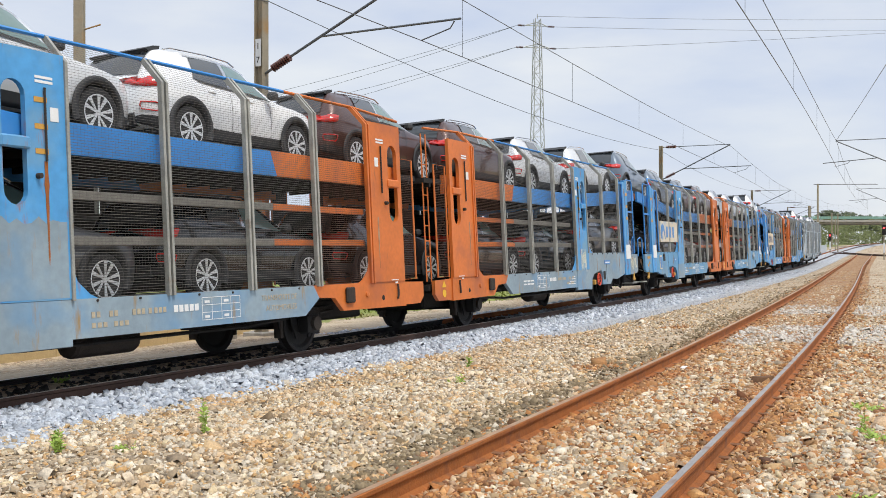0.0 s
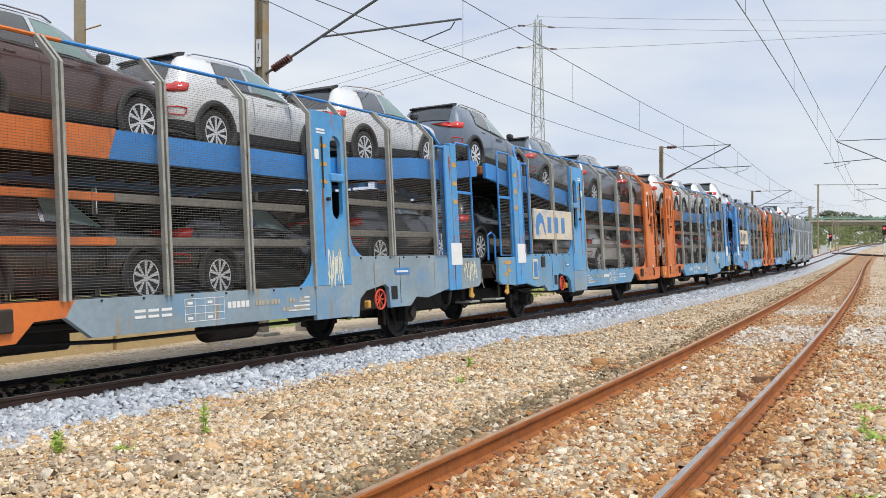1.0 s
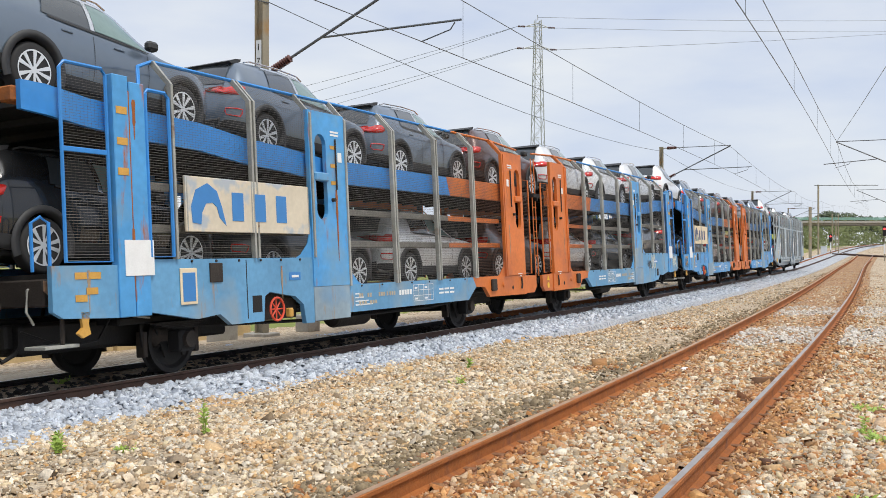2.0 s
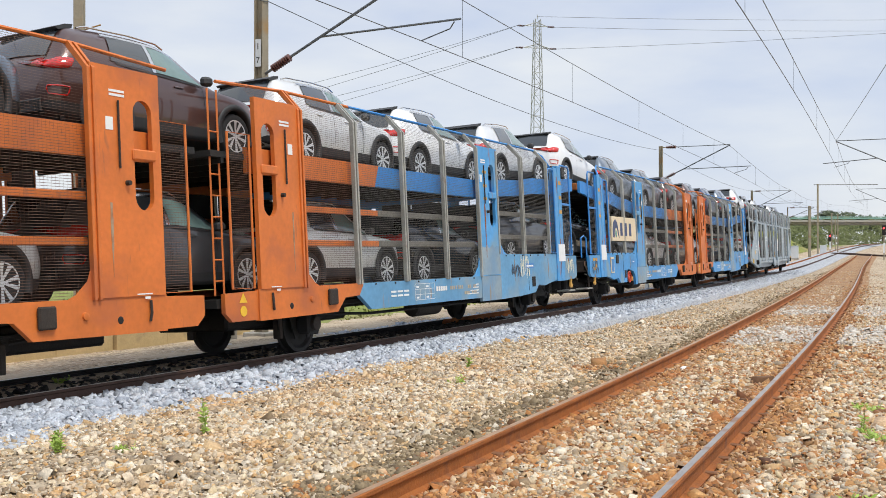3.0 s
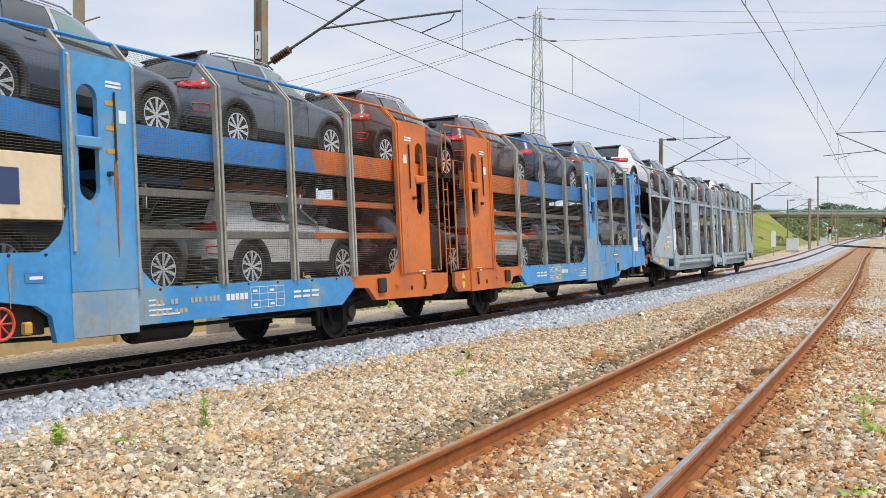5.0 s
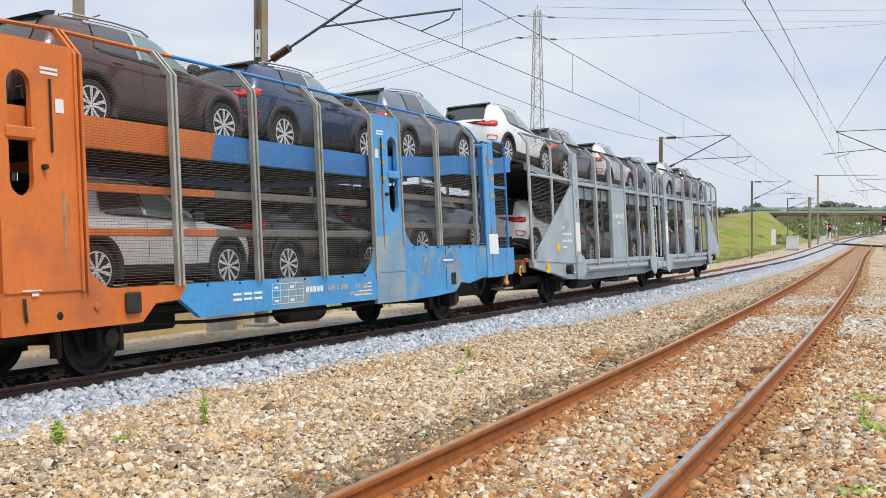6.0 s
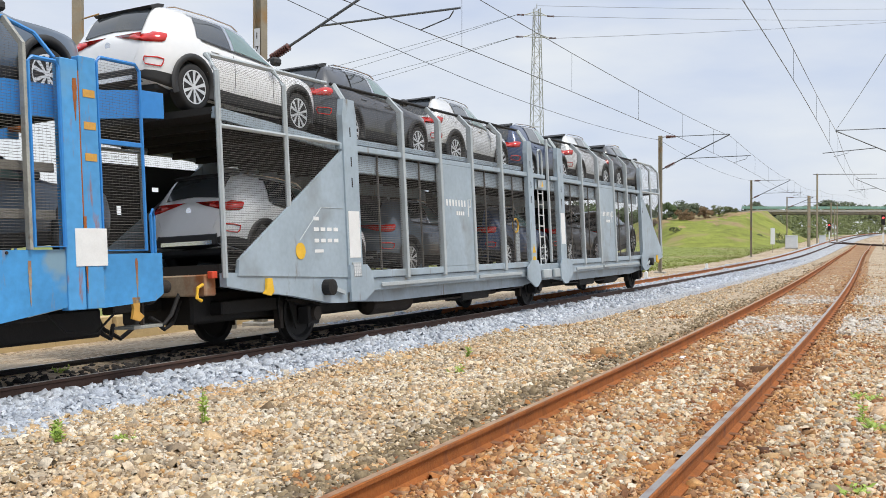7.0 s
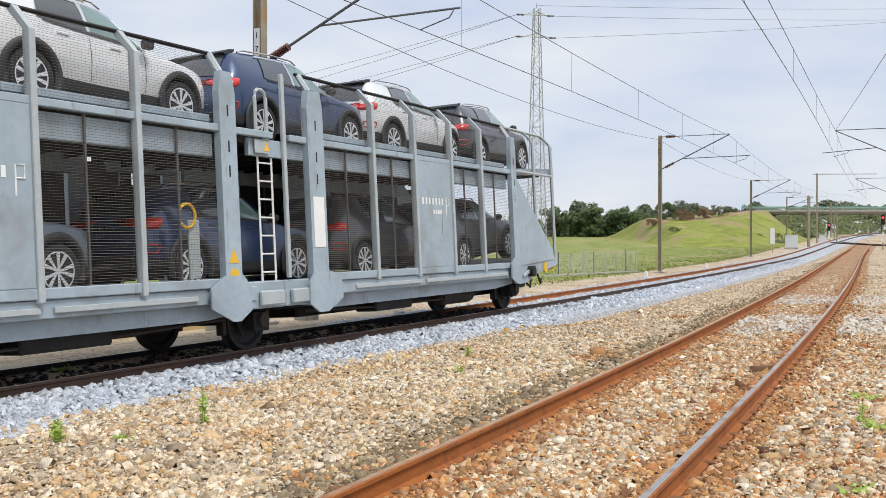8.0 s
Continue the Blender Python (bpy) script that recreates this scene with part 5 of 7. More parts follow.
        for k in range(8):
            add_tube(bm, [(X(0.2), side * 1.30, 1.2 + 0.3 * k), (X(0.4), side * 1.30, 1.2 + 0.3 * k)], 0.012, 5)
        for d in (0.2, 0.4):
            add_tube(bm, [(X(d), side * 1.30, 1.0), (X(d), side * 1.30, 3.9)], 0.016, 5)
        if mirror:
            bm.free()
        else:
            part("ladder", bm, ORANGE, wg, "orange rung ladder")
    # wear on the side that shows
    rnd = random.Random(int(mirror) * 7 + len(tags) * 3 + int(brake))

    def streak(d, z0, z1, w, yy, m, words):
        """A run of rust below a fitting, ragged and tapering."""
        n = 9
        zs = [z1 + (z0 - z1) * k / n for k in range(n + 1)]
        ws = [w * (0.35 + 0.65 * math.sin(math.pi * min(1, 0.25 + k / n))) * rnd.uniform(0.6, 1.1) for k in range(n)] + [0.004]
        x = X(d)
        part("rust_streak", prism([(x - 0.5 * a, z) for a, z in zip(ws, zs)] + [(x + 0.5 * a, z) for a, z in zip(ws[::-1], zs[::-1])], yy, yy + 0.002), m, wg, words)
    if (mirror and marks == "plain") or (not mirror and not brake):
        zt = 1.95 if mirror else 1.7
        x0, x1 = sorted((X(8.83), X(9.83)))
        edge = [(x0 + (x1 - x0) * k / 10, zt + rnd.uniform(-0.05, 0.05)) for k in range(11)]
        part("repaint_patch", prism([(x0, 1.08)] + edge + [(x1, 1.08)], -1.5225, -1.5205), FADED, wg, "weathered pale repainted patch")
    streak(9.10, 1.45, 2.62, 0.07, -1.5255, RUST, "orange rust streak")
    streak(13.78, 1.0, 1.9, 0.06, -1.533, RUST, "orange rust streak")
    streak(13.70, 3.0, 3.5, 0.07, -1.533, RUST, "orange rust streak")
    streak(1.85, 1.3, 2.2, 0.05, -1.523, RUSTED_PLATE, "pale rust streak")
    for d in (10.6, 12.9, 14.5):
        streak(d + rnd.uniform(-0.1, 0.1), 0.9, 1.4, 0.05, -1.5065 if d < 14 else -1.503, RUSTED_PLATE, "pale rust streak")
    # markings on the side that shows
    y = -1.503
    bars([(X(a), X(a - 0.055), 0.83, 0.90, y) for a in (8.5, 8.42, 8.22, 8.14, 7.84, 7.76, 7.68, 7.56, 7.46, 7.38, 7.30)], BUFF, wg, label="faded buff mark worn away")
    bars([(X(a), X(a - 0.06), 0.71, 0.77, y) for a in (8.5, 8.41, 8.32, 8.15, 8.06, 7.97)], BUFF, wg)
    bars([(X(a), X(a - 0.075), 0.82, 0.91, y) for a in (7.1, 7.0, 6.9, 6.8, 6.7)], WHITE, wg)
    bm = bmesh.new()
    xa, xb = sorted((X(6.55), X(5.75)))
    for z in (0.68, 0.78, 0.88, 0.98):
        add_box(bm, xa, xb, y - 0.002, y, z, z + 0.008)
    for k in range(5):
        x = xa + (xb - xa) * k / 4
        add_box(bm, x - 0.004, x + 0.004, y - 0.002, y, 0.68, 0.985)
    part("load_table", bm, WHITE, wg, "white ruled load table")
    bars([(xa + 0.05 + 0.4 * k, xa + 0.15 + 0.4 * k, z, z + 0.035, y) for k in range(2) for z in (0.71, 0.91)], WHITE, wg)
    if mirror and marks == "plain":
        lettering("TRANSPORTE DE", 0.115, (X(5.25), y, 0.88), wg, BUFF, "faded buff lettering")
        lettering("AUTOMOVILES", 0.115, (X(5.15), y, 0.73), wg, BUFF, "faded buff lettering")
    else:
        bars([(X(5.5 - 0.24 * i), X(5.31 - 0.24 * i), 0.78 + 0.075 * k, 0.815 + 0.075 * k, y) for k in range(2) for i in range(3)], WHITE, wg)
        bars([(X(8.62), X(8.62 - 0.14 * (4 - k)), 0.70 + 0.062 * k, 0.722 + 0.062 * k, y) for k in range(4)], WHITE, wg)
    if board:
        part("sign_board", block(X(9.95), X(12.82), -1.505, -1.545, 1.88, 2.62, 0.006), CREAM if board == "clean" else WORN_CREAM, wg, "cream board with a navy arch emblem" if board == "clean" else "worn cream board with peeling navy emblem")
        for d in (9.97, 11.4, 12.79):
            part("board_strip", block(X(d - 0.012), X(d + 0.012), -1.546, -1.55, 1.88, 2.62, 0.002), GALV, wg)
        ex = X(12.36)
        blue = NAVY if board == "clean" else SKY_BLUE
        arch = [(-0.34, 0.08), (-0.36, 0.30), (-0.26, 0.52), (-0.02, 0.62), (0.18, 0.52), (0.28, 0.30), (0.36, 0.05), (0.22, 0.16), (0.17, 0.30), (0.08, 0.36), (-0.06, 0.34), (-0.14, 0.22), (-0.17, 0.06)]
        part("emblem", prism([(ex + a, 1.92 + b) for a, b in arch], -1.546, -1.551), blue, wg, "navy arch emblem")
        if board == "clean":
            part("emblem_leaf", prism([(ex - 0.02, 1.98), (ex + 0.07, 2.02), (ex + 0.06, 2.18), (ex - 0.02, 2.22), (ex - 0.08, 2.1)], -1.546, -1.552), TEAL, wg)
        for k in range(3):
            x0 = ex + 0.46 + 0.52 * k
            part("emblem_bar", block(x0 + 0.04, x0 + 0.30, -1.546, -1.551, 2.04, 2.44, 0.002), blue, wg, "navy plain bar")
    for d, w in ((11.9, 0.55),) if not board else ((10.5, 0.3),):
        part("sticker", block(X(d), X(d - w), -1.503, -1.507, 1.18, 1.30, 0.002), SKY_BLUE, wg, "blue sticker")
        bars([(X(d - 0.06), X(d - w + 0.06), 1.22, 1.255, -1.508)], WHITE, wg)
    if board:
        part("document_box", block(X(12.95), X(12.62), -1.503, -1.52, 0.92, 1.40, 0.006), CREAM, wg, "cream framed document holder")
        part("document_pane", block(X(12.91), X(12.66), -1.52, -1.524, 0.96, 1.34, 0.002), SKY_BLUE, wg)
        part("hatch", block(X(12.35), X(12.08), -1.503, -1.52, 1.20, 1.46, 0.006), BROWN_IRON, wg)
        for z, a in ((1.30, 14.72), (1.30, 14.5), (1.12, 14.55), (1.04, 14.72)):
            part("rust_patch", block(X(a), X(a - 0.18), -1.507, -1.503, z, z + 0.08, 0), OCHRE, wg, "ochre touched-up patch")
    for k, (d, z, w, h, m) in enumerate(tags):
        yy = -1.524 if 8.6 < d < 9.9 and z > 1 else -1.506
        scribble(wg, min(X(d), X(d - w)), z, w, h, yy, m, 40 + k + int(d * 10))
    return wg


def grey_wagon(first):
    """The tail wagon's two bodies: first the one with the raking end towards the train, then the last."""
    wg = new("car_carrier_wagon")
    tagged(wg, "grey steel two-deck car carrier wagon with mesh screens", "rail wagon", "car carrier wagons")
    g = -1 if first else 1
    mid = 6.5 if first else 6.0

    def X(d):
        return g * (d - mid)

    def P(outline):
        return [(X(d), z) for d, z in outline]
    if first:
        posts, wide, end, solid = [3.0, 4.6, 6.1, 7.65], [(1.1, 1.45), (9.3, 9.75)], 12.9, (4.6, 6.1)
        thin = [11.3, 12.9]
    else:
        posts, wide, end, solid = [2.72, 4.28, 5.86, 7.35], [(0.65, 1.1), (9.0, 9.3)], 11.9, (4.28, 5.86)
        thin = [10.6, 11.85]
    L0, L1 = wide[0][1], wide[1][0]

    def up(d):
        return curve_at([(0, 3.10), (2, 3.2), (9, 3.26), (13, 3.5)], d)

    def lo(d):
        return curve_at([(0, 0.92), (8.2, 0.92), (10.5, 1.11), (13, 1.30)], d)
    ds = [0.1, 2, 4, 6, 8.5, 9.5, 10.5, 11.5, end]
    part("upper_deck", prism(P([(d, up(d)) for d in ds] + [(d, up(d) - 0.1) for d in ds[::-1]]), -1.36, 1.36), DECK, wg)
    bm = bmesh.new()
    for k in range(int(end / 0.6)):
        d = 0.4 + 0.6 * k
        add_box(bm, X(d) - 0.03, X(d) + 0.03, -1.36, 1.36, up(d) - 0.2, up(d) - 0.095)
    part("deck_ribs", bm, DECK, wg)
    part("lower_deck", prism(P([(d, lo(d)) for d in ds] + [(d, lo(d) - 0.14) for d in ds[::-1]]), -1.36, 1.36), DECK, wg)
    part("underframe", block(X(0.5), X(end - 0.6), -0.9, 0.9, 0.55, 0.76, 0.02), BLACK_IRON, wg)
    part("brake_hose", tube([(X(end - 0.1), -0.55, 0.8), (X(end + 0.12), -0.6, 0.5), (X(end + 0.3), -0.6, 0.42), (X(end + 0.5), -0.55, 0.6)], 0.03, 6), BLACK_IRON, wg, "black brake hose")
    part("coupling_bar", block(X(end - 0.4), X(end + 0.75), -0.12, 0.12, 0.66, 0.84, 0.02), BLACK_IRON, wg)
    part("brake_frame", block(X(1.5), X(9.6), -0.6, 0.6, 0.36, 0.56, 0.04), BLACK_IRON, wg)
    part("equipment_box", block(X(3.2), X(4.6), -1.15, -0.7, 0.34, 0.60, 0.03), BLACK_IRON, wg)
    part("brake_frame", block(X(9.7), X(end - 0.2), -0.68, 0.68, 0.44, 0.9, 0.04), BLACK_IRON, wg)
    part("brake_rod", tube([(X(1.0), -1.1, 0.5), (X(3.4), -1.1, 0.42), (X(6.0), -1.1, 0.42)], 0.022, 6), BROWN_IRON, wg)
    part("air_tank", lathe([(0.05, -0.8), (0.19, -0.75), (0.2, -0.7), (0.2, 0.7), (0.19, 0.75), (0.05, 0.8)], (0, 0, 0), 16), BROWN_IRON, wg).matrix_basis = pose(X(7.2), -0.75, 0.46, 0, 0, 90)
    for side in (-1, 1):
        y0, y1 = side * 1.50, side * 1.40
        part("sill_strip", block(X(wide[0][0]), X(wide[1][1]), y0, y1, 0.96, 1.09, 0.012), GREY_PAINT, wg)
        part("side_sill", block(X(0.7), X(wide[1][1]), side * 1.46, side * 1.38, 0.74, 0.955, 0.012), GREY_PAINT, wg, "grey side beam")
        part("lower_beam", prism(P([(0.5, 0.73), (wide[1][1], 0.73), (wide[1][1], 0.60), (8.2, 0.52), (1.6, 0.52), (0.5, 0.62)]), side * 1.30, side * 1.24), GREY_PAINT, wg)
        part("cable_duct", block(X(2.0), X(4.4), side * 1.50, side * 1.465, 0.80, 0.87, 0.006), GREY_POST, wg)
        part("cable_duct", block(X(4.6), X(8.6), side * 1.50, side * 1.465, 0.80, 0.87, 0.006), GREY_POST, wg)
        part("deck_rail", block(X(0.2), X(9.8 if first else 9.3), y0, y1, 3.13, 3.23, 0.01), GREY_PAINT, wg, "grey deck edge rail")
        part("inner_deck_beam", block(X(L0), X(L1), side * 1.385, side * 1.33, 2.78, 3.10, 0.01), GREY_PAINT, wg, "grey beam under the upper deck")
        part("wheel_guide", block(X(L0), X(L1), side * 1.36, side * 1.31, 3.27, 3.37, 0.01), GREY_PAINT, wg)
        for d in posts:
            bm = block(X(d) - 0.045, X(d) + 0.045, side * 1.54, side * 1.42, 0.92, 3.98, 0.01)
            q = [bm.verts.new((X(d) + e, side * yy, zz)) for e in (-0.045, 0.045) for yy, zz in ((1.54, 3.975), (1.44, 3.975), (1.19, 4.24), (1.27, 4.28))]
            for f in ((0, 1, 2, 3), (7, 6, 5, 4), (0, 4, 5, 1), (1, 5, 6, 2), (2, 6, 7, 3), (3, 7, 4, 0)):
                bm.faces.new([q[i] for i in f])
            bmesh.ops.recalc_face_normals(bm, faces=bm.faces)
            part("post", bm, GREY_POST, wg)
        for a, b in wide:
            part("broad_post", prism(P([(a, 0.75), (b, 0.75), (b, 3.7), (b - 0.06, 3.98), (a + 0.06, 3.98), (a, 3.7)]), side * 1.53, side * 1.42), GREY_PAINT, wg)
            part("post_head", tube([(X((a + b) / 2), side * 1.47, 3.9), (X((a + b) / 2), side * 1.24, 4.26)], 0.05, 6), GREY_POST, wg)
            bm = bmesh.new()
            for z in (2.5, 2.85, 3.35):
                add_box(bm, X((a + b) / 2) - 0.014, X((a + b) / 2) + 0.014, side * 1.531 - 0.003, side * 1.531 + 0.003, z, z + 0.16)
            part("slots", bm, BLACK_IRON, wg)
        a, b = wide[0]
        part("foot_plate", prism(P([(a - 0.15, 0.62), (a + 0.1, 0.48), (b - 0.1, 0.48), (b + 0.35, 0.68), (b + 0.35, 0.95), (b + 0.05, 1.12), (a - 0.0, 1.12), (a - 0.15, 0.95)]), side * 1.56, side * 1.53), GREY_PAINT, wg, "grey bolted foot plate")
        a, b = wide[1]
        part("foot_plate", prism(P([(a - 0.3, 0.74), (a, 0.6), (b, 0.6), (b, 1.2), (a - 0.1, 1.2), (a - 0.3, 1.05)]), side * 1.56, side * 1.53), GREY_PAINT, wg)
        # screens
        xs = [L0] + posts + [L1]
        for a, b in zip(xs[:-1], xs[1:]):
            make_screen(wg, X(a + 0.05), X(b - 0.05), side, 3.25, 3.98, 3.98, 4.26, WIRE)
            if (a, b) == solid:
                part("solid_panel", block(X(a + 0.045), X(b - 0.045), side * 1.50, side * 1.47, 1.09, 3.13, 0.006), GREY_PAINT, wg, "pale grey solid panel with white marks")
            else:
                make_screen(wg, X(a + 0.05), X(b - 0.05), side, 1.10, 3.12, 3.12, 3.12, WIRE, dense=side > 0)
                part("bay_post", block(X((a + b) / 2) - 0.015, X((a + b) / 2) + 0.015, side * 1.44, side * 1.41, 1.09, 3.13, 0.002), WIRE, wg)
        part("top_rail", tube([(X(L0 - 0.3), side * 1.23, 4.27), (X(L1 + 0.3), side * 1.23, 4.27)], 0.028, 6), BLACK_IRON, wg)
        # raking end
        part("gusset_panel", prism(P([(wide[1][1], 3.10), (end - 0.28, 1.34), (end - 0.24, 1.12), (wide[1][1], 1.0)]), side * 1.50, side * 1.44), GREY_PAINT, wg, "grey raking gusset panel")
        part("end_beam", prism(P([(wide[1][1], 1.08), (end, 1.17), (end, 0.98), (end - 0.5, 0.90), (end - 1.5, 0.78), (wide[1][1] + 0.5, 0.60), (wide[1][1], 0.58)]), side * 1.48, side * 1.36), GREY_PAINT, wg)
        part("end_rail", prism(P([(wide[1][1], up(9.5) - 0.0), (end, up(end)), (end, up(end) - 0.16), (wide[1][1], up(9.5) - 0.16)]), side * 1.40, side * 1.34), GREY_PAINT, wg)
        for d in thin:
            lowz = 1.1 if d > end - 1.0 else 2.0
            part("end_post", tube([(X(d), side * 1.46, lowz), (X(d), side * 1.46, 3.98), (X(d - 0.05), side * 1.24, 4.25)], 0.042, 6), GREY_POST, wg)
        part("end_top_rail", tube([(X(wide[1][1]), side * 1.24, 4.26), (X(end - 0.1), side * 1.24, 4.25), (X(end), side * 1.4, 4.05), (X(end), side * 1.46, 3.9)], 0.034, 6), GREY_POST, wg)
        part("end_mid_rail", tube([(X(wide[1][1]), side * 1.46, 3.22), (X(end), side * 1.46, 3.22)], 0.034, 6), GREY_POST, wg)
        for a, b in ((wide[1][1], thin[0]), (thin[0], thin[1])):
            make_screen(wg, X(a + 0.04), X(b - 0.04), side, 3.27, 3.98, 3.98, 4.24, WIRE)
            make_screen(wg, X(a + 0.04), X(b - 0.04), side, 3.14 - (b - wide[1][1]) * 0.68 * (1 if b < end - 0.4 else 0.9), 3.2, 3.2, 3.2, WIRE, dense=side > 0)
        part("buffer_roller", lathe([(0.06, -0.09), (0.13, -0.08), (0.13, 0.08), (0.06, 0.09)], (X(wide[1][1] + 0.65), side * 1.54, 0.86), 18), BLACK_IRON, wg, "black rubber roller")
        part("crank_arm", prism(P([(wide[1][1] + 0.6, 0.92), (wide[1][1] + 0.15, 0.78), (wide[1][1] + 0.15, 0.72), (wide[1][1] + 0.6, 0.84)]), side * 1.54, side * 1.50), GREY_POST, wg)
        part("tow_hook", prism(P([(end - 1.0, 1.06), (end - 0.88, 1.06), (end - 0.86, 0.90), (end - 0.8, 0.84), (end - 0.95, 0.8), (end - 1.04, 0.86)]), side * 1.53, side * 1.49), YELLOW, wg, "yellow tow hook")
        # joint end: ladder and narrow screen
        bm = bmesh.new()
        for k in range(7):
            add_tube(bm, [(X(0.12), side * 1.38, 1.15 + 0.27 * k), (X(0.45), side * 1.38, 1.15 + 0.27 * k)], 0.014, 5)
        for d in (0.12, 0.45):
            add_tube(bm, [(X(d), side * 1.38, 1.0), (X(d), side * 1.38, 3.1)], 0.018, 5)
        if first:
            part("ladder", bm, WHITE, wg, "white rung ladder")
            if side > 0:
                make_screen(wg, X(0.1), X(1.1), side, 1.1, 3.1, 3.1, 3.1, WIRE, dense=True)
            part("hand_loop", tube([(X(0.3), side * 1.46, 3.2), (X(0.3), side * 1.46, 3.72), (X(0.33), side * 1.455, 3.80), (X(0.38), side * 1.45, 3.84), (X(0.48), side * 1.45, 3.84), (X(0.53), side * 1.455, 3.80), (X(0.56), side * 1.46, 3.72), (X(0.56), side * 1.46, 3.2)], 0.028, 6), GREY_POST, wg)
        else:
            bm.free()
            make_screen(wg, X(0.14), X(0.62), side, 1.1, 3.9, 3.9, 4.2, WIRE, dense=side > 0)
            part("gate_post", block(X(0.06), X(0.14), side * 1.48, side * 1.42, 1.05, 4.15, 0.01), GREY_POST, wg)
        part("joint_cover", block(X(0.0), X(1.0), side * 1.44, side * 1.30, 0.62, 1.02, 0.02), GREY_PAINT, wg)
        part("terminal_box", block(X(0.1), X(0.65), side * 1.53, side * 1.45, 0.66, 0.88, 0.02), GREY_POST, wg)
        part("joint_deck_end", block(X(-0.02), X(0.7), side * 1.42, side * 1.34, 2.86, 3.12, 0.01), GREY_PAINT, wg)
    part("buffer_beam", block(X(end - 0.02), X(end + 0.22), -1.28, 1.28, 0.86, 1.16, 0.02), RUSTED_PLATE, wg, "stained end beam")
    for sd in (-1.25, 0.95):
        part("beam_hook", tube([(X(end + 0.23), sd, 1.02), (X(end + 0.34), sd, 0.98), (X(end + 0.36), sd, 0.84), (X(end + 0.27), sd, 0.80)], 0.025, 6), YELLOW, wg, "yellow hook")
    part("lamp_bracket", block(X(end + 0.18), X(end + 0.06), -1.38, -1.29, 1.10, 1.20, 0.01), RED_PAINT, wg, "small red bracket")
    part("air_hose", tube([(X(end + 0.2), -0.8, 0.9), (X(end + 0.4), -0.82, 0.62), (X(end + 0.55), -0.8, 0.5), (X(end + 0.75), -0.75, 0.62)], 0.028, 6), BLACK_IRON, wg)
    # writing and signs on the side that shows
    y = -1.502
    a, b = solid
    c = X((a + b) / 2)
    bars([(c - 0.55 + 0.14 * k, c - 0.49 + 0.14 * k, 2.30, 2.43, y) for k in range(7)], WHITE, wg, label="white plain marks")
    part("emblem", tube([(c + 0.48, y, 2.1), (c + 0.48, y, 2.45), (c + 0.60, y, 2.45), (c + 0.60, y, 2.3), (c + 0.48, y, 2.3)], 0.012, 4), WHITE, wg)
    bars([(c - 0.1 + 0.1 * k, c - 0.03 + 0.1 * k, 2.12, 2.2, y) for k in range(4)], WHITE, wg)
    if first:
        e = wide[1][1]
        bars([(X(e + 0.95), X(e + 0.8), 1.93, 1.99, y)] + [(X(e + 0.95 - 0.19 * k), X(e + 0.82 - 0.19 * k), z, z + 0.06, y) for z in (1.76, 1.58) for k in range(4)] + [(X(e + 0.95), X(e + 0.7), 1.42, 1.47, y)], WHITE, wg, label="white plain mark")
        part("notice_plate", block(X(9.35), X(9.70), -1.531, -1.538, 1.32, 2.10, 0.002), WHITE, wg, "white notice sheets")
        part("document_rack", block(X(9.38), X(9.66), -1.531, -1.56, 0.98, 1.25, 0.01), GREY_POST, wg, "small grey wire document rack")
        part("rack_sheet", block(X(9.41), X(9.63), -1.5605, -1.563, 1.01, 1.22, 0), PLASTER, wg)
        bars([(X(9.40), X(9.64), 1.05 + 0.06 * k, 1.056 + 0.06 * k, -1.564) for k in range(3)] + [(X(9.46 + 0.06 * k), X(9.453 + 0.06 * k), 1.0, 1.23, -1.564) for k in range(3)], GREY_POST, wg, "rack_wire")
        part("panel_outline", tube([(X(e + 0.1), y, 2.14), (X(e + 0.72), y, 2.14), (X(e + 1.35), y, 1.62)], 0.006, 4), GREY_POST, wg)
        part("hook_plate", lathe([(0.13, -0.004), (0.13, 0.004)], (X(e + 1.35), -1.506, 1.45), 24), YELLOW, wg, "round yellow plate")
        part("warning_sign", prism([(X(1.27) - 0.11, 1.30), (X(1.27) + 0.11, 1.30), (X(1.27), 1.50)], -1.532, -1.536), YELLOW, wg, "yellow warning triangle")
        part("warning_sign", lathe([(0.1, -0.003), (0.1, 0.003)], (X(1.27), -1.534, 1.12), 20), YELLOW, wg, "orange and yellow plate")
        part("hose_reel", tube([(X(2.05) + 0.16 * math.cos(2 * math.pi * k / 16), -1.40, 1.95 + 0.16 * math.sin(2 * math.pi * k / 16)) for k in range(16)], 0.022, 6, True), YELLOW, wg, "yellow coiled hose")
        part("ramp_strut", block(X(2.0), X(1.78), -1.38, -1.34, 1.1, 1.9, 0.01), GREY_POST, wg)
        part("warning_plate", block(X(0.6), X(0.25), -1.45, -1.46, 2.90, 3.1, 0.004), GREY_POST, wg)
        part("warning_sign", prism([(X(0.32) - 0.07, 2.94), (X(0.32) + 0.07, 2.94), (X(0.32), 3.07)], -1.461, -1.465), YELLOW, wg, "yellow warning triangle")
    else:
        part("notice_plate", block(X(0.72), X(1.03), -1.531, -1.538, 1.50, 2.30, 0.002), WHITE, wg, "white notice sheets")
        part("tail_lamp", block(X(end + 0.02), X(end - 0.12), -1.50, -1.36, 3.2, 3.42, 0.02), GREY_POST, wg)
        part("end_ladder", tube([(X(end - 0.02), -1.44, 1.0), (X(end + 0.05), -1.44, 1.7), (X(end + 0.05), -1.2, 1.7), (X(end), -1.2, 1.0)], 0.02, 6), YELLOW, wg, "yellow end handrail")
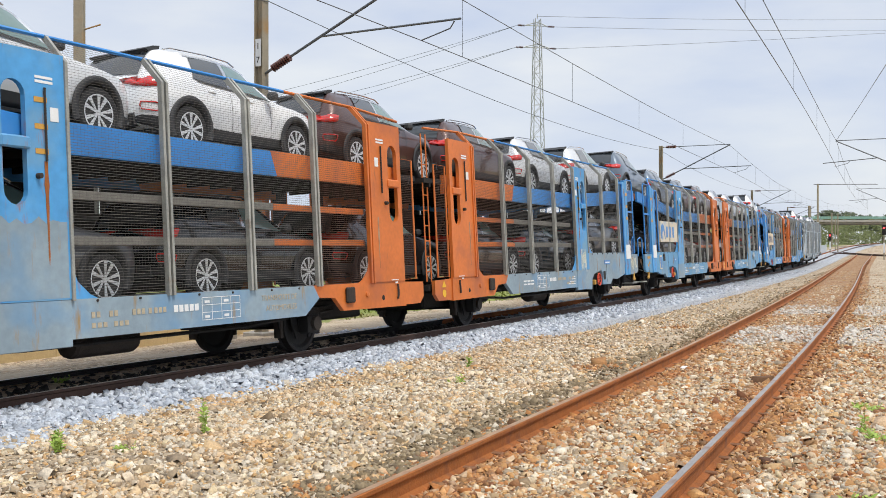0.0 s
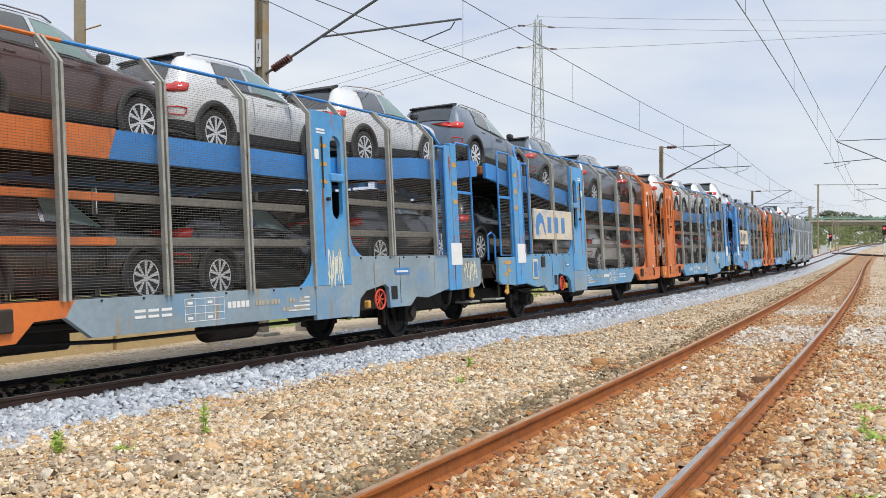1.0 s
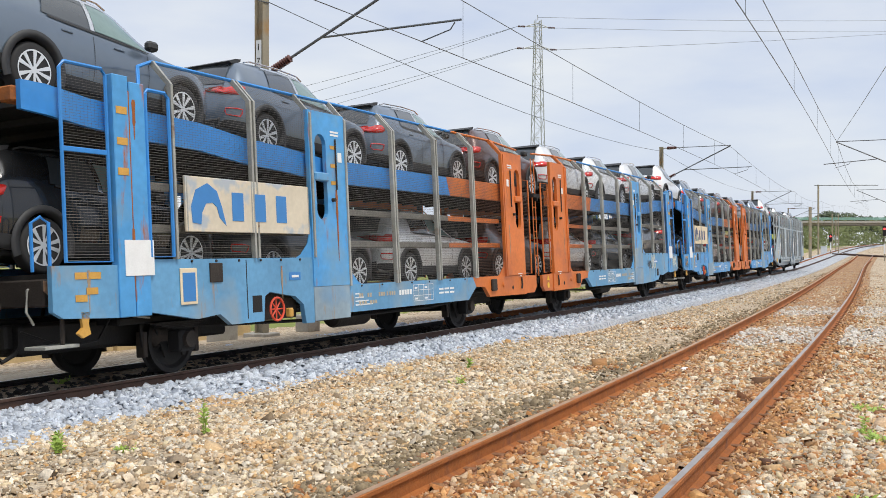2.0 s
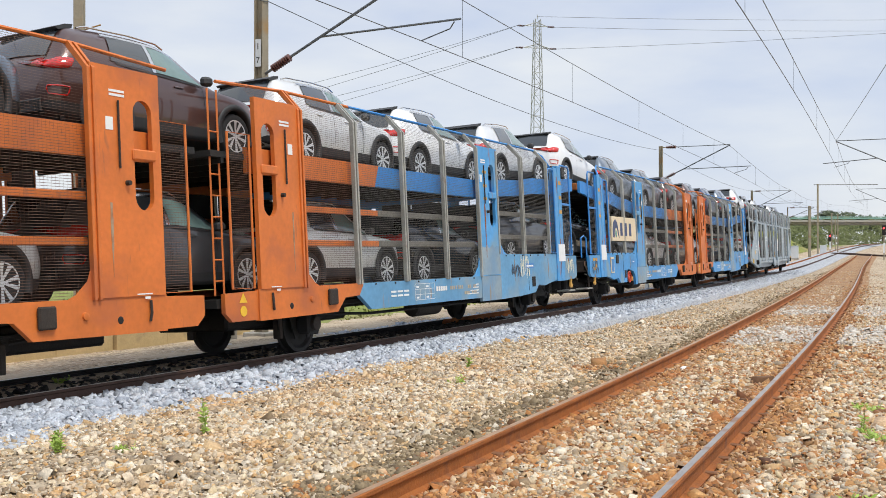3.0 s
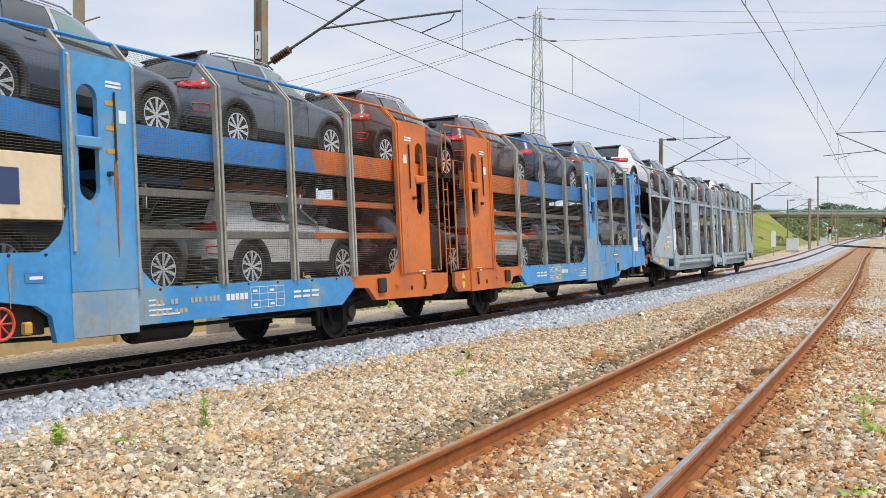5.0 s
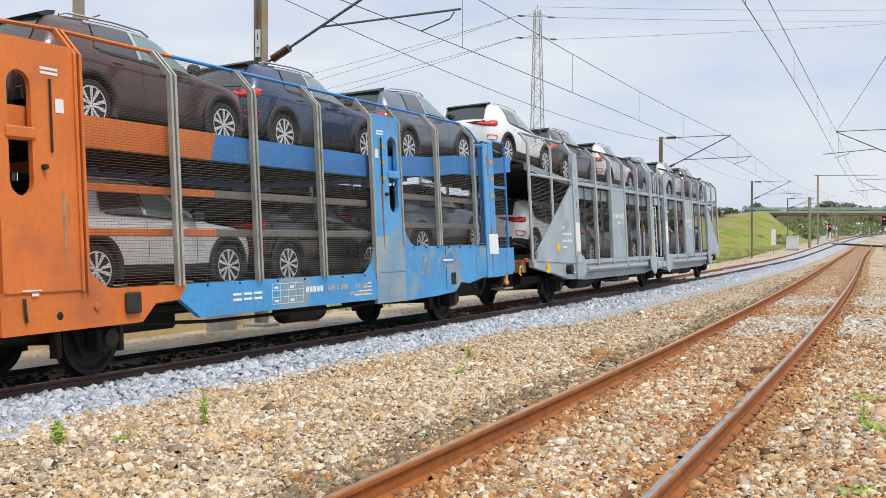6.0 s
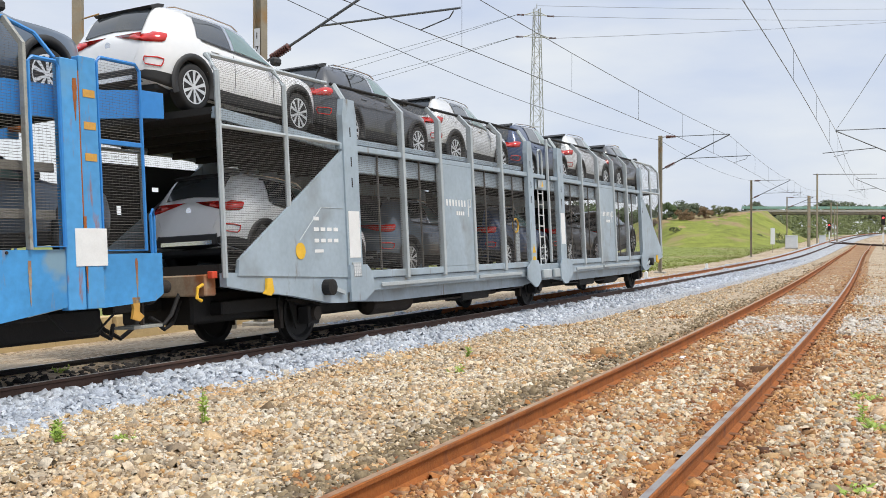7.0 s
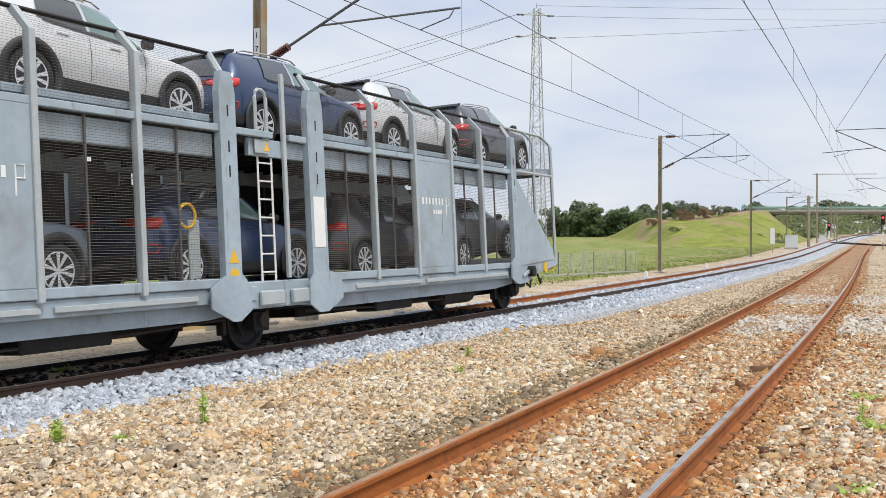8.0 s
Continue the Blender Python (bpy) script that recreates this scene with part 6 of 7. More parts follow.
        part("coupling_hook", prism(P([(end, 0.95), (end + 0.12, 0.95), (end + 0.12, 0.6), (end + 0.2, 0.55), (end + 0.2, 0.5), (end, 0.52)]), -0.1, 0.1), BLACK_IRON, wg)
    return wg


CARS = {}


def load(colour, s0, z0, z1):
    """A car on the train: rear wheels at s0 along the train, standing at z0 behind and z1 in front."""
    words = {"white": "white compact SUV with black roof spoiler and cladding", "silver": "silver compact SUV with black roof spoiler",
             "bluegrey": "blue-grey compact SUV with alloy wheels", "grey": "dark grey compact SUV with chrome window trim",
             "brown": "dark brown compact SUV behind mesh screens", "navy": "dark blue compact SUV with chrome trim",
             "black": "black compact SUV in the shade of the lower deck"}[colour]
    if colour not in CARS:
        ob = CARS[colour] = make_car(colour, words)
    else:
        ob = copy_thing(CARS[colour], Matrix.Identity(4))
    RUNS.append((ob, s0, s0 + 2.59, z0 + 0.005, z1 + 0.005))


LOADS = {"A": -26.5, "B": 4.55, "C": 35.6, "D": 64.7}
# where each wagon's leading and trailing half are jointed
JOINTS = {"A": (-26.74, -26.68), "B": (4.37, 4.37), "C": (35.62, 35.52), "D": (64.72, 64.72)}
SHIFTS = {"A": (-0.32, -0.12), "B": (-0.06, -0.05), "C": (-0.06, -0.20)}
UPPER = [(-14.95, 3.46, 3.31), (-10.4, 3.15, 3.05), (-6.05, 3.03, 3.03), (-1.55, 3.03, 3.03), (2.88, 3.03, 3.03), (7.0, 3.04, 3.06), (11.25, 3.17, 3.30)]
LOWER = [(-14.8, 1.38, 1.28), (-10.3, 1.06, 0.94), (-5.75, 0.94, 0.94), (-1.3, 0.94, 0.94), (2.95, 0.94, 0.94), (7.05, 0.94, 0.94), (11.75, 1.25, 1.40)]
TOP_COLOURS = {"A": "bluegrey silver white brown brown silver silver", "B": "bluegrey bluegrey bluegrey brown silver white silver", "C": "white bluegrey bluegrey brown brown navy bluegrey"}
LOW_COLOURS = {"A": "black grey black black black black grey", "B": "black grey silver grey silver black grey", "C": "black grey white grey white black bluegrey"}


def make_train():
    spec = {"A": (FADED, None), "B": (WASHED_BLUE, "worn"), "C": (BLUE, "clean")}
    for w, (sill, board) in spec.items():
        jl, jt = JOINTS[w]
        lead = blue_wagon(True, sill, board, "blue and orange two-deck car carrier wagon with mesh screens", "plain" if w == "A" else "board",
                          [(14.85, 0.95, 0.6, 0.4, BLACK_SPRAY)] if w == "C" else [])
        tail = blue_wagon(False, sill, None, "orange and blue two-deck car carrier wagon with mesh screens", "marked",
                          {"A": [(9.6, 1.02, 0.45, 0.62, GRAFFITI), (14.85, 0.98, 0.62, 0.42, GRAFFITI)], "B": [(11.6, 0.98, 0.55, 0.5, GRAFFITI), (11.0, 1.0, 0.5, 0.3, BLACK_SPRAY), (14.8, 1.0, 0.55, 0.4, GRAFFITI)], "C": [(12.3, 0.95, 2.0, 0.5, BUFF)]}[w], w == "A")
        wheelset(lead, -(12.5 - HALF))
        wheelset(lead, -(3.5 - HALF))
        wheelset(tail, 2.75 - HALF)
        wheelset(tail, 12.4 - HALF)
        RUNS.append((lead, jl - 14.95, jl - 0.15, 0, 0))
        RUNS.append((tail, jt + 0.15, jt + 14.95, 0, 0))
        j = LOADS[w]
        for (d, a, b), c in zip(UPPER, TOP_COLOURS[w].split()):
            load(c, j + d + 0.18 + SHIFTS[w][d > 0], a, b)
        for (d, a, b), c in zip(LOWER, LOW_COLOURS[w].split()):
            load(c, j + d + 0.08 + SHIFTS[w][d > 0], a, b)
    j = JOINTS["D"][0]
    lead, tail = grey_wagon(True), grey_wagon(False)
    wheelset(lead, -(10.36 - 6.5))
    wheelset(lead, -(0.3 - 6.5))
    wheelset(tail, 9.65 - 6.0)
    RUNS.append((lead, j - 13.0, j, 0, 0))
    RUNS.append((tail, j, j + 12.0, 0, 0))
    for d, a, b, c in ((-12.7, 3.50, 3.41, "white"), (-8.45, 3.30, 3.27, "grey"), (-4.1, 3.25, 3.2, "silver"), (0.42, 3.12, 3.18, "navy"), (4.6, 3.23, 3.25, "silver"), (8.75, 3.26, 3.36, "grey")):
        load(c, j + d, a, b)
    for d, a, b, c in ((-11.2, 1.18, 0.97, "white"), (-6.4, 0.93, 0.93, "bluegrey"), (-1.44, 0.93, 0.93, "navy"), (3.3, 0.93, 0.93, "grey"), (7.6, 0.96, 1.2, "grey")):
        load(c, j + d, a, b)
    # couplings between the wagons
    for a in (JOINTS["A"][1] + 15.35, JOINTS["B"][1] + 15.5, JOINTS["C"][1] + 15.35):
        cp = new("coupling")
        tagged(cp, "dark steel drawbar and buffers between two wagons", "coupling", "couplings")
        part("drawbar", tube([(-0.75, 0, 0.9), (0.75, 0, 0.9)], 0.09, 8), BLACK_IRON, cp)
        part("air_hose", tube([(-0.5, -0.4, 0.85), (-0.3, -0.42, 0.5), (0, -0.42, 0.35), (0.3, -0.42, 0.5), (0.5, -0.4, 0.85)], 0.03, 6), BLACK_IRON, cp)
        for sd in (-0.9, 0.9):
            for sg in (-1, 1):
                ob = part("buffer", lathe([(0.09, -0.4), (0.09, -0.06), (0.23, -0.05), (0.23, -0.005), (0.05, 0.0)], (0, 0, 0), 20), BROWN_IRON, cp)
                ob.matrix_basis = pose(0, sd, 1.02, 0, 0, -90 * sg)
        RUNS.append((cp, a - 0.5, a + 0.5, 0, 0))


# ---------------- masts, wires and line-side things ----------------
def frame_at(p, angle_deg):
    return Matrix.Translation(p) @ pose(0, 0, 0, 0, 0, angle_deg)


def contact_mast(x, y, s, reach, top, strut, arm, words, number=False, width=0.2, tie=None):
    """A catenary mast with its bracket; its x axis points across the line towards the track."""
    ms = new("catenary_mast")
    tagged(ms, words, "mast", "catenary masts")
    zb = ground_z(x, y) - 0.05
    ms.matrix_basis = frame_at((x, y, zb), -math.degrees(heading(s)))
    h = top - zb
    w = width / 2
    bm = bmesh.new()
    add_box(bm, -w, -w + 0.018, -w, w, 0, h)
    add_box(bm, w - 0.018, w, -w, w, 0, h)
    add_box(bm, -w + 0.018, w - 0.018, -0.01, 0.01, 0, h)
    part("post", bm, MAST, ms, "weathered brown steel post")
    part("footing", block(-0.3, 0.3, -0.3, 0.3, -0.3, 0.12, 0.02), CONCRETE, ms)
    a, b, c = strut - zb, (tie or top - 0.08) - zb, arm - zb
    hang = top - 0.08 - zb
    part("top_tie", tube([(w, 0, hang), (reach, 0, b + 0.02)], 0.022, 6), CABLE, ms)
    part("strut", tube([(w, 0, a), (reach, 0, b)], 0.032, 8), CABLE, ms)
    f = (c - a) / (b - a)
    x0 = w + (reach - w) * f
    part("registration_arm", tube([(x0, 0, c), (reach + 1.1, 0, c + 0.06)], 0.024, 6), CABLE, ms)
    part("steady_arm", tube([(reach + 0.95, 0, c + 0.02), (reach + 0.85, 0, c - 0.12), (reach + 0.18, 0, c - 0.31)], 0.014, 6), CABLE, ms)
    for (p, q) in (((w, 0, a), (reach, 0, b)), ((w, 0, hang), (reach, 0, b + 0.02))):
        p, q = Vector(p), Vector(q)
        d = (q - p).normalized()
        ribs = [(0.03, 0.2)]
        for k in range(9):
            ribs += [(0.045, 0.22 + 0.06 * k), (0.095, 0.235 + 0.06 * k), (0.09, 0.25 + 0.06 * k), (0.045, 0.262 + 0.06 * k)]
        ins = part("insulator", lathe(ribs + [(0.03, 0.78)], (0, 0, 0), 12, "z"), CERAMIC, ms, "brown ribbed insulator")
        ins.matrix_basis = Matrix.Translation(p) @ d.to_track_quat("Z", "Y").to_matrix().to_4x4()
        part("insulator_clamp", tube([p, p + d * 0.2], 0.03, 6), MAST, ms)
    if number:
        for k, ch in enumerate("17"):
            cu = bpy.data.curves.new("mast_numeral", "FONT")
            cu.body, cu.size, cu.extrude = ch, 0.2, 0.004
            tmp = bpy.data.objects.new("mast_numeral", cu)
            me = bpy.data.meshes.new_from_object(tmp)
            bpy.data.objects.remove(tmp)
            me.transform(pose(-0.055, -w - 0.006, 6.19 - zb - 0.31 * k, 90, 0, 0))
            me.materials.append(BLACK_IRON)
            o = new("mast_numeral", me)
            o.parent = ms
        part("number_board", block(-0.075, 0.075, -w - 0.002, -w - 0.005, 5.80 - zb, 6.42 - zb, 0.001), PLASTER, ms)
    return ms


def span_wire(name, a, b, sag, r, words, n=14):
    pts = []
    for k in range(n + 1):
        f = k / n
        p = Vector(a).lerp(Vector(b), f)
        p.z -= sag * 4 * f * (1 - f)
        pts.append(p)
    ob = part(name, tube(pts, r, 5), CABLE)
    return tagged(ob, words, "wire", "overhead wires")


def catenary(at, stops, sag):
    """Contact wire, messenger wire and droppers from support to support: (along, side, contact height, messenger height)."""
    for (a, sa, ca, ma), (b, sb, cb, mb) in zip(stops[:-1], stops[1:]):
        n = 20
        cat = new("catenary_span")
        tagged(cat, "overhead contact wire hung from a messenger wire", "wire", "overhead wires")
        low, high = [], []
        for k in range(n + 1):
            f = k / n
            p, side = a + (b - a) * f, sa + (sb - sa) * f
            low.append(at(p, side, ca + (cb - ca) * f))
            high.append(at(p, side, ma + (mb - ma) * f - sag * 4 * f * (1 - f)))
        part("contact_wire", tube(low, 0.010, 5), CABLE, cat)
        part("messenger_wire", tube(high, 0.010, 5), CABLE, cat)
        for k in (1, 5, 9, 13, 17):
            part("dropper", tube([low[k], high[k]], 0.005, 4), CABLE, cat)


def make_masts():
    def beside(s, d):
        p = main_at(s, d)
        return p.x, p.y
    contact_mast(-4.14, 23.2, 26, 3.9, 8.6, 5.65, 6.35, "weathered catenary mast numbered 17 with brown insulators", True, 0.23, 7.45)
    contact_mast(12.3, 58, 64, 3.83, 7.5, 5.6, 6.16, "rusty brown catenary mast in the meadow edge")
    contact_mast(31.0, 103, 112, 3.75, 7.55, 5.7, 6.2, "slim grey catenary mast beside the line")
    contact_mast(44.0, 131, 142, 3.2, 7.0, 5.6, 6.2, "slim grey catenary mast far along the line", width=0.14)
    x, y = beside(-24, -3.6)
    contact_mast(x, y, -24, 3.3, 8.6, 5.75, 6.25, "weathered catenary mast behind the train")
    ms = new("line_pole")
    tagged(ms, "ochre-stained steel line pole behind the train", "pole")
    ms.matrix_basis = pose(-8.55, 24.0, ground_z(-8.55, 24) - 0.05)
    part("post", block(-0.11, 0.11, -0.1, 0.1, 0, 9.0, 0.01), MAST, ms)
    part("bracket", tube([(0, 0, 7.2), (0.5, 0, 7.35)], 0.02, 5), MAST, ms)
    for x, y, h, w in ((48.6, 136, 7.0, 0.32), (54.8, 150, 10.4, 0.2), (58.5, 152, 6.0, 0.14), (72, 190, 6.5, 0.2), (61.2, 160, 5.2, 0.14)):
        ms = new("line_pole")
        tagged(ms, "slim grey line pole by the far junction", "pole", "far poles")
        ms.matrix_basis = pose(x, y, ground_z(x, y) - 0.05)
        part("post", block(-w / 2, w / 2, -w / 2, w / 2, 0, h, 0.01), MAST, ms)
        if h > 9:
            part("cross_arm", tube([(-0.6, 0, h - 0.1), (8.5, -0.6, h - 0.1)], 0.06, 6), CABLE, ms)
    # masts of the siding, on its far side
    for y, off in ((55, 3.3), (105, 3.3), (8, 4.9)):
        p = siding_at(y, off, 0)
        m = new("catenary_mast")
        tagged(m, "grey catenary mast reaching over the siding", "mast", "catenary masts")
        zb = ground_z(p.x, p.y) - 0.05
        up, r = siding_at(y).z - zb, off + 0.3
        m.matrix_basis = frame_at((p.x, p.y, zb), -math.degrees(0.42) + 180)
        part("post", block(-0.1, 0.1, -0.1, 0.1, 0, up + 7.9, 0.01), MAST, m)
        part("top_tie", tube([(0.1, 0, up + 7.25), (r, 0, up + 7.24)], 0.024, 6), CABLE, m)
        part("strut", tube([(0.1, 0, up + 5.57), (r, 0, up + 7.22)], 0.034, 6), CABLE, m)
        part("registration_arm", tube([(r - 2.1, 0, up + 6.24), (r + 0.65, 0, up + 6.04)], 0.024, 6), CABLE, m)
        part("steady_arm", tube([(r - 0.7, 0, up + 6.12), (r - 0.6, 0, up + 6.0), (r + 0.1, 0, up + 5.82)], 0.014, 6), CABLE, m)
    catenary(main_at, [(-24, 0.3, 6.0, 7.35), (24.4, 0.47, 6.03, 7.38), (63, 0.5, 5.93, 7.3), (111.7, -0.2, 5.95, 7.3), (143, 0.2, 5.95, 7.2), (190, -0.2, 5.9, 7.2), (240, 0.2, 5.9, 7.2)], 0.3)
    catenary(siding_at, [(-40, 0.3, 6.2, 7.4), (8, -0.62, 6.2, 7.42), (55, -0.28, 5.82, 7.22), (105, 0.2, 5.8, 7.2), (155, -0.2, 5.8, 7.2)], 0.42)
    # the wire of a further track that joins over the siding
    a, b = siding_at(55, -0.3, 7.22), siding_at(8, 4.9, 7.5)
    span_wire("messenger_wire", a, b, 0.15, 0.010, "messenger wire slanting to a mast beyond the siding")
    # feeder wire beside the main line
    for a, b in ((-24, 24.4), (24.4, 63), (63, 111.7), (111.7, 143), (143, 200)):
        span_wire("feeder_wire", main_at(a, -3.5, 7.3), main_at(b, -3.5, 7.28), 0.5, 0.010, "thin dark feeder wire along the line")


def make_pylon():
    base = Vector((6.85, 75, -0.4))
    py = new("lattice_pylon")
    tagged(py, "slender galvanised lattice power pylon", "pylon")
    py.matrix_basis = pose(*base, 0, 0, 12)
    H = 18.9
    br = bmesh.new()

    def half(z):
        return 0.62 - 0.42 * z / H
    for sx in (-1, 1):
        for sy in (-1, 1):
            part("leg", tube([(sx * half(0), sy * half(0), 0), (sx * half(H), sy * half(H), H)], 0.035, 4), PYLON, py)
    n = 24
    for k in range(n):
        z0, z1 = H * k / n, H * (k + 1) / n
        a, b = half(z0), half(z1)
        s = 1 if k % 2 else -1
        for (p, q) in (((-s * a, -a, z0), (s * b, -b, z1)), ((-s * a, a, z0), (s * b, b, z1)), ((-a, -s * a, z0), (-b, s * b, z1)), ((a, -s * a, z0), (a, s * b, z1))):
            add_tube(br, [p, q], 0.018, 4)
        add_tube(br, [(-a, -a, z0), (a, -a, z0)], 0.014, 4)
        add_tube(br, [(-a, a, z0), (a, a, z0)], 0.014, 4)
    part("bracing", br, PYLON, py)
    tips = []
    for z, left, right in ((H - 0.5, 0.95, 0.75), (H - 2.1, 1.05, 0.9)):
        part("cross_arm", tube([(-left, 0, z), (0, 0, z + 0.28), (right, 0, z)], 0.035, 5), PYLON, py)
        part("cross_arm", tube([(-left, 0, z), (right, 0, z)], 0.035, 5), PYLON, py)
        for x in (-left, right):
            bm = bmesh.new()
            d = -1 if x < 0 else 1
            for k in range(6):
                add_tube(bm, [(x + d * (0.05 + 0.09 * k), 0, z - 0.02), (x + d * (0.10 + 0.09 * k), 0, z - 0.02)], 0.085, 8, taper=0.6)
            part("insulator_string", bm, CERAMIC, py, "brown insulator string")
            tips.append((x, z))
    part("peak", tube([(0, 0, H), (0, 0, H + 0.35)], 0.03, 4), PYLON, py)
    m = py.matrix_basis
    for x, z in tips:
        if x < 0:
            p = m @ Vector((x - 0.56, 0, z - 0.02))
            span_wire("power_line", p, p + Vector((-75, 50, -5)), 2.0, 0.014, "thin grey power line in the sky")
            span_wire("power_line", p, p + Vector((-75, 56, -7)), 2.0, 0.014, "thin grey power line in the sky")
    for x, z, far in ((0.0, H + 0.2, 6.0), (1.28, H - 0.52, 5.7), (1.43, H - 2.12, 7.1)):
        p = m @ Vector((x, 0, z))
        span_wire("power_line", p, p + Vector((35.5, 25, far)) * 2.6, 0.7, 0.014, "thin grey power line in the sky")


def leaf_mesh(rnd, centres, leaf):
    """Clumps of small leaves round the given (centre, radius) list."""
    bm = bmesh.new()
    for c, r, n in centres:
        for _ in range(n):
            d = Vector((rnd.gauss(0, 1), rnd.gauss(0, 1), rnd.gauss(0, 1))).normalized() * r * rnd.uniform(0.55, 1.12)
            d.z *= 0.8
            p = Vector(c) + d
            u = Vector((rnd.gauss(0, 1), rnd.gauss(0, 1), rnd.gauss(0, 1))).normalized()
            w = u.orthogonal().normalized()
            s = leaf * rnd.uniform(0.6, 1.4)
            bm.faces.new([bm.verts.new(p + u * s), bm.verts.new(p + w * s * 0.55), bm.verts.new(p - u * s), bm.verts.new(p - w * s * 0.55)])
    return bm


def make_tree(rnd, x, y, h, spread, material, words, category="tree", group="", flat=False, z=None, low=0.35):
    t = new("tree" if category == "tree" else "bush")
    tagged(t, words, category, group)
    zb = ground_z(x, y) - 0.1 if z is None else z
    t.matrix_basis = pose(x, y, zb)
    th = h * (0.45 if category == "tree" else 0.3)
    tr = tube([(0, 0, 0), (0.1, 0.05, th * 0.5), (0, 0, th), (0.1, 0, h * 0.75)], 0.05 * h * 0.6, 7, taper=0.3)
    for k in range(5):
        a = k * 1.3
        add_tube(tr, [(0, 0, th * (0.7 + 0.08 * k)), (math.cos(a) * spread * 0.5, math.sin(a) * spread * 0.5, th + 0.08 * h * k * 0.6)], 0.02 * h * 0.6, 5, taper=0.4)
    part("trunk", tr, BARK, t)
    cl = []
    for _ in range(26):
        a, r = rnd.uniform(0, 6.28), math.sqrt(rnd.random()) * spread
        zz = rnd.uniform(h * (0.62 if flat else (low if category == "tree" else 0.15)), h * 0.93) * (1 - 0.25 * (r / spread) ** 2)
        cl.append(((math.cos(a) * r, math.sin(a) * r, zz), h * rnd.uniform(0.11, 0.18), 85))
    part("crown", leaf_mesh(rnd, cl, h * 0.045), material, t)
    return t


def make_distance():
    rnd = random.Random(11)
    # the grassy approach bank of the road bridge
    def bank_z(x, y):
        lift = min(1, max(0, (x - 30.0) / 5.0))
        crest = (3.5 + 0.075 * (x - 35)) * lift * lift * (3 - 2 * lift) * (1 if x < 56 else max(0.0, 1 - (x - 56) / 8))
        v = (y - 138) / 62
        shape = math.sin(math.pi * min(1, v * 0.5 / 0.55)) if v < 0.55 else math.sin(math.pi * (0.5 + (v - 0.55) / 0.9))
        k = max(0, shape) ** 0.9 * min(1, max(0, (-main_side(x, y) - 5) / 8))
        return ground_z(x, y) - 0.05 + (crest + 0.3 * noise.noise((x * 0.2, y * 0.2, 1)) + 0.25 * noise.noise((x * 0.7, y * 0.7, 2))) * k
    bm = bmesh.new()
    nx, ny = 88, 40
    rows = [[bm.verts.new((x, y, bank_z(x, y))) for x in (26 + 44 * i / nx for i in range(nx + 1))] for y in (138 + 62 * j / ny for j in range(ny + 1))]
    for j in range(ny):
        for i in range(nx):
            bm.faces.new((rows[j][i], rows[j][i + 1], rows[j + 1][i + 1], rows[j + 1][i])).smooth = True
    for f in bm.faces:
        c = f.calc_center_median()
        dry = 3.7 + rise(c.y) * 0.5 + 1.6 * noise.noise((c.x * 0.25, c.y * 0.25, 2)) + 0.9 * noise.noise((c.x * 0.9, c.y * 0.9, 4)) + 0.10 * max(0, c.x - 41)
        f.material_index = 1 if c.z > dry and c.x < 56 else 0
    bank = part("embankment", bm, BANK)
    bank.data.materials.append(DRY_GRASS)
    tagged(bank, "grassy bank with dry brown crest rising to a road bridge", "embankment", kind="structure")
    # hedge of dark round trees beyond the meadow
    for k in range(12):
        x = 20.5 + 1.6 * k + rnd.uniform(-0.4, 0.4)
        make_tree(rnd, x, 196 + rnd.uniform(-3, 4), rnd.uniform(4.6, 6.4), rnd.uniform(1.9, 2.6), TREE_LEAF, "dense dark green round tree at the meadow edge", "tree", "meadow trees", low=0.08)
    for x, y, h, sp, m, w in ((35.9, 165, 2.9, 1.5, TREE_LEAF, "dark green bush on the bank"), (38.0, 162, 2.0, 1.3, DRY_LEAF, "dry brown bush on the bank"), (39.2, 163, 1.5, 1.0, DRY_LEAF, "dry brown bush on the bank"),
                              (41.7, 163, 2.2, 1.5, DRY_LEAF, "dry brown bush on the bank"), (44.4, 165, 2.0, 1.4, BUSH_LEAF, "olive green bush on the bank"), (33.6, 163, 1.6, 1.2, DRY_LEAF, "dry brown bush on the bank"),
                              (47.5, 168, 1.3, 1.1, BUSH_LEAF, "olive green bush on the bank"), (34.0, 150, 1.0, 0.9, BUSH_LEAF, "olive green bush on the bank")):
        make_tree(rnd, x, y, h, sp, m, w, "bush", "bank bushes", z=bank_z(x, y) - 0.1)
    # umbrella pines and trees on the skyline
    for px, top, depth, s in ((1212, 352, 300, 3.6), (1190, 372, 310, 3.0), (1240, 368, 300, 3.5), (1262, 372, 310, 3.0), (1300, 367, 320, 4.0), (1340, 358, 300, 4.2), (1362, 365, 300, 3.2),
                              (1142, 362, 290, 2.2), (1160, 373, 300, 2.0), (1025, 354, 280, 2.0), (1465, 354, 330, 4.5), (1495, 355, 330, 4.5), (1530, 360, 330, 4.0), (1560, 362, 330, 4.5), (1430, 362, 340, 4.0), (1400, 366, 340, 3.5)):
        x = (px - 784) / F * depth
        zt = EYE[2] + (422 - top) * depth / F
        zb = ground_z(x, depth) - 0.1
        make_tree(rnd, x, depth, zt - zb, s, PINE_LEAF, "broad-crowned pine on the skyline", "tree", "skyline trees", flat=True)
    # woods and scrub, uncounted
    cl = []
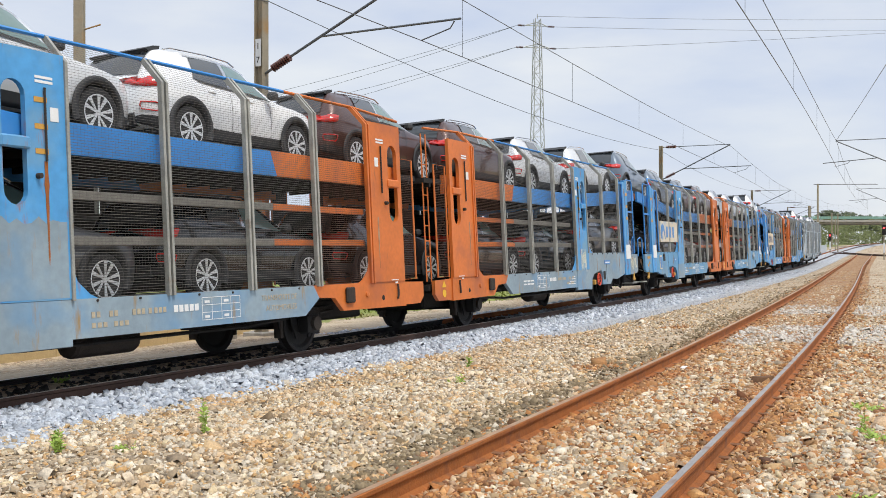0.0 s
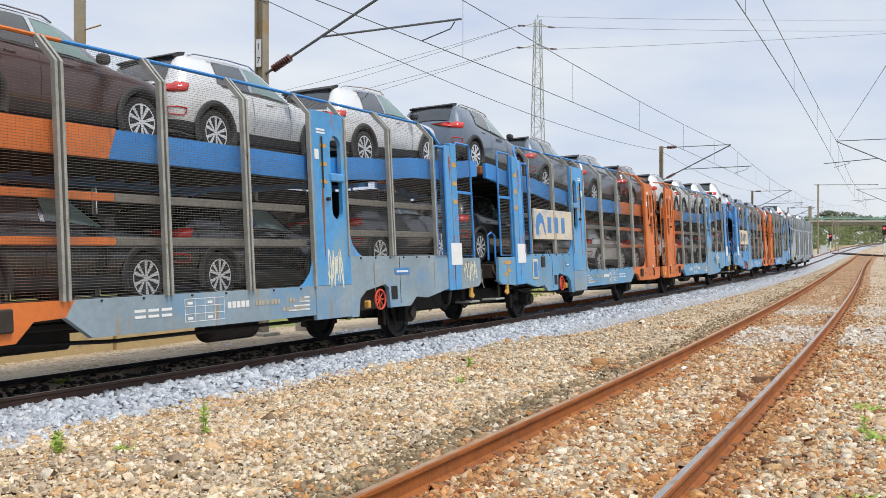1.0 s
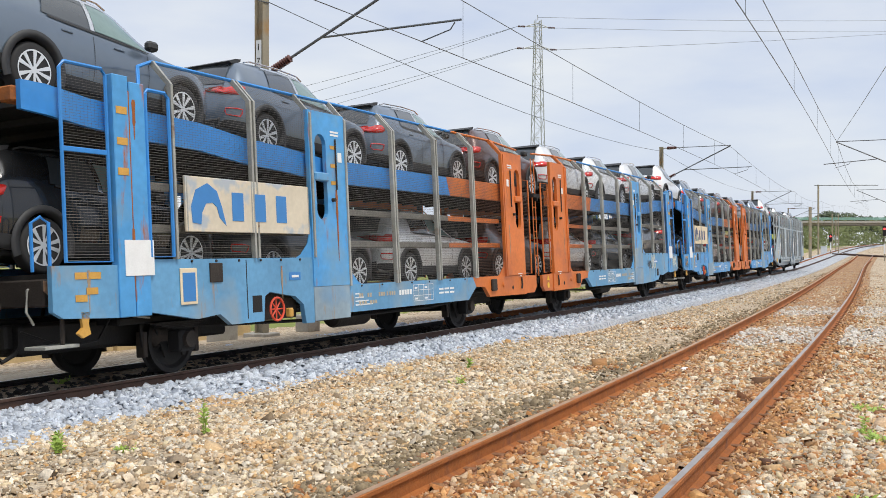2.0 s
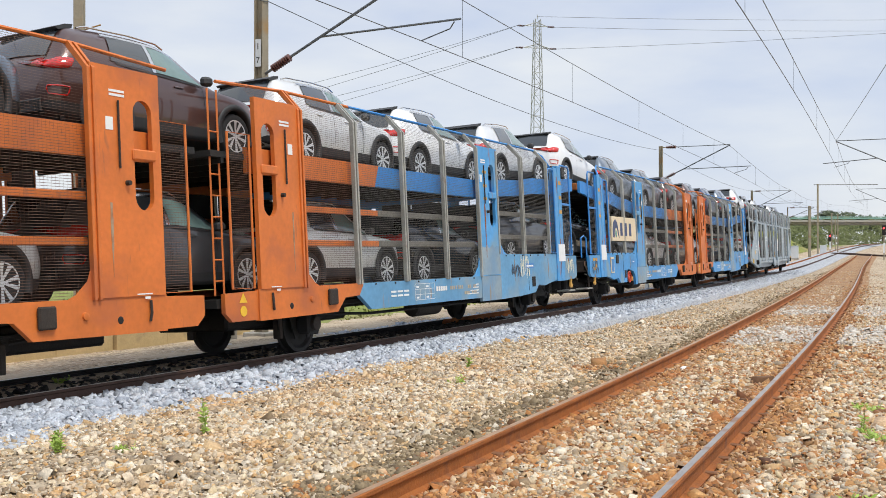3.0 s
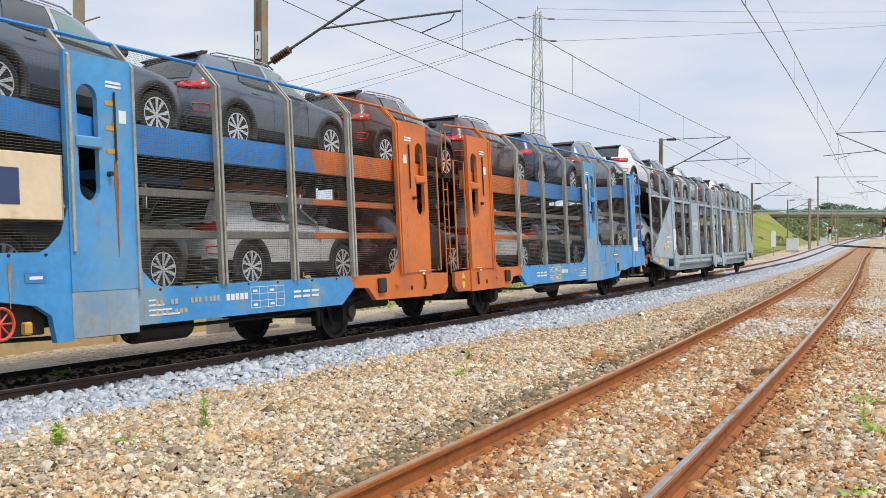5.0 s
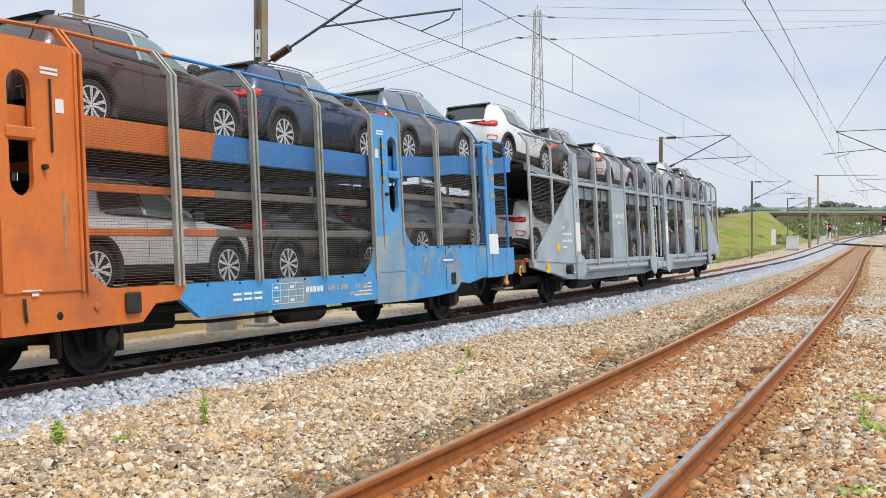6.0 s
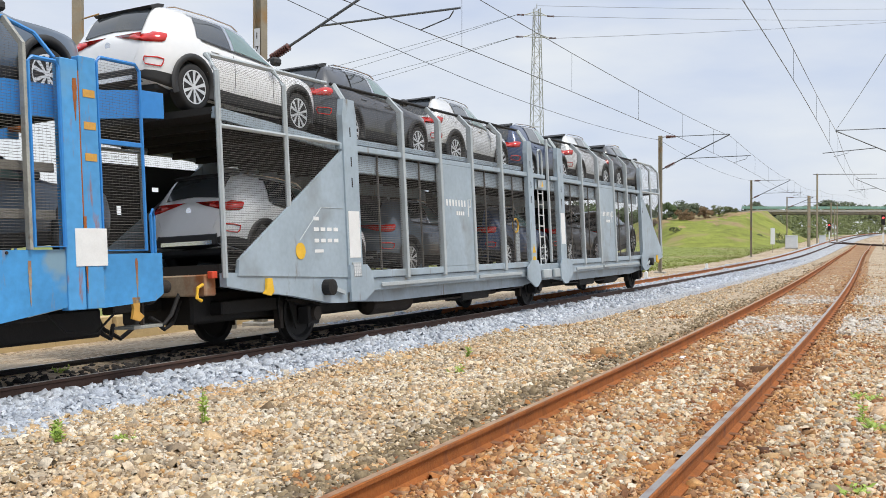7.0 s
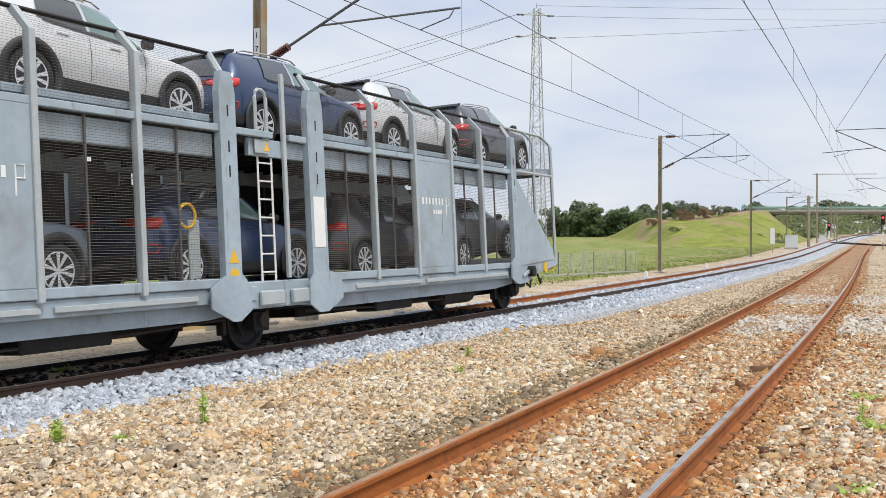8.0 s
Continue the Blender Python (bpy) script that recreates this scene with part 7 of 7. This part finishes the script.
    for _ in range(620):
        px = rnd.choice((rnd.uniform(1375, 1720), rnd.uniform(980, 1400), rnd.uniform(1380, 1620)))
        depth = rnd.uniform(240, 380)
        x = (px - 784) / F * depth
        lim = 3.0 if px < 1380 else 6.5
        z = ground_z(x, depth) + rnd.uniform(0, lim)
        cl.append(((x, depth, z), rnd.uniform(0.9, 1.5), 42))
    for _ in range(260):
        x = rnd.uniform(-160, 20)
        depth = rnd.uniform(240, 330)
        cl.append(((x, depth, ground_z(x, depth) + rnd.uniform(0, 5)), rnd.uniform(1.2, 2.2), 24))
    for _ in range(170):
        s, d = rnd.uniform(158, 205), -rnd.uniform(6.0, 13)
        p = main_at(s, d)
        if rnd.random() < 0.35:
            p = main_at(s + 30, rnd.uniform(9, 26))
        cl.append(((p.x, p.y, ground_z(p.x, p.y) + rnd.uniform(0.1, 1.0)), rnd.uniform(0.4, 0.8), 26))
    tagged(part("woodland", leaf_mesh(rnd, cl, 0.33), BUSH_LEAF), "olive and dark green scrub and far woods", "woods", kind="stuff")
    # meadow grass tufts along the far side of the line
    bm = bmesh.new()
    for _ in range(5200):
        s = rnd.uniform(30, 175)
        p = main_at(s, -rnd.uniform(5.0, 5.6 + 26 * rnd.random() ** 1.3))
        zz = ground_z(p.x, p.y)
        for _ in range(3):
            a, hgt = rnd.uniform(0, 6.28), rnd.uniform(0.04, 0.13)
            q = Vector((p.x + rnd.uniform(-0.2, 0.2), p.y + rnd.uniform(-0.2, 0.2), zz))
            o = Vector((math.cos(a), math.sin(a), 0)) * 0.03
            bm.faces.new([bm.verts.new(q - o), bm.verts.new(q + o), bm.verts.new(q + Vector((math.cos(a + 1) * 0.1, math.sin(a + 1) * 0.1, hgt)))])
    tagged(part("meadow_grass", bm, GRASS), "long yellow-green grass beside the line", "grass", kind="stuff")


def make_bridge():
    br = new("road_bridge")
    tagged(br, "grey concrete road bridge with green parapet over the line", "bridge", kind="structure")
    y, z0, z1 = 192, 6.25, 7.05
    part("deck", block(58.4, 135, y, y + 9, z1 - 0.4, z1, 0.03), CONCRETE, br)
    part("girder", block(60.0, 135, y + 0.8, y + 1.5, z0, z1 - 0.41, 0.03), CONCRETE, br, "grey girder")
    part("girder", block(60.0, 135, y + 6.8, y + 7.5, z0, z1 - 0.41, 0.03), CONCRETE, br, "grey girder")
    part("parapet", block(56.0, 135, y + 0.05, y + 0.15, z1 + 0.2, z1 + 0.5, 0.02), GREEN_RAIL, br, "pale green parapet")
    part("parapet_rail", block(56.0, 135, y + 0.03, y + 0.17, z1 + 0.6, z1 + 0.68, 0.02), GREEN_RAIL, br)
    first = None
    for k in range(40):
        m = pose(57 + 2.0 * k, y + 0.1, z1)
        if first is None:
            first = part("baluster", block(-0.05, 0.05, -0.05, 0.05, 0, 0.64, 0.005), GREEN_RAIL, br)
            first.matrix_basis = m
        else:
            share(first, br, m)
    part("abutment", prism([(57, z1 - 0.41), (61.5, z1 - 0.41), (61.5, z0), (65, 1.5), (57, 1.5)], y + 0.2, y + 8.8), CONCRETE, br, "sloping concrete abutment")
    for x in (98.0,):
        part("pier", block(x - 0.5, x + 0.5, y + 0.6, y + 8, 0, z0, 0.05), CONCRETE, br)


def make_lineside():
    rnd = random.Random(21)
    # equipment cabinets and a white board by the far junction
    for x, y, w, h, d in ((44.6, 131, 1.5, 1.75, 0.8), (55.6, 150, 0.9, 1.4, 0.7)):
        cb = new("equipment_cabinet")
        tagged(cb, "white line-side equipment cabinet on a low plinth", "cabinet", "line-side cabinets")
        cb.matrix_basis = pose(x, y, ground_z(x, y) - 0.03, 0, 0, -20)
        part("plinth", block(-w / 2 - 0.05, w / 2 + 0.05, -d / 2 - 0.05, d / 2 + 0.05, 0, 0.15, 0.01), CONCRETE, cb)
        part("body", block(-w / 2, w / 2, -d / 2, d / 2, 0.15, h - 0.06, 0.02), PLASTER, cb)
        part("door", block(-w / 2 + 0.05, -0.01, -d / 2 - 0.02, -d / 2 - 0.003, 0.22, h - 0.14, 0.006), PLASTER, cb)
        part("door", block(0.01, w / 2 - 0.05, -d / 2 - 0.02, -d / 2 - 0.003, 0.22, h - 0.14, 0.006), PLASTER, cb)
        part("lid", block(-w / 2 - 0.05, w / 2 + 0.05, -d / 2 - 0.05, d / 2 + 0.05, h - 0.06, h, 0.01), PLASTER, cb)
    sg = new("line_side_sign")
    tagged(sg, "tall white line-side board on a thin post", "sign")
    sg.matrix_basis = pose(37.2, 115.5, ground_z(37.2, 115.5) - 0.03, 0, 0, -20)
    part("post", tube([(0, 0, 0), (0, 0, 2.9)], 0.035, 6), MAST, sg)
    part("board", block(-0.24, 0.24, -0.06, -0.04, 1.0, 2.85, 0.006), WHITE, sg)
    for x, y, zl in ((56.6, 150, 3.6), (47.3, 110, 3.9)):
        si = new("railway_signal")
        tagged(si, "railway signal showing a red light", "signal", "signals")
        zb = ground_z(x, y) - 0.03
        si.matrix_basis = pose(x, y, zb, 0, 0, -24)
        part("post", tube([(0, 0.1, 0), (0, 0.1, zl - zb + 0.4)], 0.06, 8), MAST, si)
        part("head", block(-0.2, 0.2, -0.12, 0.05, zl - zb - 0.75, zl - zb + 0.32, 0.03), BLACK_IRON, si)
        part("red_lamp", lathe([(0.11, 0), (0.09, -0.03)], (0, -0.13, zl - zb), 16), glow("red_signal_glow", (1.0, 0.05, 0.05), 3.0), si, "glowing red lamp")
        part("hood", tube([(-0.13, -0.14, zl - zb + 0.02), (-0.09, -0.24, zl - zb + 0.12), (0.09, -0.24, zl - zb + 0.12), (0.13, -0.14, zl - zb + 0.02)], 0.015, 5), BLACK_IRON, si)
        part("apron", block(-0.09, 0.09, -0.02, 0.02, 0.8, 1.9, 0.006), WHITE, si)
    # the meadow fence
    fe = new("fence")
    tagged(fe, "grey wire mesh fence with thin posts on a low kerb", "fence")
    a, b = Vector((6.2, 55, 0)), Vector((11.6, 61.5, 0))
    d = b - a
    fe.matrix_basis = Matrix.Translation((a.x, a.y, ground_z(a.x, a.y))) @ pose(0, 0, 0, 0, 0, math.degrees(math.atan2(d.y, d.x)))
    L = d.length
    for k in range(8):
        part("post", tube([(L * k / 7, 0, -0.1), (L * k / 7, 0, 1.3)], 0.028, 6), PYLON if k % 3 else CABLE, fe)
    part("kerb", block(-1.5, L + 0.3, -0.1, 0.1, -0.2, 0.10, 0.01), CONCRETE, fe)
    part("mesh", wires([(Vector((0, 0, 0.12 + 0.1 * k)), Vector((L, 0, 0.12 + 0.1 * k)), 0.004) for k in range(12)] + [(Vector((L * k / 80, 0, 0.1)), Vector((L * k / 80, 0, 1.25)), 0.004) for k in range(81)]), PYLON, fe)
    # low ochre wall and pale blocks behind the train
    wall = new("low_wall")
    tagged(wall, "low ochre concrete trough wall behind the track", "wall", kind="structure")
    first = None
    for k in range(26):
        s = -14 + 1.52 * k
        m = on_line(s, s + 1.5)
        m = m @ pose(0, 4.9 + 0.05 * math.sin(k * 2.1), 0.0)
        if k in (9, 15, 16, 20):
            continue
        if first is None:
            first = part("wall_block", block(-0.74, 0.74, -0.14, 0.14, -0.6, 0.12, 0.02), OCHRE_WALL, wall)
            first.matrix_basis = m
        else:
            share(first, wall, m)
    for s, dd, w in ((8, -3.5, 0.5), (15.5, -3.6, 0.7), (23, -3.7, 0.6), (26, -3.5, 0.5)):
        p = main_at(s, dd)
        bl = part("concrete_block", block(-w / 2, w / 2, -0.2, 0.2, 0, 0.42, 0.03), CONCRETE)
        bl.matrix_basis = pose(p.x, p.y, ground_z(p.x, p.y) - 0.03, 0, 0, 62)
        tagged(bl, "pale broken concrete block on the ballast edge", "concrete block", "concrete blocks")
    # marker stones beside the line
    for s, d in ((56, -2.6), (74, -2.6)):
        p = main_at(s, d)
        mk = part("marker_stone", prism([(-0.09, -0.2), (0.09, -0.2), (0.08, 0.32), (0, 0.4), (-0.08, 0.32)], -0.08, 0.08), WHITE)
        mk.matrix_basis = pose(p.x, p.y, ground_z(p.x, p.y) + 0.02, 0, 0, -25)
        tagged(mk, "small white marker stone beside the line", "marker stone", "marker stones")
    # weeds
    def weed(x, y, h, n, bushy=False):
        w = new("weed")
        tagged(w, "low green grass tuft in the gravel" if bushy else "thin upright green weed growing in the gravel", "weed", "weeds")
        w.matrix_basis = pose(x, y, ground_z(x, y) - 0.01)
        st, lf = bmesh.new(), bmesh.new()
        for k in range(n):
            a = rnd.uniform(0, 6.28)
            lean = rnd.uniform(0.02, 0.14) * h if not bushy else rnd.uniform(0.4, 1.4) * h
            o = Vector((rnd.uniform(-0.03, 0.03), rnd.uniform(-0.03, 0.03), 0)) * (1 if not bushy else 2.5)
            tip = o + Vector((math.cos(a) * lean, math.sin(a) * lean, h * rnd.uniform(0.6, 1.0)))
            add_tube(st, [o, o.lerp(tip, 0.5) + Vector((0, 0, 0.06 * h)), tip], 0.004, 4, taper=0.4)
            for i in range(14 if not bushy else 6):
                f = rnd.uniform(0.15, 1.0)
                p = o.lerp(tip, f)
                d = Vector((rnd.gauss(0, 1), rnd.gauss(0, 1), rnd.uniform(-0.1, 0.9))).normalized() * rnd.uniform(0.03, 0.07)
                q = d.orthogonal().normalized() * 0.011
                lf.faces.new([lf.verts.new(p), lf.verts.new(p + d * 0.5 + q), lf.verts.new(p + d), lf.verts.new(p + d * 0.5 - q)])
        tagged(part("stems", st, LEAF, w), kind="stuff")
        tagged(part("leaves", lf, LEAF, w), kind="stuff")
    weed(-2.29, 9.75, 0.40, 5)
    weed(-3.6, 9.5, 0.22, 6)
    weed(-3.52, 9.35, 0.16, 5)
    weed(0.17, 13.35, 0.10, 7, True)
    weed(0.37, 15.4, 0.17, 4)
    weed(-2.8, 9.05, 0.07, 6, True)
    weed(4.57, 11.07, 0.09, 14, True)
    weed(3.95, 9.26, 0.10, 14, True)
    weed(3.92, 9.6, 0.24, 3)
    weed(2.85, 7.05, 0.07, 9, True)
    weed(-5.2, 13.9, 0.10, 8, True)
    st = bmesh.new()
    bmesh.ops.create_icosphere(st, subdivisions=2, radius=0.075)
    for v in st.verts:
        v.co *= 1 + 0.25 * noise.noise(v.co * 14)
        v.co.z *= 0.6
    lump = part("white_stone", st, WHITE)
    lump.location = (3.45, 14.65, ground_z(3.45, 14.65) + 0.03)
    tagged(lump, "white rounded stone lying between the siding rails", "stone")


make_ground()
make_tracks()
make_train()
make_masts()
make_pylon()
make_bridge()
make_distance()
make_lineside()
make_stones()


# ---------------- what moves ----------------
def motions():
    times = [k * 0.25 for k in range(33)]
    for ob, s0, s1, z0, z1 in RUNS:
        walk(ob, [(t, on_line(s0 - gone(t), s1 - gone(t), z0, z1, 1.36 * cant(s0 - gone(t)))) for t in times])
    for ob, x, r in SPIN:
        walk(ob, [(k / 30, Matrix.Translation((x, 0, r)) @ Matrix.Rotation(-gone(k / 30) / r % (2 * math.pi), 4, "Y")) for k in range(241)])


motions()
